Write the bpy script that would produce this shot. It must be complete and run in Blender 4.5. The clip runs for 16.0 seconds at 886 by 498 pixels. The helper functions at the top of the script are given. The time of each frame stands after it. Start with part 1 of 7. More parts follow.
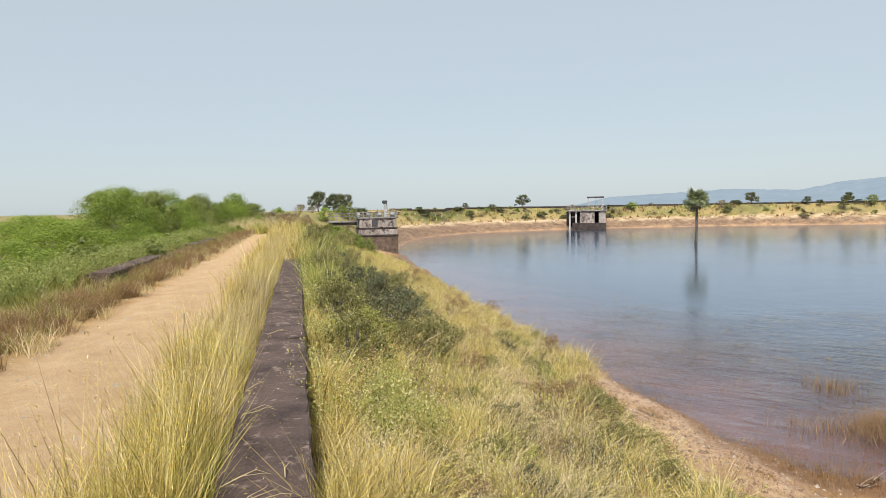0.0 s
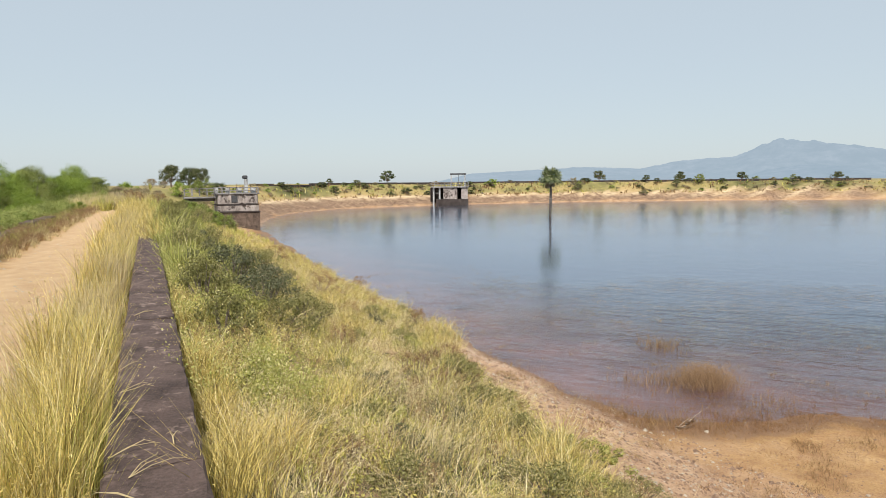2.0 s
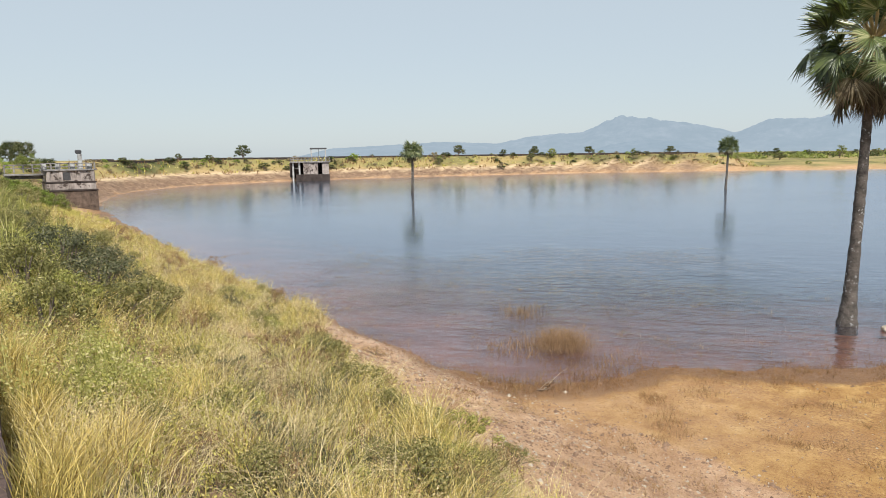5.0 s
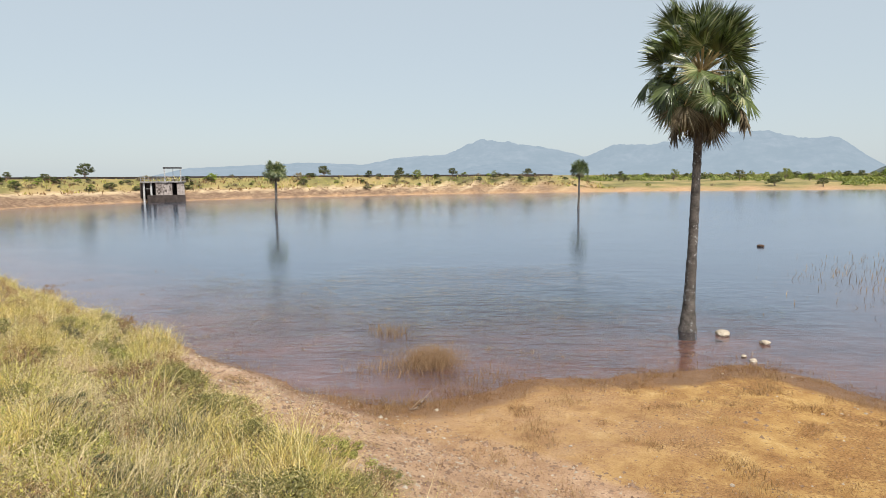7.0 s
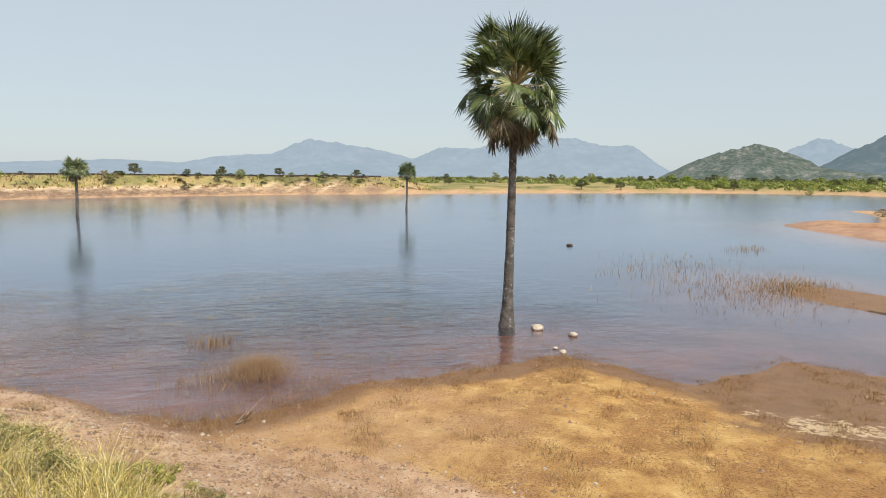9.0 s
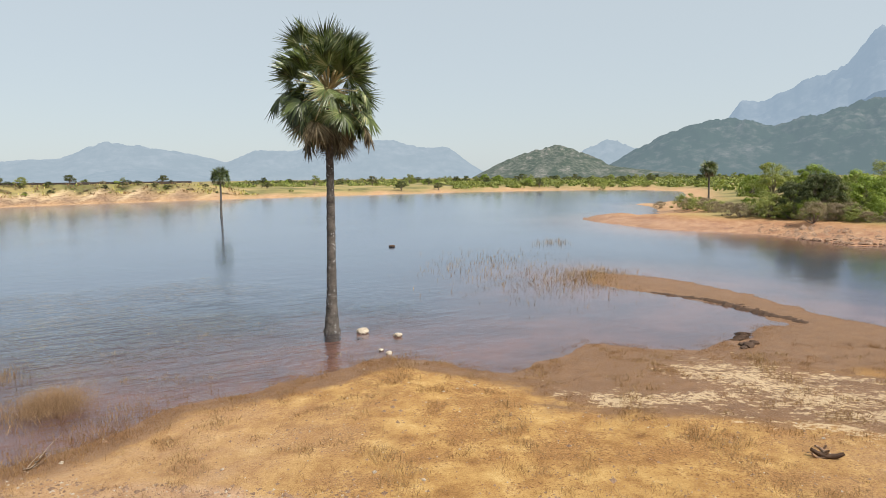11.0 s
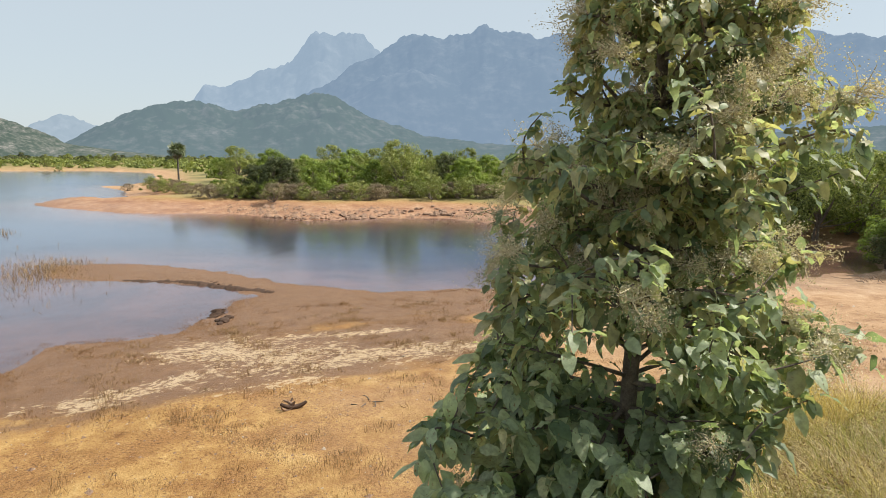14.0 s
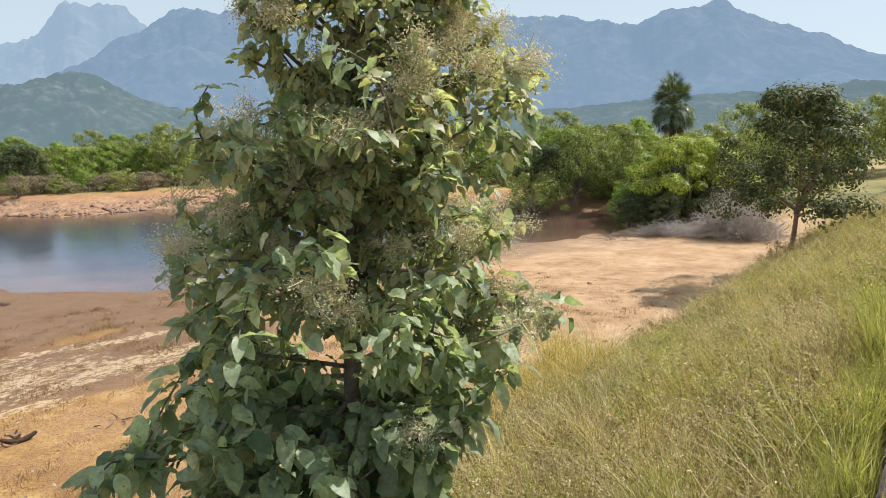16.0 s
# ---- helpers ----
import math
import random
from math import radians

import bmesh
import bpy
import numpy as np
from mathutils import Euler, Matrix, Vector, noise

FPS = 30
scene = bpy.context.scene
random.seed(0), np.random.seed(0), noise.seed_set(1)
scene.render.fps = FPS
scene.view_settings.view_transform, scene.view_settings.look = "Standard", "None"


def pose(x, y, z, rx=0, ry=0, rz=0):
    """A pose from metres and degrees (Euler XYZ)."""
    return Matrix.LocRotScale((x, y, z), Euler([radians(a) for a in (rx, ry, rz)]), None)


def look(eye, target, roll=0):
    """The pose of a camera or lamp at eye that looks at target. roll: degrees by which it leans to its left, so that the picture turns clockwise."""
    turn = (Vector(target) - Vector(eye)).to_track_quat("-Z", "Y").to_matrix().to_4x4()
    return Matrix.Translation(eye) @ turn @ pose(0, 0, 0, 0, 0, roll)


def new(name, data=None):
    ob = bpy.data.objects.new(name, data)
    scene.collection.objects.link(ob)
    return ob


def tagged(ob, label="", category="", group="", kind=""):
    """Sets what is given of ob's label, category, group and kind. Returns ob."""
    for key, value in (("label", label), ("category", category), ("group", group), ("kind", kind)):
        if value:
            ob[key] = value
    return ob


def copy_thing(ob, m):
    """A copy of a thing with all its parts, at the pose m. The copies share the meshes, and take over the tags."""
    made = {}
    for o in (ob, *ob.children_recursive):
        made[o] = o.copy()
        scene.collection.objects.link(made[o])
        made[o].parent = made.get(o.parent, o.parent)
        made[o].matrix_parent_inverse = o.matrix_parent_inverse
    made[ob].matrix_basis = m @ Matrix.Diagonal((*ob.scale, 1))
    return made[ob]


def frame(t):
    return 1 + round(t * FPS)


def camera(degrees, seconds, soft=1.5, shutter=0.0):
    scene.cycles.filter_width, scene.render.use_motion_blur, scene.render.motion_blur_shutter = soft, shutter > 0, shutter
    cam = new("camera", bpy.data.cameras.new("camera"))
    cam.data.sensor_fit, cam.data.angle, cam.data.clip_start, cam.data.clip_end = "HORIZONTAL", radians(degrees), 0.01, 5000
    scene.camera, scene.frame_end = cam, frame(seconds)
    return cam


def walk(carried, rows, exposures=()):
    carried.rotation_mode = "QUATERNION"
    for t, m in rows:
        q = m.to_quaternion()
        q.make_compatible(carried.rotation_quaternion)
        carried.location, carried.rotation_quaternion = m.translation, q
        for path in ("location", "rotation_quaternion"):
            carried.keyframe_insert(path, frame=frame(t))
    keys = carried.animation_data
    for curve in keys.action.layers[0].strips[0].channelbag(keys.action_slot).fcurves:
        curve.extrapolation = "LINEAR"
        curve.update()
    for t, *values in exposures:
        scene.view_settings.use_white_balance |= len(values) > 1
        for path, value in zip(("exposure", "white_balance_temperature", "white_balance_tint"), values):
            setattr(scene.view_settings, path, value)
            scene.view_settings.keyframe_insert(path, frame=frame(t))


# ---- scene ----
cam = camera(68.93, 16.0, soft=0.5)
PATH = [
    (0.0, pose(0.220, 0.450, 4.930, 86.38, 0.98, -12.67)),
    (0.5, pose(-0.027, 0.020, 4.997, 85.03, -0.08, -17.79)),
    (1.0, pose(-0.016, -0.019, 5.012, 84.45, 0.12, -20.53)),
    (1.5, pose(0.001, -0.000, 5.000, 84.40, 0.26, -22.87)),
    (2.0, pose(0.025, 0.002, 4.993, 84.07, 0.58, -24.60)),
    (2.5, pose(0.043, 0.022, 4.981, 83.25, 0.52, -26.17)),
    (3.0, pose(0.060, 0.023, 4.975, 82.03, 0.51, -27.93)),
    (3.5, pose(0.084, 0.000, 4.991, 81.61, 0.43, -30.50)),
    (6.0, pose(0.271, 0.407, 4.862, 82.91, 0.53, -42.34)),
    (6.5, pose(0.285, 0.408, 4.852, 83.66, 0.27, -45.84)),
    (7.0, pose(0.290, 0.386, 4.857, 83.48, 0.37, -48.50)),
    (7.5, pose(0.285, 0.375, 4.857, 83.41, -0.58, -55.35)),
    (8.0, pose(0.286, 0.368, 4.869, 83.74, -0.73, -59.97)),
    (10.5, pose(0.178, 0.158, 5.067, 83.18, 0.27, -72.07)),
    (11.0, pose(0.232, 0.186, 5.034, 83.71, 0.69, -79.22)),
    (11.5, pose(0.247, 0.203, 5.046, 83.53, 0.29, -85.20)),
    (12.0, pose(0.293, 0.196, 5.046, 82.62, -0.26, -89.79)),
    (12.5, pose(0.305, 0.171, 5.058, 82.91, -0.31, -94.95)),
    (13.0, pose(0.303, 0.123, 5.048, 82.99, -0.24, -102.44)),
    (13.5, pose(0.306, 0.081, 5.036, 81.96, -0.89, -113.24)),
    (14.0, pose(0.253, 0.033, 5.041, 82.02, -0.50, -123.58)),
    (14.5, pose(0.178, -0.097, 5.042, 82.09, 0.99, -129.59)),
    (15.0, pose(0.129, -0.299, 5.033, 80.87, -1.09, -132.95)),
    (15.5, pose(0.122, -0.550, 5.020, 81.82, -1.40, -137.44)),
    (16.0, pose(0.106, -0.784, 5.020, 80.20, 1.12, -141.67)),
]
walk(cam, PATH, exposures=[(0.0, 0.34, 6500, 10), (8.0, 0.34, 6560, 10), (10.5, 0.36, 6660, 10), (12.5, 0.38, 6660, 10), (14.0, 0.43, 6560, 10), (16.0, 0.53, 6300, 9)])

# ---- sky and sun ----
SUN_AZ, SUN_EL = 205.0, 51.0
world = bpy.data.worlds.new("world")
scene.world = world
world.use_nodes = True
wn = world.node_tree.nodes
wl = world.node_tree.links
wn.clear()
sky = wn.new("ShaderNodeTexSky")
sky.sky_type = "NISHITA"
sky.sun_disc = False
sky.sun_elevation = radians(SUN_EL)
sky.sun_rotation = radians(SUN_AZ)
sky.air_density, sky.dust_density, sky.ozone_density, sky.altitude = 1.0, 1.0, 1.0, 100
thin = wn.new("ShaderNodeVectorMath")
thin.operation = "SCALE"
thin.inputs["Scale"].default_value = 0.075
wl.new(sky.outputs[0], thin.inputs[0])
veil = wn.new("ShaderNodeMix")  # milky high haze over the clear sky
veil.data_type = "RGBA"
veil.inputs[0].default_value = 0.72
veil.inputs[7].default_value = (0.525, 0.596, 0.64, 1)
wl.new(thin.outputs[0], veil.inputs[6])
bg = wn.new("ShaderNodeBackground")
bg.inputs["Strength"].default_value = 1.0
wo = wn.new("ShaderNodeOutputWorld")
wl.new(veil.outputs[2], bg.inputs["Color"])
wl.new(bg.outputs[0], wo.inputs["Surface"])
sun_data = bpy.data.lights.new("sun", "SUN")
sun_data.energy, sun_data.angle, sun_data.color = 4.6, radians(0.6), (1.0, 0.95, 0.86)
sun = new("sun", sun_data)
sa, se = radians(SUN_AZ), radians(SUN_EL)
sun.matrix_world = look((0, 0, 0), (-math.sin(sa) * math.cos(se), -math.cos(sa) * math.cos(se), -math.sin(se)))

# ---- materials ----
def base_mat(name):
    m = bpy.data.materials.new(name)
    m.use_nodes = True
    m.node_tree.nodes.clear()
    return m, m.node_tree.nodes, m.node_tree.links


def node(ns, kind, **inputs):
    n = ns.new(kind)
    for key, value in inputs.items():
        n.inputs[key.replace("_", " ")].default_value = value
    return n


def noise_tex(ns, ls, coord, scale, detail=5.0, rough=0.6, stretch=None):
    n = node(ns, "ShaderNodeTexNoise", Scale=scale, Detail=detail, Roughness=rough)
    if stretch:
        mp = ns.new("ShaderNodeMapping")
        mp.inputs["Scale"].default_value = stretch
        ls.new(coord, mp.inputs["Vector"])
        coord = mp.outputs[0]
    ls.new(coord, n.inputs["Vector"])
    return n.outputs["Fac"]


def ramp(ns, ls, fac, stops):
    r = ns.new("ShaderNodeValToRGB")
    el = r.color_ramp.elements
    while len(el) < len(stops):
        el.new(0.5)
    for e, (p, col) in zip(el, stops):
        e.position = p
        e.color = (*col, 1) if len(col) == 3 else col
    ls.new(fac, r.inputs["Fac"])
    return r.outputs["Color"]


def mix_col(ns, ls, fac, a, b, blend="MIX"):
    m = ns.new("ShaderNodeMix")
    m.data_type, m.blend_type = "RGBA", blend
    for sock, v in ((m.inputs[0], fac), (m.inputs[6], a), (m.inputs[7], b)):
        if hasattr(v, "is_output"):
            ls.new(v, sock)
        elif isinstance(v, (int, float)):
            sock.default_value = v
        else:
            sock.default_value = (*v, 1)
    return m.outputs[2]


def maths(ns, ls, op, a, b=0.0, c=None, clamp=False):
    m = ns.new("ShaderNodeMath")
    m.operation, m.use_clamp = op, clamp
    for i, v in enumerate((a, b, c)):
        if v is None:
            continue
        if hasattr(v, "is_output"):
            ls.new(v, m.inputs[i])
        else:
            m.inputs[i].default_value = v
    return m.outputs[0]


def map_range(ns, ls, v, lo, hi, a=0.0, b=1.0):
    m = ns.new("ShaderNodeMapRange")
    m.interpolation_type = "SMOOTHSTEP"
    ls.new(v, m.inputs["Value"])
    for key, x in (("From Min", lo), ("From Max", hi), ("To Min", a), ("To Max", b)):
        m.inputs[key].default_value = x
    return m.outputs[0]


def finish(m, ns, ls, color, rough=0.8, bump=None, bump_dist=0.02, bump_strength=0.6, spec=0.3, metal=0.0):
    p = ns.new("ShaderNodeBsdfPrincipled")
    if hasattr(color, "is_output"):
        ls.new(color, p.inputs["Base Color"])
    else:
        p.inputs["Base Color"].default_value = (*color, 1)
    if hasattr(rough, "is_output"):
        ls.new(rough, p.inputs["Roughness"])
    else:
        p.inputs["Roughness"].default_value = rough
    p.inputs["Specular IOR Level"].default_value = spec
    p.inputs["Metallic"].default_value = metal
    if bump is not None:
        b = node(ns, "ShaderNodeBump", Strength=bump_strength, Distance=bump_dist)
        ls.new(bump, b.inputs["Height"])
        ls.new(b.outputs[0], p.inputs["Normal"])
    o = ns.new("ShaderNodeOutputMaterial")
    ls.new(p.outputs[0], o.inputs["Surface"])
    return m


def rough_mat(name, dark, light, scale, rough=0.85, bump=0.01, spots=None, fine=8.0):
    """Two-scale mottled surface in world metres."""
    m, ns, ls = base_mat(name)
    co = ns.new("ShaderNodeNewGeometry").outputs["Position"]
    a = noise_tex(ns, ls, co, scale)
    b = noise_tex(ns, ls, co, scale * fine, 6.0, 0.7)
    col = ramp(ns, ls, maths(ns, ls, "ADD", maths(ns, ls, "MULTIPLY", a, 0.6), maths(ns, ls, "MULTIPLY", b, 0.4)),
               [(0.36, dark), (0.64, light)])
    if spots:
        col = mix_col(ns, ls, ramp(ns, ls, noise_tex(ns, ls, co, scale * 2.7, 3.0), [(0.60, (0, 0, 0)), (0.68, (1, 1, 1))]), col, spots)
    return finish(m, ns, ls, col, rough, b, bump, 0.7)


def leaf_mat(name, dark, light, translucent=0.35, rough=0.5, odd=None, spec=0.35, spots=None):
    """Leaves: colour varies leaf by leaf and plant by plant, and light passes through."""
    m, ns, ls = base_mat(name)
    isl = ns.new("ShaderNodeNewGeometry").outputs["Random Per Island"]
    ob = ns.new("ShaderNodeObjectInfo").outputs["Random"]
    v = maths(ns, ls, "ADD", maths(ns, ls, "MULTIPLY", isl, 0.75), maths(ns, ls, "MULTIPLY", ob, 0.25))
    stops = [(0.0, dark), (0.8, light)]
    if odd:
        stops = [(0.0, dark), (0.75, light), (0.9, odd)]
    col = ramp(ns, ls, v, stops)
    if spots:  # blotches and dry patches on large leaves
        co = ns.new("ShaderNodeNewGeometry").outputs["Position"]
        col = mix_col(ns, ls, ramp(ns, ls, noise_tex(ns, ls, co, 22.0, 4.0), [(0.3, (0.4, 0.4, 0.4)), (0.6, (0, 0, 0))]), col, (0.012, 0.025, 0.015))
        col = mix_col(ns, ls, ramp(ns, ls, noise_tex(ns, ls, co, 34.0, 3.0), [(0.64, (0, 0, 0)), (0.69, (1, 1, 1))]), col, spots)
    p = ns.new("ShaderNodeBsdfPrincipled")
    ls.new(col, p.inputs["Base Color"])
    p.inputs["Roughness"].default_value = rough
    p.inputs["Specular IOR Level"].default_value = spec
    t = ns.new("ShaderNodeBsdfTranslucent")
    ls.new(mix_col(ns, ls, 1.0, col, (1.0, 1.0, 0.55), "MULTIPLY"), t.inputs["Color"])
    mx = ns.new("ShaderNodeMixShader")
    mx.inputs[0].default_value = translucent
    ls.new(p.outputs[0], mx.inputs[1])
    ls.new(t.outputs[0], mx.inputs[2])
    o = ns.new("ShaderNodeOutputMaterial")
    ls.new(mx.outputs[0], o.inputs["Surface"])
    return m


def ground_mat():
    """Beach sand, cracked pale crust, wet mud, gravelly slope, sandy track and far dry grassland."""
    m, ns, ls = base_mat("ground")
    co = ns.new("ShaderNodeNewGeometry").outputs["Position"]

    def attr(n):
        a = ns.new("ShaderNodeAttribute")
        a.attribute_name = n
        return a.outputs["Fac"]

    big = noise_tex(ns, ls, co, 0.35, 4.0)
    mid = noise_tex(ns, ls, co, 2.2, 6.0, 0.7)
    fine = noise_tex(ns, ls, co, 28.0, 6.0, 0.75)
    grit = noise_tex(ns, ls, co, 90.0, 3.0, 0.7)
    mixn = maths(ns, ls, "ADD", maths(ns, ls, "MULTIPLY", mid, 0.42), maths(ns, ls, "ADD", maths(ns, ls, "MULTIPLY", fine, 0.36), maths(ns, ls, "MULTIPLY", grit, 0.22)))
    patch = noise_tex(ns, ls, co, 0.75, 7.0, 0.72)
    speck = noise_tex(ns, ls, co, 17.0, 3.0, 0.65)
    tone = maths(ns, ls, "ADD", maths(ns, ls, "MULTIPLY", noise_tex(ns, ls, co, 1.3, 5.0, 0.6), 0.32), maths(ns, ls, "MULTIPLY", mixn, 0.68))
    sand = ramp(ns, ls, tone, [(0.38, (0.18, 0.08, 0.025)), (0.46, (0.345, 0.182, 0.06)), (0.53, (0.48, 0.288, 0.10)), (0.61, (0.62, 0.425, 0.185))])
    weedy = ramp(ns, ls, maths(ns, ls, "ADD", maths(ns, ls, "MULTIPLY", patch, 0.55), maths(ns, ls, "ADD", maths(ns, ls, "MULTIPLY", speck, 0.3), maths(ns, ls, "MULTIPLY", fine, 0.15))), [(0.495, (0, 0, 0)), (0.53, (1, 1, 1))])
    sand = mix_col(ns, ls, maths(ns, ls, "MULTIPLY", weedy, 0.8), sand, ramp(ns, ls, fine, [(0.38, (0.16, 0.07, 0.024)), (0.62, (0.43, 0.225, 0.08))]))
    dots = ramp(ns, ls, maths(ns, ls, "ADD", speck, maths(ns, ls, "MULTIPLY", patch, 0.35)), [(0.80, (0, 0, 0)), (0.83, (1, 1, 1))])
    sand = mix_col(ns, ls, maths(ns, ls, "MULTIPLY", dots, 0.7), sand, (0.115, 0.055, 0.022))
    crust_n = noise_tex(ns, ls, co, 0.95, 5.0, 0.65, (1.5, 0.7, 1.0))
    crust_n = maths(ns, ls, "ADD", maths(ns, ls, "MULTIPLY", crust_n, 0.36), maths(ns, ls, "MULTIPLY", noise_tex(ns, ls, co, 5.2, 6.0, 0.78, (1.25, 0.8, 1.0)), 0.64))
    mud = ramp(ns, ls, mixn, [(0.35, (0.12, 0.057, 0.025)), (0.65, (0.29, 0.16, 0.078))])
    silt = ramp(ns, ls, maths(ns, ls, "ADD", maths(ns, ls, "MULTIPLY", mixn, 0.5), maths(ns, ls, "MULTIPLY", big, 0.5)), [(0.38, (0.095, 0.037, 0.028)), (0.60, (0.30, 0.145, 0.10))])
    mud = mix_col(ns, ls, attr("under"), mud, silt)
    wet_edge = maths(ns, ls, "ADD", attr("wet"), maths(ns, ls, "MULTIPLY", maths(ns, ls, "SUBTRACT", mid, 0.5), 0.9))
    col = mix_col(ns, ls, map_range(ns, ls, wet_edge, 0.35, 0.65), sand, mud)
    soil = ramp(ns, ls, mixn, [(0.37, (0.21, 0.115, 0.07)), (0.49, (0.47, 0.295, 0.185)), (0.61, (0.68, 0.50, 0.36))])
    col = mix_col(ns, ls, attr("slope"), col, soil)
    # Darkened soil under the grass, colour standing in for shade in its gaps.
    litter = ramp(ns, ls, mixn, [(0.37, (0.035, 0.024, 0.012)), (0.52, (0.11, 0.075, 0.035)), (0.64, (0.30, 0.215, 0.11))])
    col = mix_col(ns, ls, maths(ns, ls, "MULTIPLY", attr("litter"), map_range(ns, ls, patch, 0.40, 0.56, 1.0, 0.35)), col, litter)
    track = ramp(ns, ls, mixn, [(0.34, (0.36, 0.22, 0.11)), (0.66, (0.60, 0.43, 0.26))])
    col = mix_col(ns, ls, attr("track"), col, track)
    tan = ramp(ns, ls, maths(ns, ls, "ADD", maths(ns, ls, "MULTIPLY", mixn, 0.5), maths(ns, ls, "MULTIPLY", patch, 0.5)), [(0.38, (0.22, 0.115, 0.062)), (0.5, (0.43, 0.265, 0.148)), (0.62, (0.60, 0.425, 0.265))])
    col = mix_col(ns, ls, attr("tan"), col, tan)
    red = ramp(ns, ls, maths(ns, ls, "ADD", maths(ns, ls, "MULTIPLY", mixn, 0.5), maths(ns, ls, "MULTIPLY", patch, 0.5)), [(0.38, (0.20, 0.085, 0.05)), (0.5, (0.36, 0.192, 0.105)), (0.62, (0.51, 0.325, 0.195))])
    col = mix_col(ns, ls, attr("red"), col, red)
    crust = ramp(ns, ls, maths(ns, ls, "ADD", crust_n, maths(ns, ls, "MULTIPLY", maths(ns, ls, "SUBTRACT", attr("crust"), 0.45), 0.10)), [(0.492, (0, 0, 0)), (0.512, (1, 1, 1))])
    flake = ramp(ns, ls, noise_tex(ns, ls, co, 8.5, 3.0, 0.6, (1.2, 0.8, 1.0)), [(0.42, (0, 0, 0)), (0.47, (1, 1, 1))])
    crust = maths(ns, ls, "MULTIPLY", crust, flake)
    col = mix_col(ns, ls, crust, col, ramp(ns, ls, fine, [(0.3, (0.42, 0.29, 0.16)), (0.7, (0.64, 0.48, 0.30))]))
    veg_n = noise_tex(ns, ls, co, 0.06, 8.0, 0.7)
    veg = ramp(ns, ls, veg_n, [(0.35, (0.07, 0.075, 0.025)), (0.48, (0.22, 0.19, 0.07)), (0.62, (0.36, 0.26, 0.115))])
    col = mix_col(ns, ls, attr("veg"), col, veg)
    rubble = ramp(ns, ls, maths(ns, ls, "ADD", maths(ns, ls, "MULTIPLY", mid, 0.6), maths(ns, ls, "MULTIPLY", patch, 0.4)), [(0.38, (0.09, 0.052, 0.032)), (0.5, (0.20, 0.125, 0.08)), (0.62, (0.33, 0.23, 0.15))])
    col = mix_col(ns, ls, attr("rubble"), col, rubble)
    pale_edge = maths(ns, ls, "MULTIPLY", attr("pale"), map_range(ns, ls, patch, 0.38, 0.52))
    col = mix_col(ns, ls, pale_edge, col, (0.54, 0.41, 0.26))
    rough = map_range(ns, ls, attr("wet"), 0.3, 0.8, 0.9, 0.45)
    return finish(m, ns, ls, col, rough, mixn, 0.08, 0.9, 0.3)


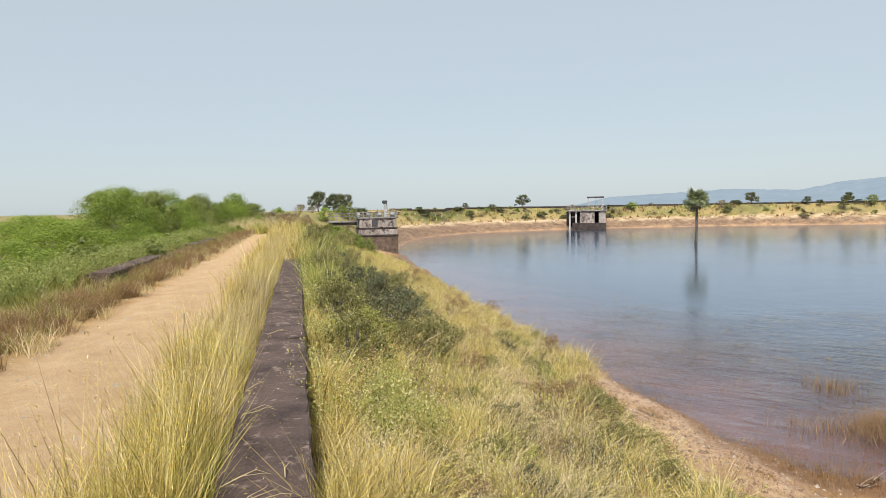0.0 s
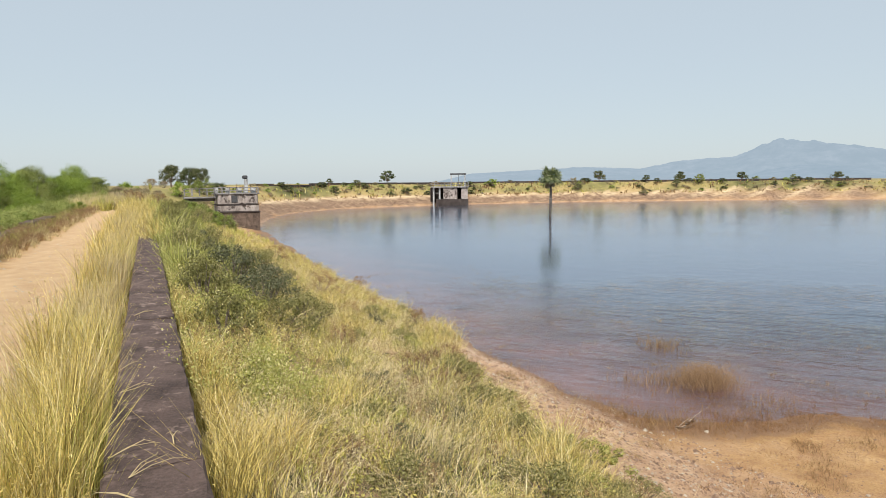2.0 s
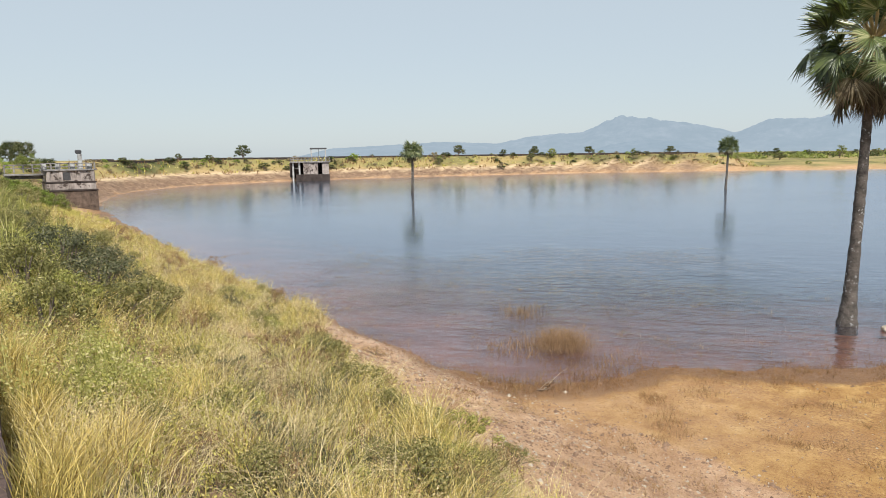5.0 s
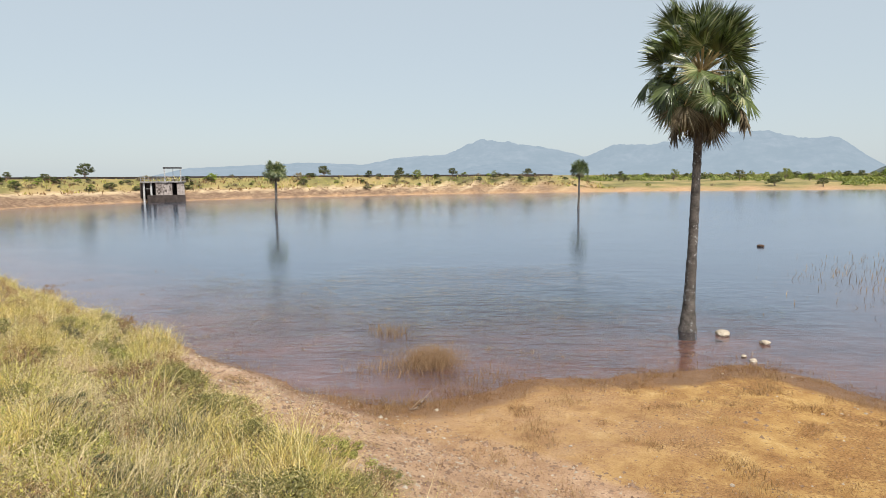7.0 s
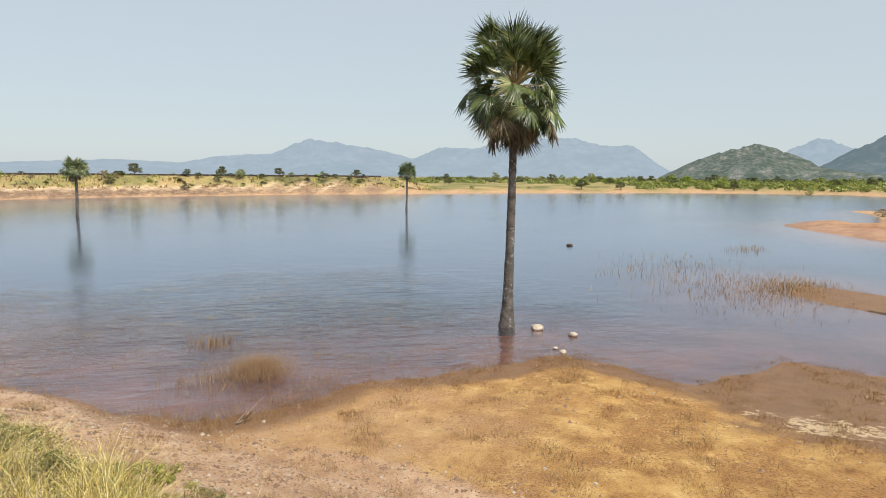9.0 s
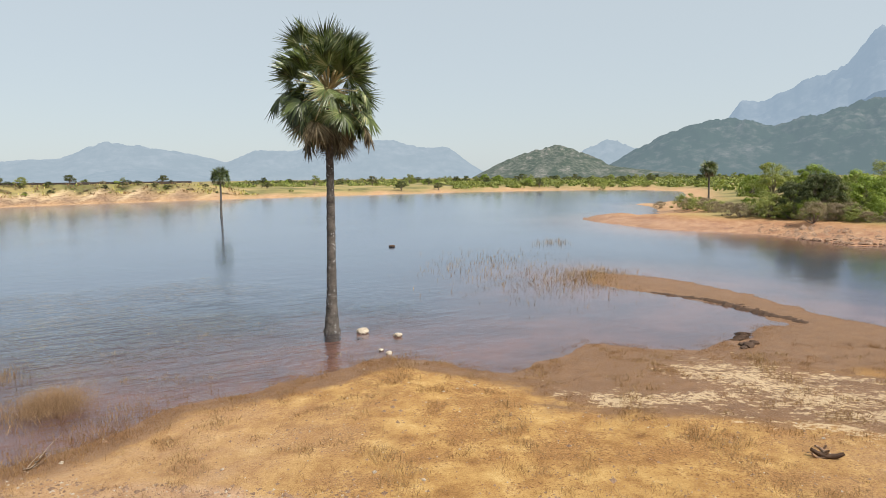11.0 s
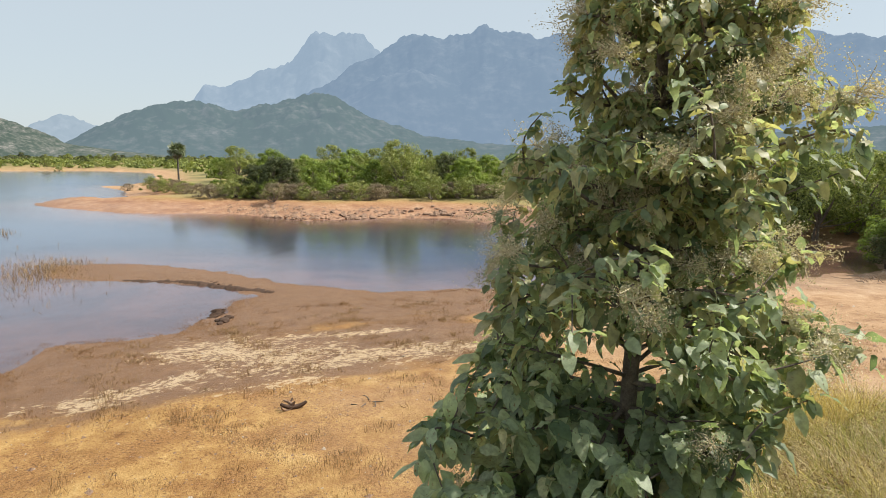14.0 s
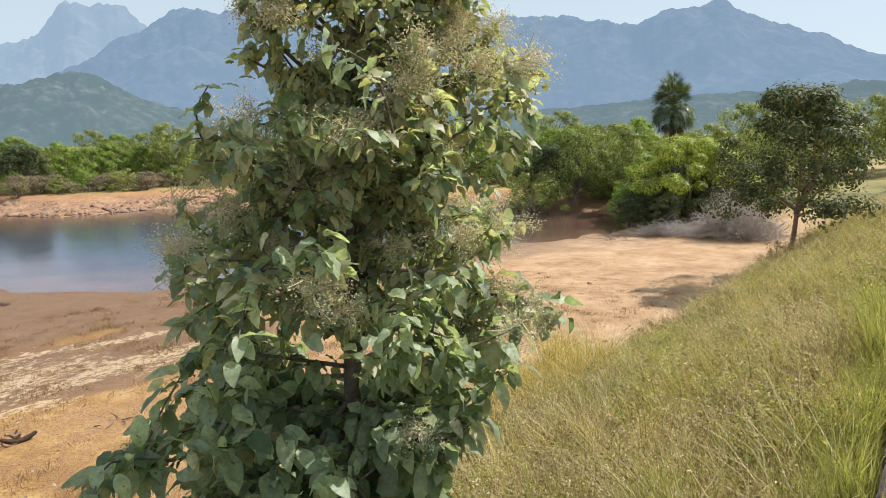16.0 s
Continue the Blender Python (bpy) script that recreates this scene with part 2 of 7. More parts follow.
def water_mat():
    m, ns, ls = base_mat("water")
    co = ns.new("ShaderNodeNewGeometry").outputs["Position"]
    spin = ns.new("ShaderNodeVectorRotate")
    spin.rotation_type = "Z_AXIS"
    spin.inputs["Angle"].default_value = radians(50)
    ls.new(co, spin.inputs["Vector"])
    w1 = noise_tex(ns, ls, spin.outputs[0], 2.0, 2.5, 0.5, (0.55, 1.6, 1.0))
    w3 = noise_tex(ns, ls, spin.outputs[0], 0.9, 2.0, 0.5, (0.5, 1.4, 1.0))
    away = ns.new("ShaderNodeVectorMath")  # a light breeze ruffles the water below the dam
    away.operation = "DISTANCE"
    away.inputs[1].default_value = (15, 14, 0)
    ls.new(co, away.inputs[0])
    breeze = map_range(ns, ls, maths(ns, ls, "ADD", away.outputs["Value"], maths(ns, ls, "MULTIPLY", noise_tex(ns, ls, co, 0.2, 3.0), 14.0)), 10.0, 24.0, 1.0, 0.085)
    breeze = maths(ns, ls, "MULTIPLY", breeze, map_range(ns, ls, away.outputs["Value"], 62.0, 92.0, 1.0, 0.3))
    calm = maths(ns, ls, "MULTIPLY", breeze, ramp(ns, ls, noise_tex(ns, ls, co, 0.12, 4.0), [(0.36, (0.35, 0.35, 0.35)), (0.60, (1, 1, 1))]))
    w2 = noise_tex(ns, ls, spin.outputs[0], 5.5, 2.0, 0.5, (0.4, 1.5, 1.0))
    w1 = maths(ns, ls, "MULTIPLY_ADD", w2, 0.55, w1)
    h = maths(ns, ls, "MULTIPLY", maths(ns, ls, "ADD", w1, maths(ns, ls, "MULTIPLY", w3, 1.2)), calm)
    bump = node(ns, "ShaderNodeBump", Strength=0.95, Distance=0.09)
    ls.new(h, bump.inputs["Height"])
    clear = ns.new("ShaderNodeBsdfTransparent")
    clear.inputs["Color"].default_value = (0.86, 0.80, 0.76, 1)
    murk = ns.new("ShaderNodeBsdfDiffuse")
    murk.inputs["Color"].default_value = (0.042, 0.055, 0.08, 1)
    body = ns.new("ShaderNodeMixShader")
    a = ns.new("ShaderNodeAttribute")
    a.attribute_name = "deep"
    ls.new(a.outputs["Fac"], body.inputs[0])
    ls.new(clear.outputs[0], body.inputs[1])
    ls.new(murk.outputs[0], body.inputs[2])
    gloss = ns.new("ShaderNodeBsdfGlossy")
    gloss.inputs["Roughness"].default_value = 0.125
    gloss.inputs["Color"].default_value = (0.87, 0.912, 1.0, 1)
    ls.new(bump.outputs[0], gloss.inputs["Normal"])
    lw = node(ns, "ShaderNodeLayerWeight", Blend=0.5)
    ls.new(bump.outputs[0], lw.inputs["Normal"])
    shine = maths(ns, ls, "MULTIPLY_ADD", maths(ns, ls, "POWER", lw.outputs["Facing"], 4.0), 0.93, 0.04)
    top = ns.new("ShaderNodeMixShader")
    ls.new(shine, top.inputs[0])
    ls.new(body.outputs[0], top.inputs[1])
    ls.new(gloss.outputs[0], top.inputs[2])
    o = ns.new("ShaderNodeOutputMaterial")
    ls.new(top.outputs[0], o.inputs["Surface"])
    return m


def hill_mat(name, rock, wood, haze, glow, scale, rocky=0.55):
    """Far hills seen through thick air: a backdrop of woods and bare rock, its haze painted as bluish emission."""
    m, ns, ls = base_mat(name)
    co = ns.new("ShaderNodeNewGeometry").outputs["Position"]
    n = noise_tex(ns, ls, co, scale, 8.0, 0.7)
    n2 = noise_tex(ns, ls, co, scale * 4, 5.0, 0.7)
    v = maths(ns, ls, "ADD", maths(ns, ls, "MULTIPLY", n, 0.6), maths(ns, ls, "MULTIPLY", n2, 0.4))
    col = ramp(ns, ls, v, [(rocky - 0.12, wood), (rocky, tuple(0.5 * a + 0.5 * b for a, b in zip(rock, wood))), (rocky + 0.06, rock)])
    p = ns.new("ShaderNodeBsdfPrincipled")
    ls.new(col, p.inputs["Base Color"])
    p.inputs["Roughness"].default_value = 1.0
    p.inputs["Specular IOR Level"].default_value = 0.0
    # Even bluish emission stands in for lit haze before the range.
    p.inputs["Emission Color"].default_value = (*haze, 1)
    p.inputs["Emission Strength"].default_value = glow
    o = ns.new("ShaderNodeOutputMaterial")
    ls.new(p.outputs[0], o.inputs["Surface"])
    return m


M_GROUND = ground_mat()
M_WATER = water_mat()
M_COPING = rough_mat("weathered_coping", (0.035, 0.023, 0.02), (0.14, 0.096, 0.083), 2.6, 0.9, 0.03, (0.235, 0.17, 0.145), 16.0)
M_MASONRY = rough_mat("dark_masonry", (0.05, 0.035, 0.028), (0.16, 0.115, 0.09), 2.5, 0.9, 0.03)
M_CONCRETE = rough_mat("stained_concrete", (0.07, 0.066, 0.066), (0.30, 0.285, 0.28), 0.9, 0.85, 0.02, (0.05, 0.046, 0.043))


def streaked_mat(name, pale, dark, grime):
    """Old plaster with rain streaks running down and dark blotches."""
    m, ns, ls = base_mat(name)
    co = ns.new("ShaderNodeNewGeometry").outputs["Position"]
    a = noise_tex(ns, ls, co, 0.9, 6.0, 0.7)
    b = noise_tex(ns, ls, co, 2.2, 6.0, 0.75, (1.0, 1.0, 0.12))
    col = ramp(ns, ls, maths(ns, ls, "ADD", maths(ns, ls, "MULTIPLY", a, 0.5), maths(ns, ls, "MULTIPLY", b, 0.5)), [(0.40, dark), (0.60, pale)])
    col = mix_col(ns, ls, ramp(ns, ls, noise_tex(ns, ls, co, 1.7, 5.0, 0.7), [(0.53, (0, 0, 0)), (0.60, (1, 1, 1))]), col, grime)
    return finish(m, ns, ls, col, 0.9, b, 0.03, 0.7)


M_STAINED = streaked_mat("streaked_plaster", (0.42, 0.37, 0.345), (0.15, 0.125, 0.115), (0.065, 0.05, 0.045))
M_WHITE = rough_mat("whitewash", (0.22, 0.22, 0.22), (0.50, 0.50, 0.50), 1.5, 0.8, 0.01, (0.12, 0.115, 0.11))
M_BUNDWALL = rough_mat("dark_bund_wall", (0.02, 0.015, 0.014), (0.07, 0.055, 0.05), 1.2, 0.9, 0.02)
M_MUDCLOD = rough_mat("wet_clod", (0.03, 0.017, 0.011), (0.12, 0.07, 0.045), 9.0, 0.8, 0.02)
M_IRON = rough_mat("dark_iron", (0.03, 0.03, 0.033), (0.08, 0.08, 0.085), 6.0, 0.6, 0.005)
M_STONE = rough_mat("pale_stone", (0.26, 0.205, 0.155), (0.58, 0.50, 0.40), 9.0, 0.85, 0.02)
M_RUBBLE = rough_mat("brown_rubble", (0.13, 0.075, 0.05), (0.38, 0.25, 0.17), 4.0, 0.9, 0.03)
M_BARK = rough_mat("grey_bark", (0.09, 0.07, 0.055), (0.26, 0.21, 0.17), 9.0, 0.9, 0.02)
M_TRUNK = rough_mat("palm_trunk", (0.025, 0.022, 0.021), (0.15, 0.13, 0.115), 3.2, 0.9, 0.05, (0.30, 0.30, 0.30), 5.0)
M_BRUSH = rough_mat("bleached_brushwood", (0.26, 0.225, 0.20), (0.58, 0.52, 0.47), 9.0, 0.9, 0.005)
M_TWIG = rough_mat("dry_twig", (0.16, 0.11, 0.08), (0.36, 0.28, 0.21), 12.0, 0.9, 0.005)
M_TAWNY = leaf_mat("tawny_drowned_weed", (0.15, 0.09, 0.055), (0.46, 0.30, 0.18), 0.3, 0.7)
M_RUST = leaf_mat("rusty_dead_weed", (0.10, 0.05, 0.02), (0.36, 0.19, 0.075), 0.2, 0.7, (0.52, 0.34, 0.16))
M_GOLD = leaf_mat("golden_grass", (0.08, 0.053, 0.013), (0.84, 0.66, 0.235), 0.3, 0.55, (0.92, 0.85, 0.60))
M_OLIVE = leaf_mat("olive_grass", (0.05, 0.049, 0.011), (0.70, 0.635, 0.18), 0.4, 0.6, (0.80, 0.68, 0.36))
M_STRAW = leaf_mat("pale_straw", (0.24, 0.165, 0.07), (0.78, 0.65, 0.41), 0.35, 0.7)
M_SHRUB = leaf_mat("shrub_leaf", (0.06, 0.06, 0.02), (0.30, 0.28, 0.10), 0.35, 0.6, (0.46, 0.38, 0.2))
# Shrub leaf colour, also given to blades that imitate shade in the grass.
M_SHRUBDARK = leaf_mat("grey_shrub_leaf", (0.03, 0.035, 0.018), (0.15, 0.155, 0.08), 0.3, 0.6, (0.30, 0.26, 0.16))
M_WEED = leaf_mat("lush_weed", (0.10, 0.105, 0.022), (0.54, 0.53, 0.18), 0.55, 0.6, (0.80, 0.72, 0.42))
M_BROWN = leaf_mat("brown_weed", (0.12, 0.07, 0.035), (0.34, 0.21, 0.10), 0.2, 0.7, (0.46, 0.32, 0.17))
M_GREEN = leaf_mat("scrub_leaf", (0.05, 0.075, 0.018), (0.33, 0.37, 0.11), 0.42, 0.55, (0.40, 0.39, 0.14))
M_BRIGHT = leaf_mat("bright_leaf", (0.06, 0.105, 0.016), (0.34, 0.43, 0.085), 0.45, 0.55)
M_LIME = leaf_mat("lime_leaf", (0.12, 0.16, 0.025), (0.50, 0.55, 0.11), 0.5, 0.55)
M_DARKLEAF = leaf_mat("dark_leaf", (0.022, 0.036, 0.015), (0.13, 0.15, 0.062), 0.35, 0.6, (0.27, 0.22, 0.12), 0.25)
M_GREYBUSH = leaf_mat("dry_bush", (0.15, 0.115, 0.075), (0.33, 0.26, 0.17), 0.2, 0.7, (0.2, 0.22, 0.08))
M_PALM = leaf_mat("palm_leaf", (0.02, 0.034, 0.012), (0.17, 0.215, 0.075), 0.3, 0.3, (0.52, 0.51, 0.30), 0.6)
M_PALMDRY = leaf_mat("dry_palm_leaf", (0.05, 0.038, 0.024), (0.22, 0.17, 0.10), 0.2, 0.55, (0.34, 0.28, 0.18))
M_TEAK = leaf_mat("broad_leaf", (0.13, 0.20, 0.11), (0.62, 0.71, 0.46), 0.6, 0.5, (0.70, 0.74, 0.42), 0.7, spots=(0.26, 0.19, 0.09))
M_TEAK_DRY = leaf_mat("drying_broad_leaf", (0.26, 0.27, 0.11), (0.68, 0.64, 0.40), 0.5, 0.5, (0.76, 0.78, 0.36), 0.7, spots=(0.30, 0.20, 0.09))
M_PANICLE = leaf_mat("dry_panicle", (0.38, 0.31, 0.20), (0.82, 0.73, 0.56), 0.35, 0.7)
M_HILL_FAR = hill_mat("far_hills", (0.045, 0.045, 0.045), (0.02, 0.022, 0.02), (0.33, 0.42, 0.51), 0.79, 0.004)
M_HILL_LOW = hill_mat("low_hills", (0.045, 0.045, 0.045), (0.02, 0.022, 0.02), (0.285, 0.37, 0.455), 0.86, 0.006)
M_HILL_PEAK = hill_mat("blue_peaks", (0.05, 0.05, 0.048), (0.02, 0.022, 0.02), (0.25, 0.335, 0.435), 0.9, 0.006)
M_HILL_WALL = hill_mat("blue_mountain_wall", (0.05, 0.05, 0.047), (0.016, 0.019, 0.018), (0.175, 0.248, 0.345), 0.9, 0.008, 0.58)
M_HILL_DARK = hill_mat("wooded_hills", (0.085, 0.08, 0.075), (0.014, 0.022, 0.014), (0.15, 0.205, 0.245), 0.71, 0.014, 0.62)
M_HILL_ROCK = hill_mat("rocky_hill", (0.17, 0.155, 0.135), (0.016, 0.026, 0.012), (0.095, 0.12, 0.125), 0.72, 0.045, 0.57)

# ---- building helpers ----
def mesh_from(name, verts, faces, mats, smooth=False):
    """A mesh from arrays; faces is an (n, 3) or (n, 4) array, or a list of loops."""
    me = bpy.data.meshes.new(name)
    v = np.asarray(verts, dtype=np.float32).reshape(-1, 3)
    if isinstance(faces, np.ndarray):
        k = faces.shape[1]
        me.vertices.add(len(v))
        me.vertices.foreach_set("co", v.ravel())
        me.loops.add(faces.size)
        me.loops.foreach_set("vertex_index", faces.astype(np.int32).ravel())
        me.polygons.add(len(faces))
        me.polygons.foreach_set("loop_start", np.arange(0, faces.size, k, dtype=np.int32))
        me.update(calc_edges=True)
    else:
        me.from_pydata(v.tolist(), [], faces)
    for mm in (mats if isinstance(mats, (list, tuple)) else [mats]):
        me.materials.append(mm)
    if smooth:
        me.polygons.foreach_set("use_smooth", np.ones(len(me.polygons), dtype=bool))
    me.update()
    return me


def thing(name, label, category, group="", kind="", at=(0, 0, 0), turn=0.0):
    ob = new(name)
    ob.empty_display_size = 0.2
    ob.matrix_basis = pose(*at, 0, 0, turn)
    return tagged(ob, label, category, group, kind)


def part(name, me, parent, label="", kind=""):
    ob = new(name, me)
    ob.parent = parent
    if label or kind:
        tagged(ob, label, "", "", kind)
    return ob


def bm_mesh(name, bm, mat):
    me = bpy.data.meshes.new(name)
    bm.to_mesh(me)
    bm.free()
    me.materials.append(mat)
    return me


def box_mesh(name, size, mat, at=(0, 0, 0), bevel=0.01, jitter=0.0, cuts=0, rng=None, turn=0.0):
    """A bevelled block resting with its base centre at `at`; jitter roughens it."""
    bm = bmesh.new()
    bmesh.ops.create_cube(bm, size=1.0)
    if cuts:
        bmesh.ops.subdivide_edges(bm, edges=bm.edges[:], cuts=cuts, use_grid_fill=True)
    bmesh.ops.scale(bm, vec=size, verts=bm.verts)
    bmesh.ops.translate(bm, vec=(0, 0, size[2] / 2), verts=bm.verts)
    if bevel and not cuts:
        bmesh.ops.bevel(bm, geom=bm.edges[:], offset=bevel, segments=1, affect="EDGES")
    if jitter and rng is not None:
        for v in bm.verts:
            v.co += Vector(rng.normal(0, jitter, 3))
    if turn:
        bmesh.ops.rotate(bm, matrix=Matrix.Rotation(radians(turn), 3, "Z"), verts=bm.verts)
    bmesh.ops.translate(bm, vec=at, verts=bm.verts)
    return bm_mesh(name, bm, mat)


def tube_arrays(points, radii, sides=8, cap=True):
    """Tapered tube along points."""
    pts = np.asarray(points, float)
    n = len(pts)
    tang = np.gradient(pts, axis=0)
    tang /= np.linalg.norm(tang, axis=1)[:, None] + 1e-9
    ref = np.array([0.31, 0.77, 0.21])
    u = np.cross(tang, ref)
    u /= np.linalg.norm(u, axis=1)[:, None] + 1e-9
    w = np.cross(tang, u)
    a = np.linspace(0, 2 * np.pi, sides, endpoint=False)
    ring = np.cos(a)[None, :, None] * u[:, None, :] + np.sin(a)[None, :, None] * w[:, None, :]
    v = (pts[:, None, :] + ring * np.asarray(radii, float)[:, None, None]).reshape(-1, 3)
    i, j = np.meshgrid(np.arange(n - 1), np.arange(sides), indexing="ij")
    k = (j + 1) % sides
    f = np.stack([i * sides + j, i * sides + k, (i + 1) * sides + k, (i + 1) * sides + j], -1).reshape(-1, 4)
    return v, f


def join(chunks):
    """Joins (verts, faces) pairs with the same loop size."""
    vs, fs, o = [], [], 0
    for v, f in chunks:
        vs.append(v)
        fs.append(f + o)
        o += len(v)
    return np.concatenate(vs), np.concatenate(fs)


def quads_to_tris(f):
    return np.concatenate([f[:, [0, 1, 2]], f[:, [0, 2, 3]]])


def smooth01(a, b, x):
    t = np.clip((x - a) / (b - a), 0, 1)
    return t * t * (3 - 2 * t)


def lumps(x, y, scale, seed=0):
    """Cheap smooth noise of about -1 to 1, from summed waves."""
    r = np.random.RandomState(seed)
    out = np.zeros_like(np.asarray(x, float))
    for k in range(7):
        a, ph, fr = r.uniform(0, 2 * np.pi), r.uniform(0, 2 * np.pi), (0.6 + 0.35 * k) / scale
        out += np.sin((x * np.cos(a) + y * np.sin(a)) * fr * 2 * np.pi + ph + 1.5 * np.sin((x * np.sin(a) - y * np.cos(a)) * fr * 2.1 + ph)) / (1 + 0.4 * k)
    return out / 2.6


# ---- the lie of the land: water level is z = 0, the dam runs along y ----
DAM_SHORE = [(23.5, 112), (18, 102), (13, 84), (11.3, 73), (9.8, 47), (8.9, 32), (8.6, 22), (8.7, 15.5), (8.8, 12)]
BEACH_SHORE = [(9.1, 10.4), (10, 9.7), (11.1, 9.3), (12.8, 8.8), (14.3, 7.3), (16.1, 6.3), (17.4, 5.2), (17.5, 4), (16.4, 1.6),
               (17.8, 0.6), (20, -0.3), (19.4, -2), (19.6, -3.6), (21.4, -5.2), (23.2, -7)]
SPIT_SHORE = [(26.2, -6.2), (28.4, -3.9), (30.2, -1.4), (35, -0.8), (33.8, -3.6), (31, -6.6), (27.4, -8), (24.3, -9.2), (21.6, -11.5)]
INLET_SHORE = [(20.5, -14), (19.5, -17), (17.8, -22), (16.3, -27), (14.5, -29), (14, -34), (17, -40), (21.3, -39.5), (26, -36),
               (33, -33), (40, -31.5), (46, -30.5), (48.5, -26.5), (50, -19.5), (58, -16.5), (64, -7.5), (78, -1.3)]
FAR_SHORE = [(86, -4), (80, -10), (100, -13.5), (120, -12), (118, -20), (180, -31), (215, -36), (240, -24), (240, 0), (232, 25),
             (210, 48), (188, 69), (160, 92), (128, 112), (108, 120), (89, 127), (60, 130), (34, 123)]
SHORE = np.array(DAM_SHORE + BEACH_SHORE + SPIT_SHORE + INLET_SHORE + FAR_SHORE, float)


def shore_distance(x, y):
    """Metres from the shoreline: positive on the water, negative on land."""
    x, y = np.asarray(x, float), np.asarray(y, float)
    best = np.full(x.shape, 1e9)
    inside = np.zeros(x.shape, bool)
    for (ax, ay), (bx, by) in zip(SHORE, np.roll(SHORE, -1, axis=0)):
        dx, dy = bx - ax, by - ay
        t = np.clip(((x - ax) * dx + (y - ay) * dy) / (dx * dx + dy * dy), 0, 1)
        best = np.minimum(best, (x - ax - t * dx) ** 2 + (y - ay - t * dy) ** 2)
        if dy:
            inside ^= ((ay > y) != (by > y)) & (x < dx * (y - ay) / dy + ax)
    d = np.sqrt(best)
    return np.where(inside, d, -d)


CREST, PARAPET_TOP = 2.9, 3.35


def bund_share(x, y):
    """1 on the far bund that closes the lake, 0 elsewhere."""
    az = np.degrees(np.arctan2(x, y))
    return smooth01(72, 96, y) * (1 - smooth01(57, 66, az)) * smooth01(-40, -8, x)


def land(x, y):
    """Height of the ground, and the distance from the shore."""
    x, y = np.asarray(x, float), np.asarray(y, float)
    sd = shore_distance(x, y) + 0.22 * lumps(x, y, 3.1, 3) * np.clip(np.hypot(x, y) / 12, 0.4, 2.5)
    d = -sd
    beach = np.clip(0.045 * d, 0, 0.45) + np.clip(0.03 * (d - 10), 0, 0.8)
    beach += 0.02 * lumps(x, y, 1.7, 5) * smooth01(0.3, 3, d)
    over = smooth01(28, 45, np.hypot(x - 10, y))
    bank = np.clip(0.16 * d, 0, 0.9) + np.clip(0.05 * (d - 6), 0, 1.2) + 0.12 * lumps(x, y, 7, 8) * smooth01(0, 4, d)
    beach = beach * (1 - over) + bank * over
    bed = -np.clip(0.07 * sd, 0, 0.5) - np.clip(0.05 * (sd - 8), 0, 2.0)
    z = np.where(sd > 0, bed, beach)
    # the dam
    s = 0.345 + 0.14 * (1 - smooth01(-7, 7, y))
    front = CREST - (x - 0.4) * s + 0.07 * lumps(x, y, 2.4, 11) * smooth01(0.8, 2.0, x)
    back = CREST - 0.05 - 0.42 * np.clip(-7.2 - x, 0, 9)
    crown = CREST + 0.03 * lumps(x, y, 2.0, 14) - 0.05 * np.exp(-((x + 2.1) / 0.35) ** 2) - 0.05 * np.exp(-((x + 3.3) / 0.35) ** 2)
    dam = np.where(x > 0.4, front, np.where(x < -7.2, back, crown))
    dam = np.where(y > 126, -9, dam)
    z = np.where(dam > z, dam, z)
    # the far bund
    b = np.clip(0.42 * d, 0, 1.9) + 2.7 * smooth01(5, 12.5, d) - 3.7 * smooth01(18, 27, d)
    share = bund_share(x, y)
    z = np.where((sd < 0) & (x > 0.4), np.maximum(z, b * share), z)
    return z, sd


def axis(stops):
    """Coordinates from (start, end, step) stretches with growing ends."""
    out = []
    for a, b, st in stops:
        out.append(np.arange(a, b, st))
    mid = np.concatenate(out)
    grow = np.cumsum(1.6 * 1.13 ** np.arange(50))
    grow = grow[grow < 4300]
    return np.concatenate([mid[0] - grow[::-1], mid, mid[-1] + grow])


def grid_faces(nx, ny):
    i, j = np.meshgrid(np.arange(nx - 1), np.arange(ny - 1), indexing="ij")
    a = i * ny + j
    return np.stack([a, a + ny, a + ny + 1, a + 1], -1).reshape(-1, 4)


gx = axis([(-12, -8, 1.0), (-8, 26, 0.24), (26, 36, 0.5), (36, 90, 1.4)])
gy = axis([(-46, -34, 1.0), (-34, 14, 0.28), (14, 40, 0.6), (40, 150, 1.6)])
GX, GY = [g.ravel() for g in np.meshgrid(gx, gy, indexing="ij")]
GZ, GSD = land(GX, GY)
me = mesh_from("ground", np.stack([GX, GY, GZ], 1), grid_faces(len(gx), len(gy)), M_GROUND, True)


def put_attr(me, name, values):
    me.attributes.new(name, "FLOAT", "POINT").data.foreach_set("value", np.asarray(values, np.float32))


far_w = smooth01(70, 110, np.hypot(GX, GY))
on_dam = (GX > 0.3) & (GX < 9.5) & (GZ > 0.03) & (GX < 9.2 - 3.3 * (1 - smooth01(-7, 7, GY)))
t = np.clip(-(GY + 1.0) / 8.0, 0, 1)
mud_flat = np.clip(1.5 - np.hypot(GX - 15.8 + 1.3 * t, GY + 1.0 + 8.0 * t) / 2.4 + 0.25 * lumps(GX, GY, 2.2, 45), 0, 1)
t = np.clip(-(GY + 7.0) / 8.0, 0, 1)
mud_flat = np.maximum(mud_flat, np.clip(1.5 - np.hypot(GX - 19.5 + 2.5 * t, GY + 7.0 + 8.0 * t) / 2.6 + 0.2 * lumps(GX, GY, 2.2, 46), 0, 1)) * (GSD < 0.5)
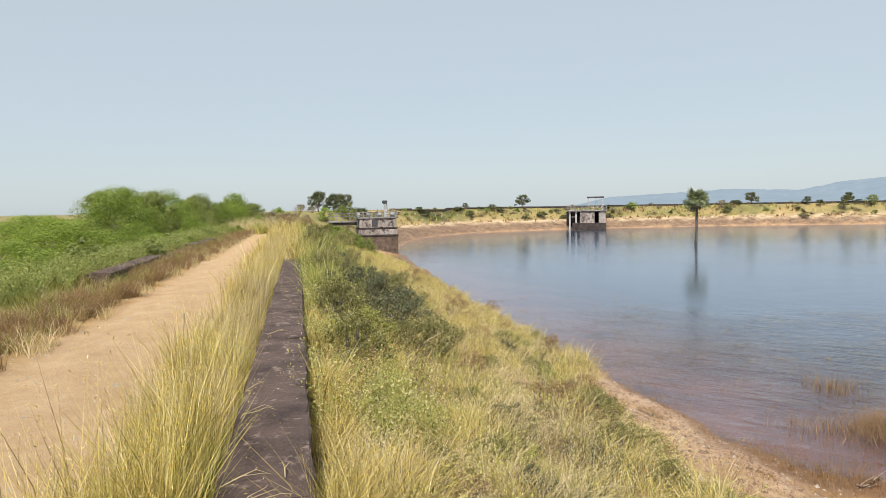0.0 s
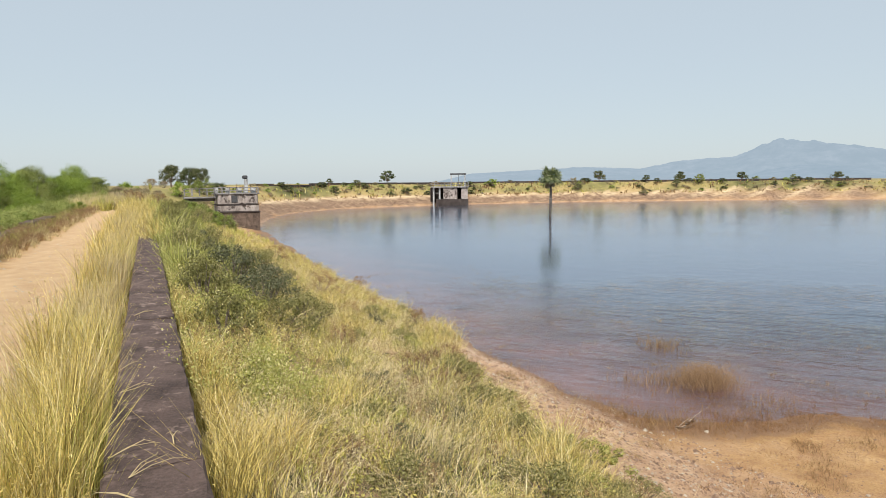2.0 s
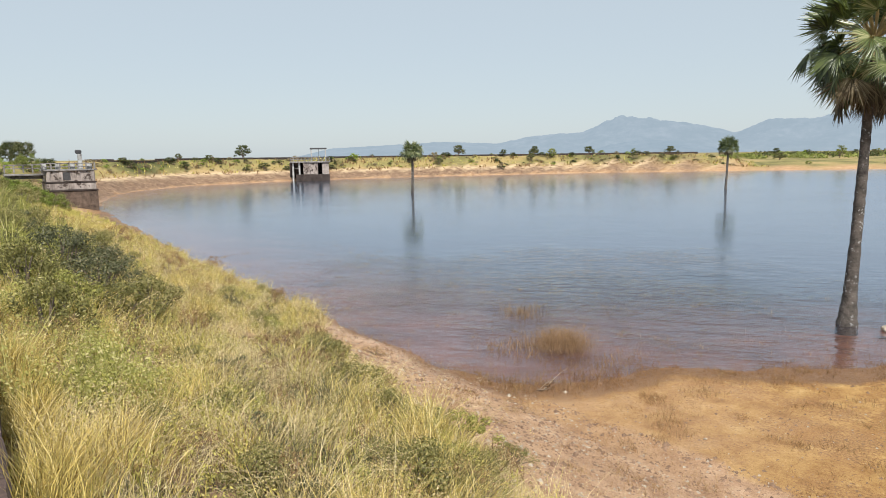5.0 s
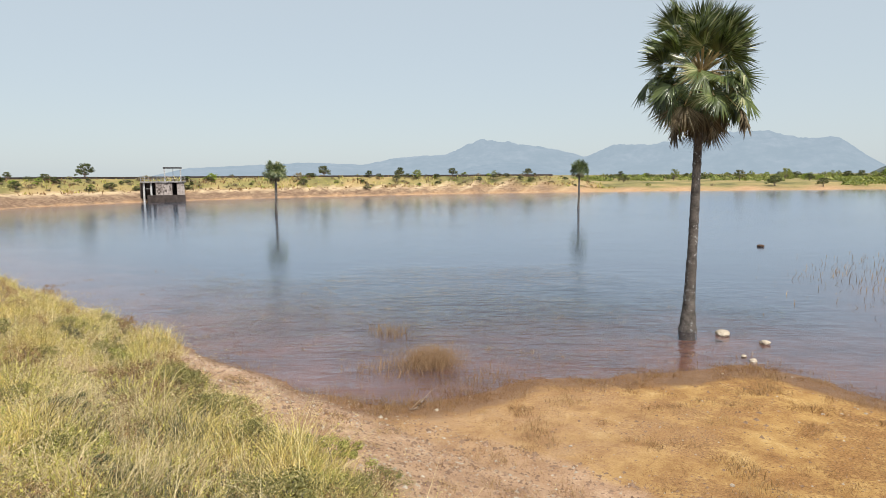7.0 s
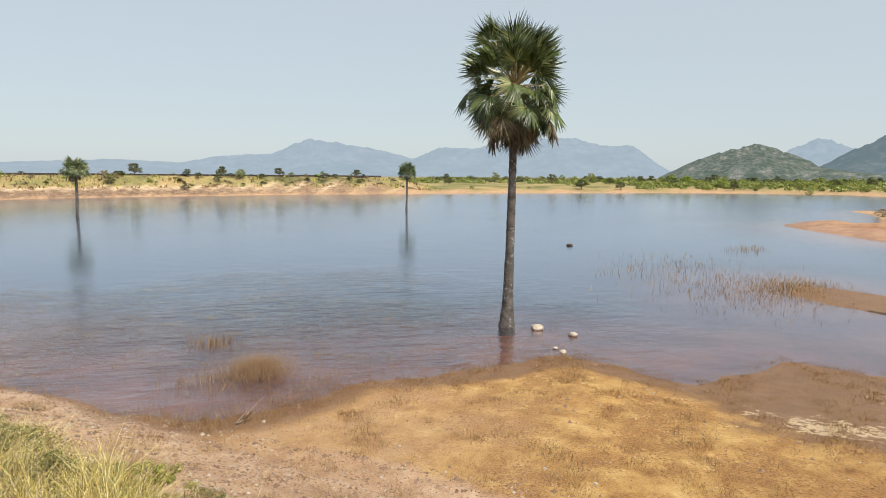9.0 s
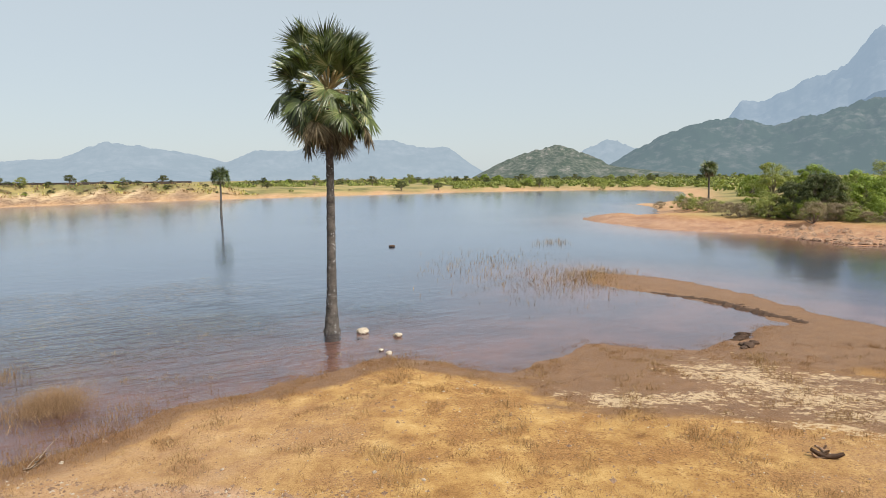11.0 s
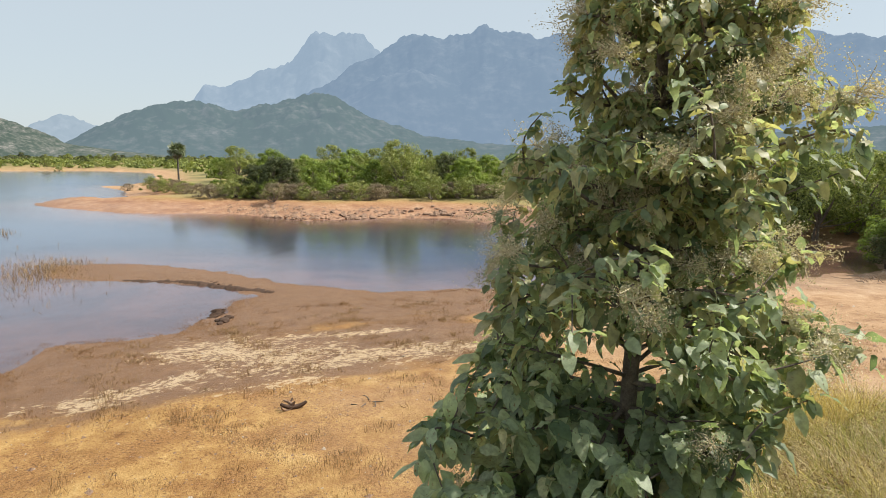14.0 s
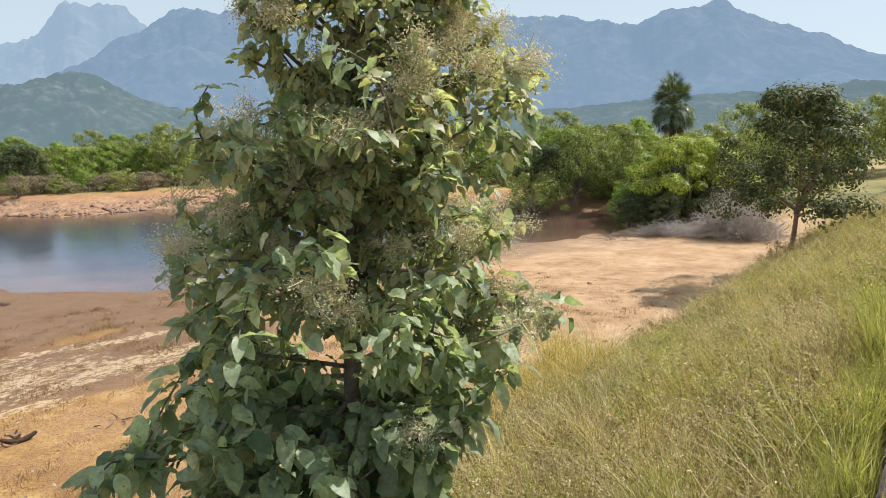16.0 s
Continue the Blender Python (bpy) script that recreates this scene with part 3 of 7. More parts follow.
put_attr(me, "wet", np.maximum(0.85 * mud_flat, np.where(GSD > -0.2, 1, np.clip(1 + (GSD + 0.2) / (1.7 + 6.6 * smooth01(2.5, -3, GY)), 0, 1))) * (1 - 0.6 * far_w))
put_attr(me, "slope", np.where(on_dam, smooth01(0.0, 0.25, GZ), 0.0))
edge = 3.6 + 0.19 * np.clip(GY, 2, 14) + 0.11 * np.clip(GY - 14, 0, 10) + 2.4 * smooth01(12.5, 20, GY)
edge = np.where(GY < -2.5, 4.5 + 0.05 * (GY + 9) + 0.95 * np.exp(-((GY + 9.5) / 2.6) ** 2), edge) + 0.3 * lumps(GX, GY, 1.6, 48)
# Mask of soil darkened where grass stands, imitating shade between tufts.
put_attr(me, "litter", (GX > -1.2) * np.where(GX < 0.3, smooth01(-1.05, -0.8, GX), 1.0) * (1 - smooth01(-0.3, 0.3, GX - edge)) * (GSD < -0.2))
put_attr(me, "track", smooth01(-4.0, -3.5, GX + 0.25 * lumps(GX, GY, 3, 21)) * (1 - smooth01(-1.35, -0.9, GX - 0.1 + 0.25 * lumps(GX, GY, 2.6, 22))))
on_bund = smooth01(0.5, 0.9, bund_share(GX, GY)) * (GX > 9)
put_attr(me, "rubble", on_bund * smooth01(-0.4, 0.3, -GSD) * (1 - smooth01(4.6, 5.4, -GSD + 0.5 * lumps(GX, GY, 6, 43))))
put_attr(me, "pale", on_bund * smooth01(3.6, 4.6, -GSD + 0.5 * lumps(GX, GY, 9, 44)) * (1 - smooth01(5.4, 6.4, -GSD + 0.5 * lumps(GX, GY, 9, 44))))
crust = np.full(GX.shape, -2.0)  # dried pale crust: (from, to, half width)
for ax, ay, bx, by, w in ((16.9, -3.9, 14.5, -5.4, 1.5), (14.3, -0.8, 14.8, -3.6, 0.55), (16.9, -5.9, 15.4, -9.0, 0.30), (14.0, -6.4, 13.2, -9.0, 0.95), (17.3, -2.6, 17.4, -3.9, 0.35), (14.9, 0.1, 14.8, 0.3, 0.35), (13.2, -3.2, 12.9, -5.2, 0.35)):
    t = np.clip(((GX - ax) * (bx - ax) + (GY - ay) * (by - ay)) / ((bx - ax) ** 2 + (by - ay) ** 2), 0, 1)
    crust = np.maximum(crust, 1 - np.hypot(GX - ax - t * (bx - ax), GY - ay - t * (by - ay)) / w)
put_attr(me, "crust", crust)
put_attr(me, "under", smooth01(-0.1, 0.4, GSD))
red = smooth01(35, 44, GX) * smooth01(0, -5, GY) * (1 - far_w) * smooth01(-9, -3, GSD)
put_attr(me, "red", red)
red = np.zeros_like(GX)
red = np.maximum(red, 0.55 * smooth01(2, 7, GY) * smooth01(16, 10, GX) * (GX > 3) * smooth01(0.5, 1.5, -GSD))
red = np.maximum(red, (1 - mud_flat) * (0.4 * smooth01(-2, -6.5, GY) + 0.5 * smooth01(-8, -14, GY)) * smooth01(17, 12, GX + 1.2 * lumps(GX, GY, 4, 41)) * smooth01(-46, -40, GY))
red = np.maximum(red, 0.6 * smooth01(12.5, 8.5, GX + 0.8 * lumps(GX, GY, 3, 47)) * (GX > 3) * smooth01(0.6, 1.6, -GSD) * (smooth01(3, 6, GY) + smooth01(-5, -9, GY)))
red = np.maximum(red, 0.85 * far_w)
put_attr(me, "tan", red)
veg = np.maximum(far_w * smooth01(3, 8, -GSD), smooth01(-3.2, -4.6, GX) * (1 - smooth01(-4.0, -3.5, GX)))
veg = np.maximum(veg, smooth01(30, 45, np.hypot(GX, GY)) * smooth01(5, 9, -GSD))
put_attr(me, "veg", veg * (1 - smooth01(-4.0, -3.5, GX) * (1 - smooth01(-1.8, -1.3, GX)) * (GY < 66)))
tagged(new("ground", me), "dry sandy lake shore, embankment and far scrubland", "ground", kind="structure")

wx = axis([(6, 40, 0.8), (40, 90, 3)])
wy = axis([(-42, 20, 0.8), (20, 120, 3)])
WX, WY = [g.ravel() for g in np.meshgrid(wx, wy, indexing="ij")]
keep_w = (WX > 3) & (WX < 330) & (WY > -90) & (WY < 260)
wsd = shore_distance(WX, WY)
wf = grid_faces(len(wx), len(wy))
wf = wf[np.all(keep_w[wf], axis=1)]
me = mesh_from("water", np.stack([WX, WY, np.zeros_like(WX)], 1), wf, M_WATER, True)
put_attr(me, "deep", 0.04 + 0.88 * smooth01(0.2, 13, wsd))
tagged(new("water", me), "calm grey-blue lake water, brown in the shallows", "water", kind="structure")


# ---- hills ----
def ridge(name, label, mat, dist, crest, seed, depth=600.0, rough=0.10, step=0.14):
    """A range of hills: crest holds (compass degrees, rise in degrees); broken slopes run forward and back from it."""
    az = np.arange(crest[0][0], crest[-1][0] + 1e-6, step)
    el = np.interp(az, [c[0] for c in crest], [c[1] for c in crest])
    k = np.array([0.25, 0.5, 0.25])
    el[1:-1] = np.convolve(el, k, "valid")
    h = dist * np.tan(np.radians(el))
    t = np.concatenate([np.linspace(-1, 0, 26), np.linspace(0, 1, 10)[1:]])
    vs = np.zeros((len(az), len(t), 3))
    size = 0.35 * depth
    for i, a in enumerate(np.radians(az)):
        for k, tk in enumerate(t):
            dd = dist + tk * depth
            x, y = dd * math.sin(a), dd * math.cos(a)
            n = noise.fractal((x / size + seed, y / size, seed * 0.7), 0.9, 2.1, 5)
            crag = noise.fractal((x / size * 4 + seed, y / size * 4, 3.1), 0.7, 2.1, 4)
            fall = 1 - abs(tk) ** 1.25
            on = min(1.0, abs(tk) * 4)
            z = h[i] * (fall * (1 + 2.2 * rough * n * on) + rough * 0.5 * crag * fall)
            vs[i, k] = (x, y, 5 * fall + max(z, -3))
    me = mesh_from(name, vs.reshape(-1, 3), grid_faces(len(az), len(t))[:, ::-1], mat, True)
    return tagged(new(name, me), label, "hill", kind="structure")


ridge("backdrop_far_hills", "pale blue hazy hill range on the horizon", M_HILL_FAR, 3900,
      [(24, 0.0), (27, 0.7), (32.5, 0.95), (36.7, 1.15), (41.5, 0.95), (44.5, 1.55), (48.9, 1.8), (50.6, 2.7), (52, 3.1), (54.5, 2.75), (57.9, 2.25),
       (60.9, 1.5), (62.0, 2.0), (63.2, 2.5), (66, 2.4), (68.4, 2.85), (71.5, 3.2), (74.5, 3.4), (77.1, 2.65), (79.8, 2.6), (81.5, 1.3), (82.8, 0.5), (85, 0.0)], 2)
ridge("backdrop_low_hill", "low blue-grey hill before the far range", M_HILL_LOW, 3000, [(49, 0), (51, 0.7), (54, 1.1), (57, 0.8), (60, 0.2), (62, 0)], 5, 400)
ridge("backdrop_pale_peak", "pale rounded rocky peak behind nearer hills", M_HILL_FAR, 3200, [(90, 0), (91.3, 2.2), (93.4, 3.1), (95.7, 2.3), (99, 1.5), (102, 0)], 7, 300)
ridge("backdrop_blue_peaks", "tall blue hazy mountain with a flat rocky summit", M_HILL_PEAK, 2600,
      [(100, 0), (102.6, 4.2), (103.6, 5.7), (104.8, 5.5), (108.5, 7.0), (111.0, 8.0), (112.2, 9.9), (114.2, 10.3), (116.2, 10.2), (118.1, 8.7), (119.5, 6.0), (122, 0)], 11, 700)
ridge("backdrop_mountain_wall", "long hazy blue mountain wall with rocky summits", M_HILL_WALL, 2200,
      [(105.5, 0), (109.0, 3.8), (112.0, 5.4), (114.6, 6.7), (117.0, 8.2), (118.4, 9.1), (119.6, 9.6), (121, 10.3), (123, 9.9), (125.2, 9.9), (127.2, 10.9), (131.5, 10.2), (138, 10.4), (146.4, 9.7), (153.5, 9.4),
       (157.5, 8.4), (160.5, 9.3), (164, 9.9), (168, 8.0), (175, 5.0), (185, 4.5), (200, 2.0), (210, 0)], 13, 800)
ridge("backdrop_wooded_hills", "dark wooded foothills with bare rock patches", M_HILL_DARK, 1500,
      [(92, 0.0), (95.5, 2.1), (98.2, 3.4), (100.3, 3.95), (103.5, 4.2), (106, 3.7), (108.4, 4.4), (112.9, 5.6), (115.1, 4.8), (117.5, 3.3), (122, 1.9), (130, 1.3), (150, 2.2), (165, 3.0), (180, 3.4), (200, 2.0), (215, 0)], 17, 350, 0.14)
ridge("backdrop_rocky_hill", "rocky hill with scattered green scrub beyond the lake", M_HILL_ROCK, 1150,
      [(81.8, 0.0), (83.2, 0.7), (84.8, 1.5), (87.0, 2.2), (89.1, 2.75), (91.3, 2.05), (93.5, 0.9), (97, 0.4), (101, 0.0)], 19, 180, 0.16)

# ---- plants ----
def leaf_quads(centres, normals, size, rng, aspect=0.55, fold=0.15):
    """Small diamond leaves."""
    n = len(centres)
    nv = normals / (np.linalg.norm(normals, axis=1)[:, None] + 1e-9)
    a = rng.normal(size=(n, 3))
    u = np.cross(nv, a)
    u /= np.linalg.norm(u, axis=1)[:, None] + 1e-9
    w = np.cross(nv, u)
    s = (size * rng.uniform(0.6, 1.35, n))[:, None]
    v = np.stack([centres - u * s, centres + w * s * aspect + nv * s * fold, centres + u * s, centres - w * s * aspect + nv * s * fold], 1)
    return v.reshape(-1, 3), np.arange(4 * n).reshape(n, 4)


def crown_points(n, rng, radius, height, base, clumps, flat=1.0):
    """Points gathered in clumps on an uneven dome."""
    th = rng.uniform(0, 2 * np.pi, clumps)
    cz = rng.uniform(0.05, 1.0, clumps) ** 0.8
    rr = np.sqrt(np.clip(1 - (cz * 0.95) ** 2, 0.05, 1)) * rng.uniform(0.35, 1.0, clumps)
    cc = np.stack([np.cos(th) * rr * radius, np.sin(th) * rr * radius, base + cz * (height - base) * 0.9], 1)
    cs = rng.uniform(0.11, 0.27, clumps) * min(radius, height - base)
    k = rng.randint(0, clumps, n)
    d = rng.normal(size=(n, 3))
    d /= np.linalg.norm(d, axis=1)[:, None]
    p = cc[k] + d * (cs[k] * rng.uniform(0.35, 1.1, n) ** 0.6)[:, None] * np.array([1.1, 1.1, 0.8 * flat])
    p[:, 2] = np.maximum(p[:, 2], base * 0.3 + 0.03)
    nrm = d + np.array([0, 0, 0.5])
    return p, nrm, cc


def bush(name, label, radius, height, n, leaf, mat, seed, at=(0, 0, 0), group="", base=0.1, clumps=18, stems=6, category="shrub", stem_mat=None, sprays=0):
    rng = np.random.RandomState(seed)
    ob = thing(name, label, category, group, at=at)
    p, nrm, cc = crown_points(n, rng, radius, height, base, clumps)
    chunks = []
    for c in cc[:stems]:
        t = np.linspace(0, 1, 5)[:, None]
        pts = t * c * np.array([1, 1, 0.95]) + np.sin(t * np.pi) * rng.normal(0, 0.06 * radius, 3)
        chunks.append(tube_arrays(pts, np.linspace(0.035, 0.008, 5) * max(radius, 0.5), 5))
    part("stem_frame", mesh_from(name + "_stems", *join(chunks), stem_mat or M_BARK), ob, kind="stuff")
    part("crown", mesh_from(name + "_crown", *leaf_quads(p, nrm, leaf, rng), mat), ob)
    return ob


def blades(pos, height, width, lean, rng, curve=0.5):
    """Grass blades: three tapering triangles each, bent over."""
    n = len(pos)
    a = rng.uniform(0, 2 * np.pi, n)
    side = np.stack([np.cos(a), np.sin(a), np.zeros(n)], 1)
    b = rng.uniform(0, 2 * np.pi, n)
    ln = (lean * rng.uniform(0.2, 1.6, n))
    fwd = np.stack([np.cos(b) * ln, np.sin(b) * ln, np.zeros(n)], 1)
    h = np.asarray(height) * np.ones(n)
    up = np.array([0, 0, 1.0])
    w = (np.asarray(width) * np.ones(n))[:, None] * side
    m = pos + up * (h * 0.55)[:, None] + fwd * (h * 0.35)[:, None]
    tip = pos + up * (h * (1 - 0.25 * curve * ln))[:, None] + fwd * h[:, None]
    v = np.stack([pos - w, pos + w, m - 0.7 * w, m + 0.7 * w, tip], 1).reshape(-1, 3)
    o = (np.arange(n) * 5)[:, None]
    f = np.concatenate([o + [0, 1, 3], o + [0, 3, 2], o + [2, 3, 4]], 0)
    return v, f


def heads(pos, height, lean_dir, size, rng):
    """Seed heads: slim drooping diamonds at the tops of stalks."""
    n = len(pos)
    v, f = leaf_quads(pos, rng.normal(size=(n, 3)), size, rng, 0.22)
    return v, quads_to_tris(f)


def scatter(n, x0, x1, y0, y1, rng, near=3.0, power=1.0, patch=0.0, seed=0):
    """Points over a stretch of ground, denser towards the spot where the dam is seen from nearest."""
    x, y = rng.uniform(x0, x1, n * 6), rng.uniform(y0, y1, n * 6)
    p = np.minimum(1.0, (near / (np.hypot(x, y) + 0.1)) ** power)
    if patch:
        p *= smooth01(-patch, 0.35, lumps(x, y, 1.9, seed) + 0.4 * lumps(x, y, 0.6, seed + 1))
    k = rng.uniform(size=len(x)) < p
    return x[k][:n], y[k][:n]


def grass(name, label, stretch, n, height, mat, seed, lean=0.35, near=4.0, power=1.2, patch=0.6, head=0.12, width=0.0028, hvar=0.35, keep=None, tuft=0.05, group=""):
    rng = np.random.RandomState(seed)
    nt = n // 7
    x, y = scatter(nt, *stretch, rng, near, power, patch, seed)
    k = np.repeat(np.arange(len(x)), 7)
    bx, by = x[k] + rng.normal(0, tuft, len(k)), y[k] + rng.normal(0, tuft, len(k))
    if keep is not None:
        ok = keep(bx, by)
        bx, by, k = bx[ok], by[ok], k[ok]
    bz, sd = land(bx, by)
    ok = sd < -0.1
    bx, by, bz, k = bx[ok], by[ok], bz[ok], k[ok]
    tall = np.clip((1 + hvar * lumps(x, y, 2.3, seed + 5)) * (1 + 0.7 * lumps(x, y, 0.8, 900)), 0.22, 2.3)[k] * rng.uniform(0.45, 1.15, len(bx)) * height
    dist = np.hypot(bx, by)
    pos = np.stack([bx, by, bz - 0.02], 1)
    v, f = blades(pos, tall, width * (1 + dist * 0.06), lean, rng)
    chunks = [(v, f)]
    if head:
        pick = rng.uniform(size=len(bx)) < head
        tips = v.reshape(-1, 5, 3)[pick, 4]
        reps = np.repeat(tips, 4, axis=0) + rng.normal(0, 0.022, (4 * len(tips), 3)) - np.array([0, 0, 0.03])
        hv, hf = heads(reps, None, None, 0.008 * (1 + np.repeat(dist[pick], 4) * 0.05), rng)
        chunks.append((hv, hf))
    me = mesh_from(name, *join(chunks), mat)
    return tagged(new(name, me), label, "grass", group, "stuff")


def slope_edge(y):
    """How far down the embankment the grass reaches before bare gravel."""
    return 3.6 + 0.19 * np.clip(y, 2, 14) + 0.11 * np.clip(y - 14, 0, 10) + 2.4 * smooth01(12.5, 20, y)


grass("path_grass", "tall golden dry grass between sandy track and parapet", (-1.1, -0.47, -14, 60), 32000, 0.58, M_GOLD, 31, 0.3, 5.0, 1.0, -0.05, 0.5, hvar=0.8)
grass("path_straw", "pale seeding stalks between track and parapet", (-1.12, -0.48, -14, 40), 24000, 0.6, M_STRAW, 49, 0.32, 5.0, 1.0, 0.05, 0.8, 0.003, hvar=0.7)
grass("path_weeds", "olive green weeds between track and parapet", (-1.1, -0.42, -14, 40), 34000, 0.44, M_OLIVE, 50, 0.4, 5.0, 1.0, 0.0, 0.1, hvar=0.6)
grass("verge_grass", "dry brown weeds along the sandy track", (-5.8, -3.7, -14, 70), 30000, 0.34, M_BROWN, 32, 0.8, 14.0, 1.0, -0.1, 0.15)
grass("verge_straw", "pale straw along the sandy track", (-5.8, -3.5, -14, 70), 13000, 0.34, M_STRAW, 52, 0.9, 14.0, 1.0, -0.1, 0.2)
grass("verge_weeds", "green weeds along the sandy track", (-7.0, -4.0, -14, 70), 28000, 0.42, M_WEED, 53, 0.6, 14.0, 1.0, 0.2, 0.1)
grass("slope_grass", "tangled golden dry grass on the embankment slope", (0.27, 9.0, -2.6, 48), 78000, 0.37, M_GOLD, 33, 0.8, 5.5, 1.05, 0.15, 0.6, hvar=0.7,
      keep=lambda x, y: x < slope_edge(y) + 0.4 * lumps(x, y, 2, 9))
grass("slope_weeds", "olive green weeds among the slope grass", (0.27, 9.0, -2.6, 75), 66000, 0.36, M_OLIVE, 34, 0.6, 6.0, 1.0, 0.1, 0.1, hvar=0.6,
      keep=lambda x, y: x < slope_edge(y) + 0.1 + 0.4 * lumps(x, y, 2, 9))
grass("slope_straw", "pale flattened straw on the embankment slope", (0.4, 9.0, -2.6, 34), 62000, 0.36, M_STRAW, 35, 1.3, 5.0, 1.1, 0.3, 0.25, 0.0022,
      keep=lambda x, y: x < slope_edge(y) + 0.2 + 0.4 * lumps(x, y, 2, 9))
grass("rear_slope_grass", "tall yellow-green grass on the embankment slope", (0.4, 6.0, -30, -2.5), 46000, 0.38, M_WEED, 36, 0.6, 7.0, 1.0, 0.2, 0.5, hvar=0.6,
      keep=lambda x, y: x < 4.6 + 0.05 * (y + 9) + 0.95 * np.exp(-((y + 9.5) / 2.6) ** 2) + 0.4 * lumps(x, y, 2.2, 10))
grass("rear_slope_straw", "golden seeding grass on the embankment slope", (0.4, 6.0, -30, -2.5), 32000, 0.44, M_GOLD, 37, 0.6, 7.0, 1.0, 0.1, 0.9, hvar=0.6,
      keep=lambda x, y: x < 4.6 + 0.05 * (y + 9) + 0.95 * np.exp(-((y + 9.5) / 2.6) ** 2) + 0.4 * lumps(x, y, 2.2, 10))
grass("shore_weeds", "thin rusty dead weeds on the sandy beach", (6.0, 21, -20, 11), 60000, 0.075, M_RUST, 38, 0.9, 30.0, 1.0, -0.25, 0.0, 0.0018, 0.5, tuft=0.07)
grass("bank_grass", "dry tawny grass patches along the far bund", (15, 175, 88, 160), 11000, 0.5, M_OLIVE, 39, 0.5, 500, 1.0, 0.1, 0.0, 0.010, 0.5, tuft=0.5,
      keep=lambda x, y: (shore_distance(x, y) < -5) & (shore_distance(x, y) > -11.5))
grass("bank_weeds", "brown dead weeds along the far bund", (15, 175, 88, 160), 14000, 0.6, M_BROWN, 47, 0.5, 500, 1.0, 0.1, 0.0, 0.010, 0.5, tuft=0.6,
      keep=lambda x, y: (shore_distance(x, y) < -4) & (shore_distance(x, y) > -12))
grass("rear_slope_dead", "pale dead stalks among the slope grass", (0.4, 5.6, -28, -2.5), 64000, 0.42, M_STRAW, 48, 1.1, 7.0, 1.0, 0.0, 0.2,
      keep=lambda x, y: x < 4.6 + 0.05 * (y + 9) + 0.95 * np.exp(-((y + 9.5) / 2.6) ** 2) + 0.4 * lumps(x, y, 2.2, 10))
grass("rear_leafy_weeds", "leafy olive weeds among the slope grass", (0.4, 5.4, -28, -2.5), 30000, 0.3, M_OLIVE, 56, 0.9, 7.0, 1.0, -0.1, 0.6, 0.006, 0.5, keep=lambda x, y: x < 4.5 + 0.05 * (y + 9))
# Dark blades whose colour stands in for shade low in the grass.
grass("rear_understory", "dark grey-green blades imitating shade between the slope grass", (0.4, 6.0, -28, -2.5), 40000, 0.3, M_SHRUBDARK, 59, 0.8, 7.0, 1.0, -0.1, 0.3, 0.003, 0.6, keep=lambda x, y: x < 4.6 + 0.05 * (y + 9) + 0.95 * np.exp(-((y + 9.5) / 2.6) ** 2))
grass("far_path_grass", "tall tawny grass overgrowing the parapet far along the dam", (-1.6, 1.0, 22, 75), 26000, 0.66, M_GOLD, 40, 0.35, 30, 0.6, 0.7, 0.2, 0.004, 0.4, tuft=0.1)
grass("dam_edge_weeds", "bright green tall weeds beside the parapet", (0.3, 2.6, 15, 75), 24000, 0.66, M_WEED, 44, 0.45, 22, 0.7, 0.1, 0.0, 0.007, 0.6, tuft=0.09)
# Dark low blades paint the shaded gaps between the tufts.
grass("dark_understory", "dark grey-green blades imitating shade between the slope grass", (0.3, 8.6, -2.6, 40), 60000, 0.27, M_SHRUBDARK, 45, 0.8, 6.0, 1.0, 0.3, 0.0, 0.003, 0.4, keep=lambda x, y: x < slope_edge(y) - 0.1)
grass("margin_weeds", "tawny dead weeds in clumps over the sand", (6.0, 19, -18, 10), 42000, 0.12, M_BROWN, 46, 0.8, 30.0, 1.0, -0.3, 0.0, 0.002, 0.5, tuft=0.075)
grass("track_end_grass", "tall tawny grass closing the track far along the dam", (-6.0, 0.2, 62, 96), 14000, 0.95, M_STRAW, 54, 0.4, 400, 1.0, 0.8, 0.2, 0.004, 0.4, tuft=0.12)
grass("track_end_weeds", "olive weeds closing the track far along the dam", (-6.0, 0.6, 60, 96), 12000, 0.8, M_OLIVE, 55, 0.4, 400, 1.0, 0.6, 0.2, 0.005, 0.4, tuft=0.12)


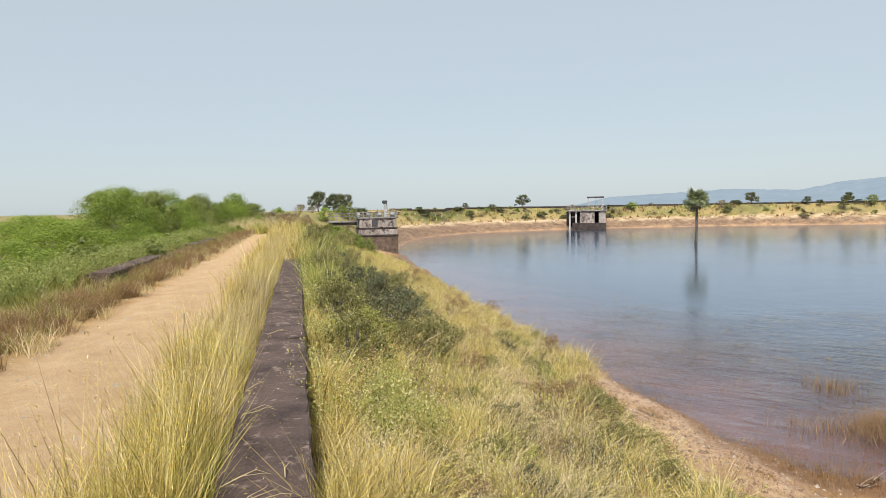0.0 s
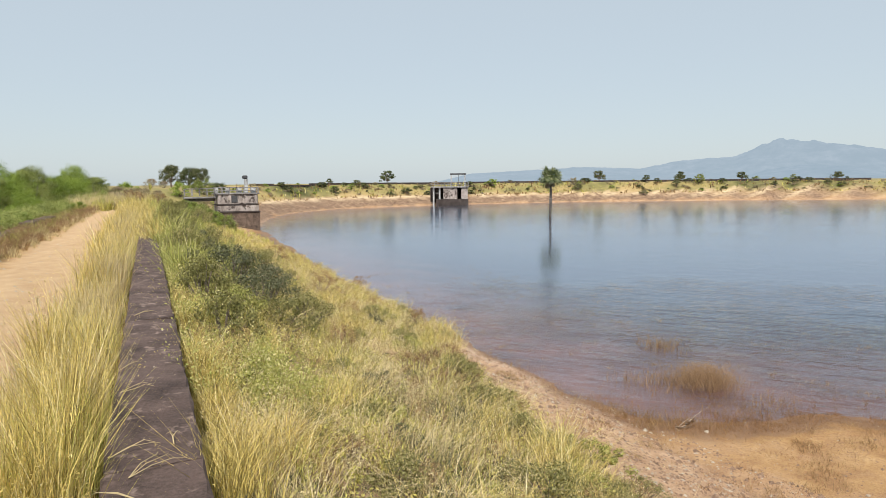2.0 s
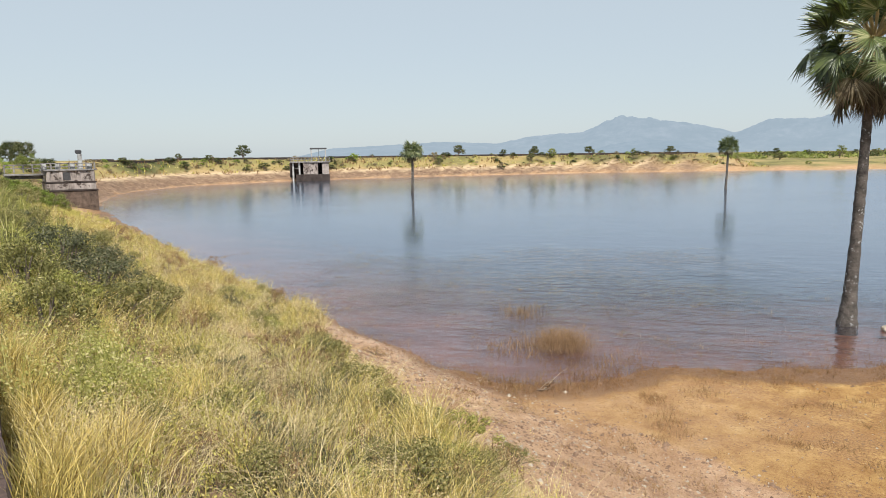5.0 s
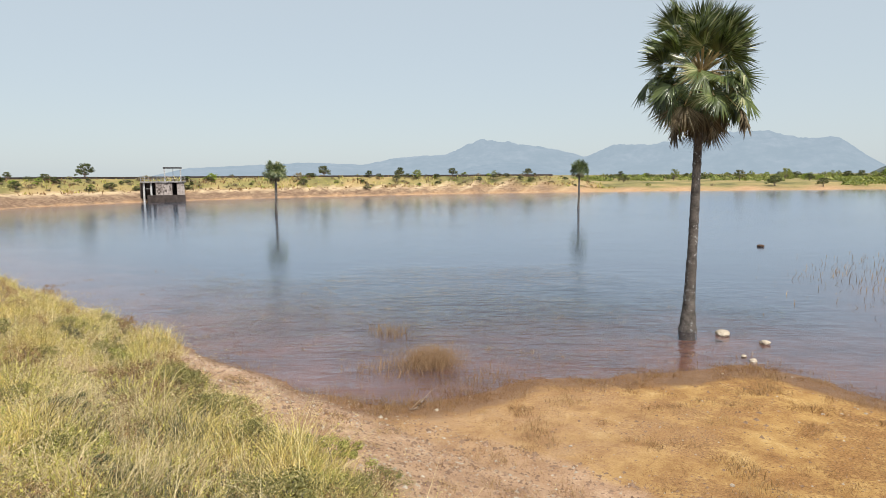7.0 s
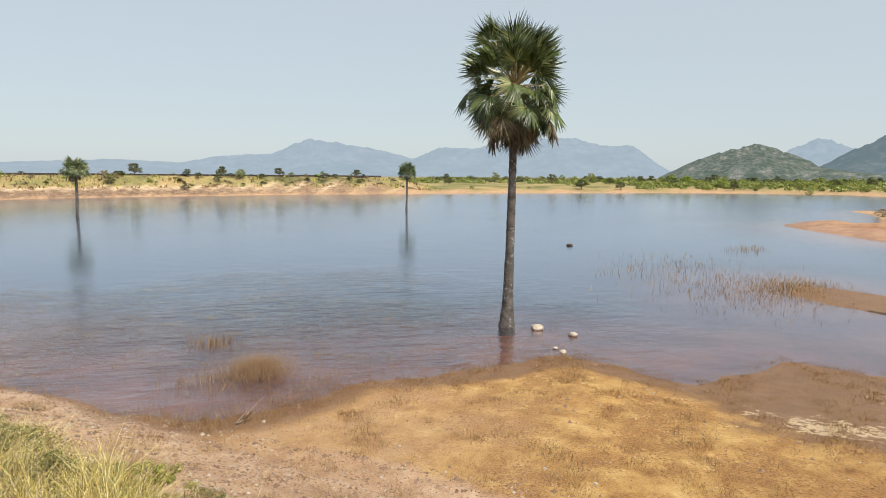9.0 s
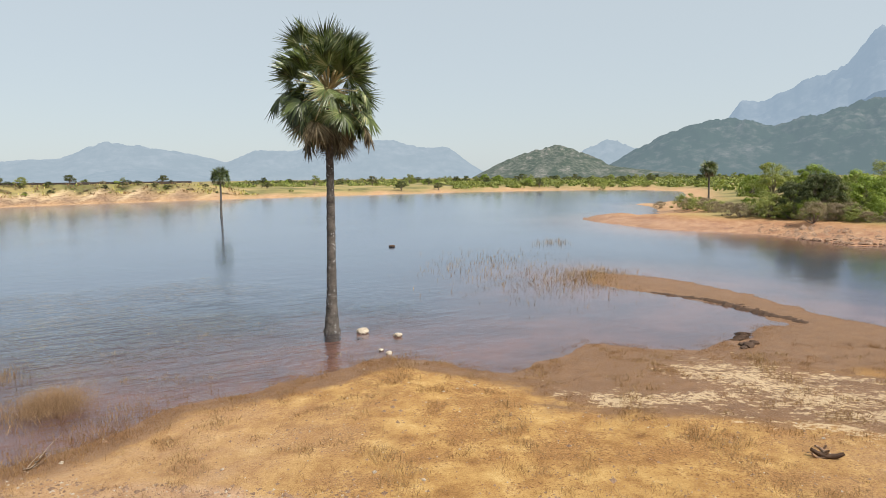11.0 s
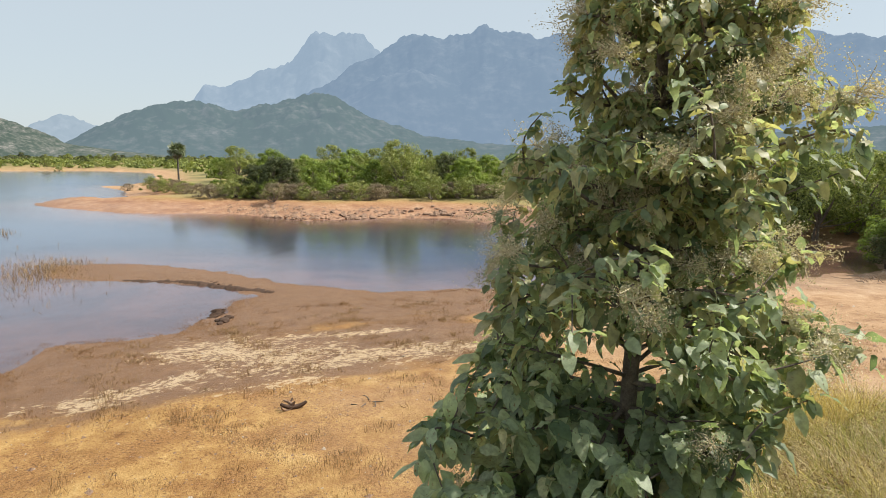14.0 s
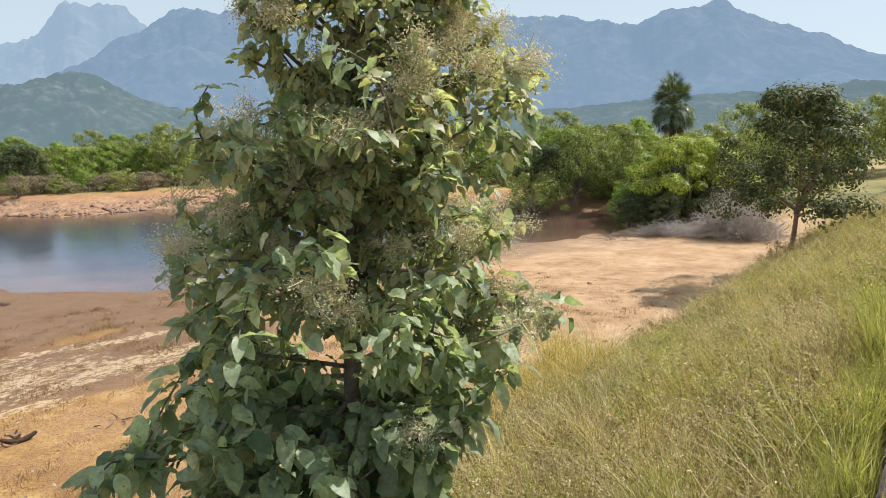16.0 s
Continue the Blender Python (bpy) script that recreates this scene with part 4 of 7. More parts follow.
def herbs(name, label, stretch, n, height, leaf, mat, seed, near=6.0, power=1.0, patch=0.1, keep=None, stems=5, per=9, spread=0.3, aspect=0.42):
    """Leafy weeds: thin stalks from one root, each set with small leaves."""
    rng = np.random.RandomState(seed)
    x, y = scatter(n, *stretch, rng, near, power, patch, seed)
    if keep is not None:
        ok = keep(x, y)
        x, y = x[ok], y[ok]
    z, sd = land(x, y)
    x, y, z = x[sd < -0.15], y[sd < -0.15], z[sd < -0.15]
    root = np.repeat(np.stack([x, y, z], 1), stems, axis=0)
    tall = np.repeat(height * rng.uniform(0.5, 1.3, len(x)), stems) * rng.uniform(0.7, 1.1, len(root))
    tip = root + np.stack([rng.normal(0, spread, len(root)) * tall, rng.normal(0, spread, len(root)) * tall, tall], 1)
    k = np.repeat(np.arange(len(root)), per)
    t = rng.uniform(0.2, 1.0, len(k))[:, None]
    p = root[k] * (1 - t) + tip[k] * t + rng.normal(0, 0.035, (len(k), 3)) * (0.5 + np.hypot(root[k, 0], root[k, 1])[:, None] * 0.02)
    size = leaf * (1 + 0.03 * np.hypot(p[:, 0], p[:, 1]))
    lv, lf = leaf_quads(p, rng.normal(0, 0.6, p.shape) + [0, -0.3, 0.8], size, rng, aspect)
    side = rng.normal(0, 0.0022, root.shape) * (1 + 0.05 * np.hypot(root[:, 0], root[:, 1]))[:, None]
    sv = np.stack([root - side, root + side, tip], 1).reshape(-1, 3)
    me = mesh_from(name, *join([(lv, quads_to_tris(lf)), (sv, np.arange(len(sv)).reshape(-1, 3))]), mat)
    return tagged(new(name, me), label, "weeds", "", "stuff")



herbs("path_seed_herbs", "pale seeding stalks between track and parapet", (-1.1, -0.48, 1.5, 45), 900, 0.6, 0.008, M_STRAW, 709, 8.0, 0.8, 0.0, None, 5, 12, 0.28, 0.2)
grass("coping_grass", "yellow-green grass pressed against the parapet", (0.26, 0.62, -2, 30), 16000, 0.40, M_GOLD, 57, 0.5, 6.0, 1.0, 0.1, 0.3, hvar=0.6)
grass("tawny_clump", "tall tawny grass clump at the foot of the embankment", (4.5, 5.9, -11.6, -8.2), 9000, 0.58, M_GOLD, 58, 0.5, 60, 1.0, 0.2, 0.7, hvar=0.6)
grass("coping_weeds", "tall olive grass hiding the edge of the parapet", (0.24, 0.6, -9, -2.0), 9000, 0.5, M_WEED, 60, 0.45, 6.0, 1.0, 0.6, 0.4, hvar=0.5)
herbs("slope_herbs", "olive leafy herbs among the slope grass", (0.5, 9, -2, 60), 2600, 0.36, 0.013, M_OLIVE, 701, 8.0, 0.9, 0.0, lambda x, y: x < slope_edge(y) + 0.1)
herbs("slope_seed_herbs", "pale seeding herbs among the slope grass", (0.5, 9, -2, 50), 2600, 0.40, 0.010, M_STRAW, 702, 8.0, 0.9, 0.1, lambda x, y: x < slope_edge(y) + 0.1)
herbs("slope_dead_herbs", "brown withered herbs among the slope grass", (0.6, 9, -2, 50), 1300, 0.38, 0.012, M_BROWN, 703, 8.0, 0.9, -0.1, lambda x, y: x < slope_edge(y) + 0.4)
herbs("slope_green_herbs", "fresh green herbs along the embankment crest", (0.35, 1.5, 6, 60), 1500, 0.6, 0.015, M_WEED, 704, 16.0, 0.9, 0.1)
herbs("rear_green_herbs", "yellow-green leafy herbs on the embankment slope", (0.5, 6, -26, -2.5), 4200, 0.38, 0.018, M_WEED, 705, 8.0, 0.9, 0.1, lambda x, y: x < 4.5 + 0.05 * (y + 9) + 0.95 * np.exp(-((y + 9.5) / 2.6) ** 2))
herbs("rear_seed_herbs", "pale seeding herbs on the embankment slope", (0.5, 6, -26, -2.5), 3600, 0.5, 0.012, M_STRAW, 706, 8.0, 0.9, 0.2, lambda x, y: x < 4.6 + 0.05 * (y + 9) + 0.95 * np.exp(-((y + 9.5) / 2.6) ** 2))
herbs("rear_dead_herbs", "brown withered herbs on the embankment slope", (0.6, 6, -26, -2.5), 1700, 0.48, 0.013, M_BROWN, 710, 8.0, 0.9, 0.0, lambda x, y: x < 4.6 + 0.05 * (y + 9) + 0.95 * np.exp(-((y + 9.5) / 2.6) ** 2))
herbs("verge_herbs", "green leafy weeds behind the broken parapet", (-9.0, -5.6, 14, 70), 2200, 0.75, 0.022, M_GREEN, 707, 24.0, 0.8, 0.3)
herbs("verge_dead_herbs", "tawny dead herbs along the sandy track", (-5.0, -3.8, 8, 70), 1500, 0.4, 0.013, M_BROWN, 708, 20.0, 0.8, 0.1, aspect=0.25)
# ---- palms ----
def fan_leaf(rng, radius, blades_n=24, spread=200):
    """One palmyra fan: folded segments round the end of a stalk that lies along +x."""
    vs, fs = [], []
    ang = np.radians(np.linspace(-spread / 2, spread / 2, blades_n))
    for i, a in enumerate(ang):
        r = radius * (0.82 + 0.18 * np.cos(a * 0.8)) * rng.uniform(0.78, 1.12)
        d = np.array([np.cos(a), np.sin(a), 0])
        s = np.array([-np.sin(a), np.cos(a), 0]) * radius * 0.019
        droop = -0.3 * radius * rng.uniform(-0.4, 1.7)
        cup = np.array([0, 0, 0.10 * radius * np.cos(a)])
        o = len(vs)
        vs += [d * 0.05 * radius, d * 0.46 * r - s + cup, d * 0.46 * r + s + cup, d * 0.52 * r + cup * 1.2 + np.array([0, 0, 0.03]), d * r + np.array([0, 0, droop * 0.5]) + cup]
        fs += [(o, o + 1, o + 3), (o, o + 3, o + 2), (o + 1, o + 4, o + 3), (o + 3, o + 4, o + 2)]
    return np.array(vs), np.array(fs)


def palm(name, label, at, height, crown_r, crown_h, base_r, top_r, seed, fans=46, lean=(0, 0), blades_n=24, group="palms", dead=0.25, single=False):
    rng = np.random.RandomState(seed)
    ob = thing(name, label, "palm tree", group, at=at)
    z = np.linspace(-0.5, height - crown_h * 0.5, 60)
    t = np.clip(z / height, 0, 1)
    r = top_r + (base_r - top_r) * (0.5 * np.exp(-t * 16) + 0.5 * np.exp(-t * 5)) + 0.10 * top_r * np.exp(-((t - 0.35) / 0.2) ** 2)
    r = r * (1 + 0.05 * np.sin(z * 26) + rng.normal(0, 0.03, 60))
    pts = np.stack([lean[0] * t + 0.012 * height * np.sin(t * 3.0), lean[1] * t, z], 1)
    part("trunk", mesh_from(name + "_trunk", *tube_arrays(pts, r, 14), M_TRUNK, True), ob)
    top = pts[-1]
    green, dry, stalks = [], [], []
    for i in range(fans):
        u = (i + 0.5) / fans
        el = math.asin(0.985 - 1.96 * u) + rng.uniform(-0.14, 0.14)
        az = i * 2.39996 + rng.uniform(-0.3, 0.3)
        if single and -0.26 < el < 0.42 and i % 7:
            continue  # a thin waist where stalks and sky show
        if not single and -0.2 < el < 0.35 and i % 4:
            continue
        out = np.array([np.cos(az) * np.cos(el), np.sin(az) * np.cos(el), np.sin(el)])
        grow = np.array([crown_r, crown_r, crown_h * 0.5]) * rng.uniform(0.80, 1.05)
        if el < -0.35:  # the old leaves hang in a narrowing skirt
            grow[:2] *= 1.08 if el > -0.95 else 0.8
        elif el > 0.25:
            grow[:2] *= 1.14
        tip = out * grow
        reach = np.linalg.norm(tip)
        rx = crown_r * rng.uniform(0.46, 0.62)
        side = np.array([-np.sin(az), np.cos(az), 0])
        fwd = out + np.array([0, 0, 0.25 if el > 0.2 else -0.35 if el > -0.35 else -0.95])
        fwd /= np.linalg.norm(fwd)
        hub = top + tip - fwd * rx
        nrm = np.cross(fwd, side)
        tw = rng.uniform(-0.95, 0.95)
        s2 = side * np.cos(tw) + nrm * np.sin(tw)
        n2 = np.cross(fwd, s2)
        v, f = fan_leaf(rng, rx, blades_n, rng.uniform(150, 240) if u < 1 - dead else rng.uniform(80, 150))
        v = hub + v[:, :1] * fwd + v[:, 1:2] * s2 + v[:, 2:3] * (n2 if n2[2] > 0 else -n2)
        stalk_tube = tube_arrays([top, (top + hub) / 2 + [0, 0, 0.05], hub], [0.035, 0.025, 0.018], 5)
        if single:
            fr = part("frond", mesh_from(name + "_frond", v, f, M_PALMDRY if u > 1 - dead else M_PALM), ob, "dry brown hanging fan leaf" if u > 1 - dead else "")
            part("leaf_stalk", mesh_from(name + "_stalk", *stalk_tube, M_STRAW), fr)
        else:
            (dry if u > 1 - dead else green).append((v, f))
            stalks.append(stalk_tube)
    if not single:
        part("crown", mesh_from(name + "_crown", *join(green), M_PALM), ob)
        part("dead_skirt", mesh_from(name + "_dead", *join(dry), M_PALMDRY), ob, "dry brown hanging fan leaves", "stuff")
        part("stalk_cluster", mesh_from(name + "_stalks", *join(stalks), M_GREEN), ob, kind="stuff")
    return ob


def polar(az, d):
    return d * math.sin(radians(az)), d * math.cos(radians(az))


def ground_at(x, y, sink=0.0):
    z, _ = land(np.array([x]), np.array([y]))
    return (x, y, float(z[0]) - sink)


palm("palmyra_palm", "tall palmyra palm with full crown standing in shallow water", (20.05, 7.75, 0.0), 10.32, 1.86, 5.0, 0.28, 0.112, 41, 92, (0.03, -0.10), 46, dead=0.10, single=True)
x2, y2 = polar(34.0, 86)
palm("palmyra_palm", "small palmyra palm standing far out in the lake", (x2, y2, 0), 7.2, 1.6, 3.5, 0.2, 0.15, 42, 84, (0, 0), 22, dead=0.1)
x2, y2 = polar(60.2, 95)
palm("palmyra_palm", "slim palmyra palm standing far out in the lake", (x2, y2, 0), 7.2, 1.5, 3.2, 0.18, 0.13, 43, 76, (0.1, 0), 22, dead=0.1)
x2, y2 = polar(101.4, 117)
palm("palmyra_palm", "dark palmyra palm on the bushy far bank", ground_at(x2, y2), 7.0, 1.6, 3.5, 0.2, 0.13, 44, 100, (0, 0), 20, dead=0.1)
x2, y2 = polar(161.2, 47)
palm("palmyra_palm", "dark palmyra palm rising behind green bushes", ground_at(x2, y2), 8.3, 1.55, 4.8, 0.22, 0.14, 45, 110, (0, 0), 20, dead=0.1)


# ---- parapets ----
def coping(name, label, x, width, spans, top, base, seed):
    """A low parapet in lengths: masonry body under rough coping slabs."""
    rng = np.random.RandomState(seed)
    ob = thing(name, label, "parapet wall", kind="structure")
    for y0, y1, drop in spans:
        n = max(3, int((y1 - y0) / 0.16))
        ys = np.linspace(y0 + 0.006, y1 - 0.006, n)
        prof = [(-0.5, 0.0), (-0.5, 0.115), (-0.47, 0.135), (-0.2, 0.142), (0.1, 0.14), (0.46, 0.134), (0.5, 0.112), (0.5, 0.0)]
        v = np.zeros((n, len(prof), 3))
        for j, (px, pz) in enumerate(prof):
            edge = abs(px) > 0.4
            v[:, j, 0] = x + px * width + rng.normal(0, 0.006 if edge else 0.003, n)
            v[:, j, 1] = ys
            v[:, j, 2] = top - drop - 0.14 + pz + rng.normal(0, 0.008 if edge and pz > 0.05 else 0.003, n)
        f = grid_faces(n, len(prof))
        k = len(prof)
        ends = [list(range(k))[::-1], [(n - 1) * k + j for j in range(k)]]
        me = mesh_from(name + "_coping", v.reshape(-1, 3), [list(map(int, q)) for q in f] + ends, M_COPING, False)
        part("coping_slab", me, ob)
    y0, y1 = spans[0][0], spans[-1][1]
    part("masonry", box_mesh(name + "_body", (width - 0.07, y1 - y0, top - 0.15 - base), M_MASONRY, (x, (y0 + y1) / 2, base), 0.01), ob)
    return ob


coping("wall_parapet_lake", "low dark stone parapet with worn coping beside the track", -0.015, 0.56,
       [(-40, -12, 0.02), (-12, -0.5, 0.0), (-0.5, 4.02, 0.0), (4.03, 8.6, 0.004), (8.61, 14.1, 0.0), (14.13, 14.75, 0.012), (14.8, 20.5, 0.02), (20.5, 45, 0.05), (45, 66, 0.04), (66, 92, 0.06)], PARAPET_TOP, 2.4, 51)
coping("wall_parapet_land", "broken dark stone parapet half buried in weeds", -5.2, 0.6,
       [(19.8, 27.3, 0.0), (35.5, 38.0, 0.0), (39.5, 44.0, 0.05)], 3.3, 2.5, 52)

# ---- leaf meshes and trees ----
def big_leaf(name, length, mat, rng, droop=0.35, width=0.62):
    """A broad leaf with a raised midrib, wavy edges and a drooping tip, along +x from its stalk."""
    n = 6
    t = np.linspace(0, 1, n)
    w = width * length * 0.5 * np.sin(np.pi * np.clip(t * 0.93 + 0.05, 0, 1)) ** 0.75
    vs = []
    for i in range(n):
        z = -droop * length * t[i] ** 2
        wav = rng.uniform(-0.09, 0.09) * length
        vs += [(t[i] * length, -w[i], z + 0.16 * w[i] + wav), (t[i] * length, 0, z), (t[i] * length, w[i], z + 0.16 * w[i] - wav)]
    fs = []
    for i in range(n - 1):
        a = i * 3
        fs += [(a, a + 3, a + 4, a + 1), (a + 1, a + 4, a + 5, a + 2)]
    return mesh_from(name, vs, np.array(fs), mat, True)


def limb(start, end, r0, r1, rng, wob=0.06, n=6, sides=6, lift=0.0):
    t = np.linspace(0, 1, n)[:, None]
    s, e = np.asarray(start, float), np.asarray(end, float)
    ln = np.linalg.norm(e - s)
    pts = s + (e - s) * t + np.sin(t * np.pi) * (rng.normal(0, wob * ln, 3) + np.array([0, 0, lift * ln]))
    return pts, tube_arrays(pts, np.linspace(r0, r1, n), sides)


def teak(at):
    rng = np.random.RandomState(71)
    ob = thing("teak_tree", "young broad-leaved tree with glossy leaves and dry seed panicles", "tree", at=at)
    H = 7.6
    zt = np.linspace(-0.3, H, 16)
    zs = [2.0, 2.47, 2.77, 3.2, 3.63, 4.06, 4.49, 4.92, 5.35, 5.78, 6.3, 9.0]

    def span(z):
        """How far the crown reaches left and right in the camera's view at a height."""
        return (np.interp(z + at[2], zs, [-0.6, -0.52, -0.45, -0.85, -1.2, -1.12, -1.35, -1.45, -1.38, -1.1, -0.75, -0.3]),
                np.interp(z + at[2], zs, [1.95, 1.86, 1.75, 1.5, 1.12, 1.2, 1.16, 1.08, 0.78, 0.55, 0.48, 0.3]))

    tx = np.stack([0.06 * np.sin(zt * 0.9), 0.05 * np.cos(zt * 0.7), zt], 1)
    part("trunk", mesh_from("teak_trunk", *tube_arrays(tx, np.linspace(0.085, 0.018, 16), 10), M_BARK, True), ob)
    leaf_meshes = [big_leaf("broad_leaf", s, M_TEAK, rng, d) for s, d in ((0.33, 0.35), (0.27, 0.55), (0.23, 0.3), (0.19, 0.5), (0.29, 0.7), (0.24, 0.8))]
    wood, spots, pan, fine = [], [], [], []
    left = np.array([0.75, 0.66])  # camera's left: lower boughs reach this way, the crown's outline is fitted along it

    def seeds(c, r, n):
        """A dry panicle: fine forked twigs with papery seed cases."""
        for q in range(n):
            v = rng.normal(size=3) * [1, 1, 0.75]
            tip = c + v / np.linalg.norm(v) * r * rng.uniform(0.5, 1.1)
            pts2, tb2 = limb(c, tip, 0.0035, 0.002, rng, 0.12, 4, 3)
            fine.append(tb2)
            pan.append(pts2[rng.randint(1, 4, 70)] + rng.normal(0, 0.035, (70, 3)))

    lead = np.stack([-0.62 * np.sin(np.linspace(0, 1.4, 10)), -0.66 * np.sin(np.linspace(0, 1.4, 10)), np.linspace(2.2, 6.3, 10)], 1) + [0.03, 0, 0]
    wood.append(tube_arrays(lead, np.linspace(0.035, 0.01, 10), 7))
    for i in range(200):
        second = i >= 160
        z = 0.3 + (H - 0.5) * (i / 160) ** 1.15 + rng.uniform(-0.1, 0.1)
        if second:
            z = 2.6 + 3.5 * (i - 160) / 40
        az = i * 2.39996 + rng.uniform(-0.4, 0.4)
        d = np.array([math.cos(az), math.sin(az)])
        reach = np.interp(z, [0.3, 1.2, 2.4, 3.3, 4.6, 6.0, 7.5], [1.0, 1.3, 1.2, 1.0, 0.7, 0.5, 0.25])
        reach *= rng.uniform(0.6, 1.15) * (1 + ((0.75 if z < 1.7 else 0.28) * max(0, d @ left) - 0.2 * max(0, -(d @ left)) if z < 1.9 else 0.12 * max(0, -(d @ left))))
        s = np.array([np.interp(z, zt, tx[:, 0]), np.interp(z, zt, tx[:, 1]), z])
        if second:
            reach = rng.uniform(0.3, 0.6)
            s = np.array([np.interp(z, lead[:, 2], lead[:, c]) for c in range(3)])
        e = s + np.array([d[0] * reach, d[1] * reach, reach * (rng.uniform(-0.45, 0.15) if z < 1.7 and not second else rng.uniform(-0.1, 0.75))])
        lo, hi = span(e[2])
        lat = e[:2] @ left
        e[:2] += left * (np.clip(lat, lo * 0.93, hi * 0.93) - lat)
        pts, tb = limb(s, e, 0.02, 0.007, rng, 0.08, 8, 6, 0.06)
        wood.append(tb)
        runs = [(pts, az, reach)]
        for k in range(4):
            j = rng.randint(2, 8)
            a2 = az + rng.choice([-1, 1]) * rng.uniform(0.5, 1.4)
            l2 = reach * rng.uniform(0.3, 0.55)
            e2 = pts[j] + np.array([math.cos(a2) * l2, math.sin(a2) * l2, l2 * rng.uniform(-0.3, 0.9)])
            lo, hi = span(e2[2])
            lat = e2[:2] @ left
            e2[:2] += left * (np.clip(lat, lo * 0.95, hi * 0.95) - lat)
            p2, tb2 = limb(pts[j], e2, 0.009, 0.004, rng, 0.08, 6, 5, 0.05)
            wood.append(tb2)
            runs.append((p2, a2, l2))
        for rp, ra, rl in runs:
            count = int(6 + rl * 17) if z < 1.9 else int(5 + rl * 13) if z < 3.0 else int(6 + rl * 15)
            for k in range(count):
                u = 0.2 + 0.8 * (k + rng.uniform(0, 0.9)) / count
                p = np.array([np.interp(u, np.linspace(0, 1, len(rp)), rp[:, c]) for c in range(3)])
                a = ra + rng.choice([-1, 1]) * rng.uniform(0.3, 1.9)
                spots.append((p + rng.normal(0, 0.03, 3), a, rng.uniform(-0.85, 0.45), rng.uniform(-0.6, 0.6)))
            for k in range(3):
                spots.append((rp[-1], ra + rng.uniform(-2, 2), rng.uniform(-0.8, 0.5), rng.uniform(-0.8, 0.8)))
            lo, hi = span(rp[-1][2])
            lat = rp[-1][:2] @ left
            rim = 0.45 + 0.75 * abs(lat / (hi if lat > 0 else lo))  # seed sprays crowd the outline's left and right edges in the camera's view
            if z > 1.2 and lo < lat < hi and rng.uniform() < (0.3 if second else 0.16 * rim if z < 2.0 else 0.26 * rim if z < 3.2 else 0.24 * rim):
                seeds(rp[-1] + np.array([d[0] * 0.05, d[1] * 0.05, 0.05]), rng.uniform(0.14, 0.26), int(rng.uniform(11, 18)))
    # a drooping seed-laden bough on the landward side
    pts, tb = limb((0, 0, 2.2), (-1.12, -0.99, 2.3), 0.022, 0.008, rng, 0.05, 9, 6, 0.1)
    wood.append(tb)
    for j in range(4, 9):
        seeds(pts[j] + rng.normal(0, 0.06, 3), 0.24, 22)
    outer = [(pts[rng.randint(3, 9)] + rng.normal(0, 0.1, 3), rng.uniform(0, 6.28), rng.uniform(-1.0, 0.4), rng.uniform(-1, 1)) for k in range(110)]
    part("bough_frame", mesh_from("teak_boughs", *join(wood), M_BARK, True), ob, kind="stuff")
    pp = np.concatenate(pan)
    part("panicle_twig", mesh_from("teak_panicle_stalks", *join(fine), M_PANICLE), ob, kind="stuff")
    part("seed_spray", mesh_from("teak_panicles", *leaf_quads(pp, rng.normal(size=pp.shape), 0.0068, rng, 0.7), M_PANICLE), ob, "dry tan seed panicles", "stuff")
    # leaves: those nearest the camera are single pieces, the rest one mesh
    base = np.array(at)
    spots += [(p + rng.normal(0, 0.07, 3), a + rng.normal(0, 0.9), rng.uniform(-0.9, 0.4), rng.uniform(-0.7, 0.7)) for p, a, _, _ in spots if rng.uniform() < 0.55]
    spots.sort(key=lambda s: s[0][0] * 0.72 - s[0][1] * 0.69)
    spots = [s for s in spots if span(s[0][2])[0] < s[0][:2] @ left < span(s[0][2])[1]] + outer
    rest, drying = [], []
    for i, (p, a, tilt, roll) in enumerate(spots):
        me = leaf_meshes[rng.randint(len(leaf_meshes))]
        m = Matrix.Translation(p) @ Euler((roll, -tilt, a)).to_matrix().to_4x4() @ Matrix.Scale(rng.uniform(0.65, 1.15) * np.interp(p[2], [1.3, 2.2, 4.2], [0.74, 0.52, 0.38]), 4)
        if i < 300:
            lf = part("leaf", me, ob)
            lf.matrix_basis = m
        else:
            co = np.zeros(len(me.vertices) * 3)
            me.vertices.foreach_get("co", co)
            co = co.reshape(-1, 3) @ np.array(m.to_3x3()).T + np.array(m.translation)
            # Paler olive leaves grow commoner upward, also to imitate the brighter lit top.
            old = rng.uniform() < np.interp(p[2], [1.6, 2.6, 4.5], [0.06, 0.38, 0.6])
            (drying if old else rest).append((co, np.array([pl.vertices[:] for pl in me.polygons])))
    part("drying_foliage", mesh_from("teak_drying_foliage", *join(drying), M_TEAK_DRY, True), ob, "paler olive drying leaves", "stuff")
    part("foliage", mesh_from("teak_foliage", *join(rest), M_TEAK, True), ob, kind="stuff")
    return ob


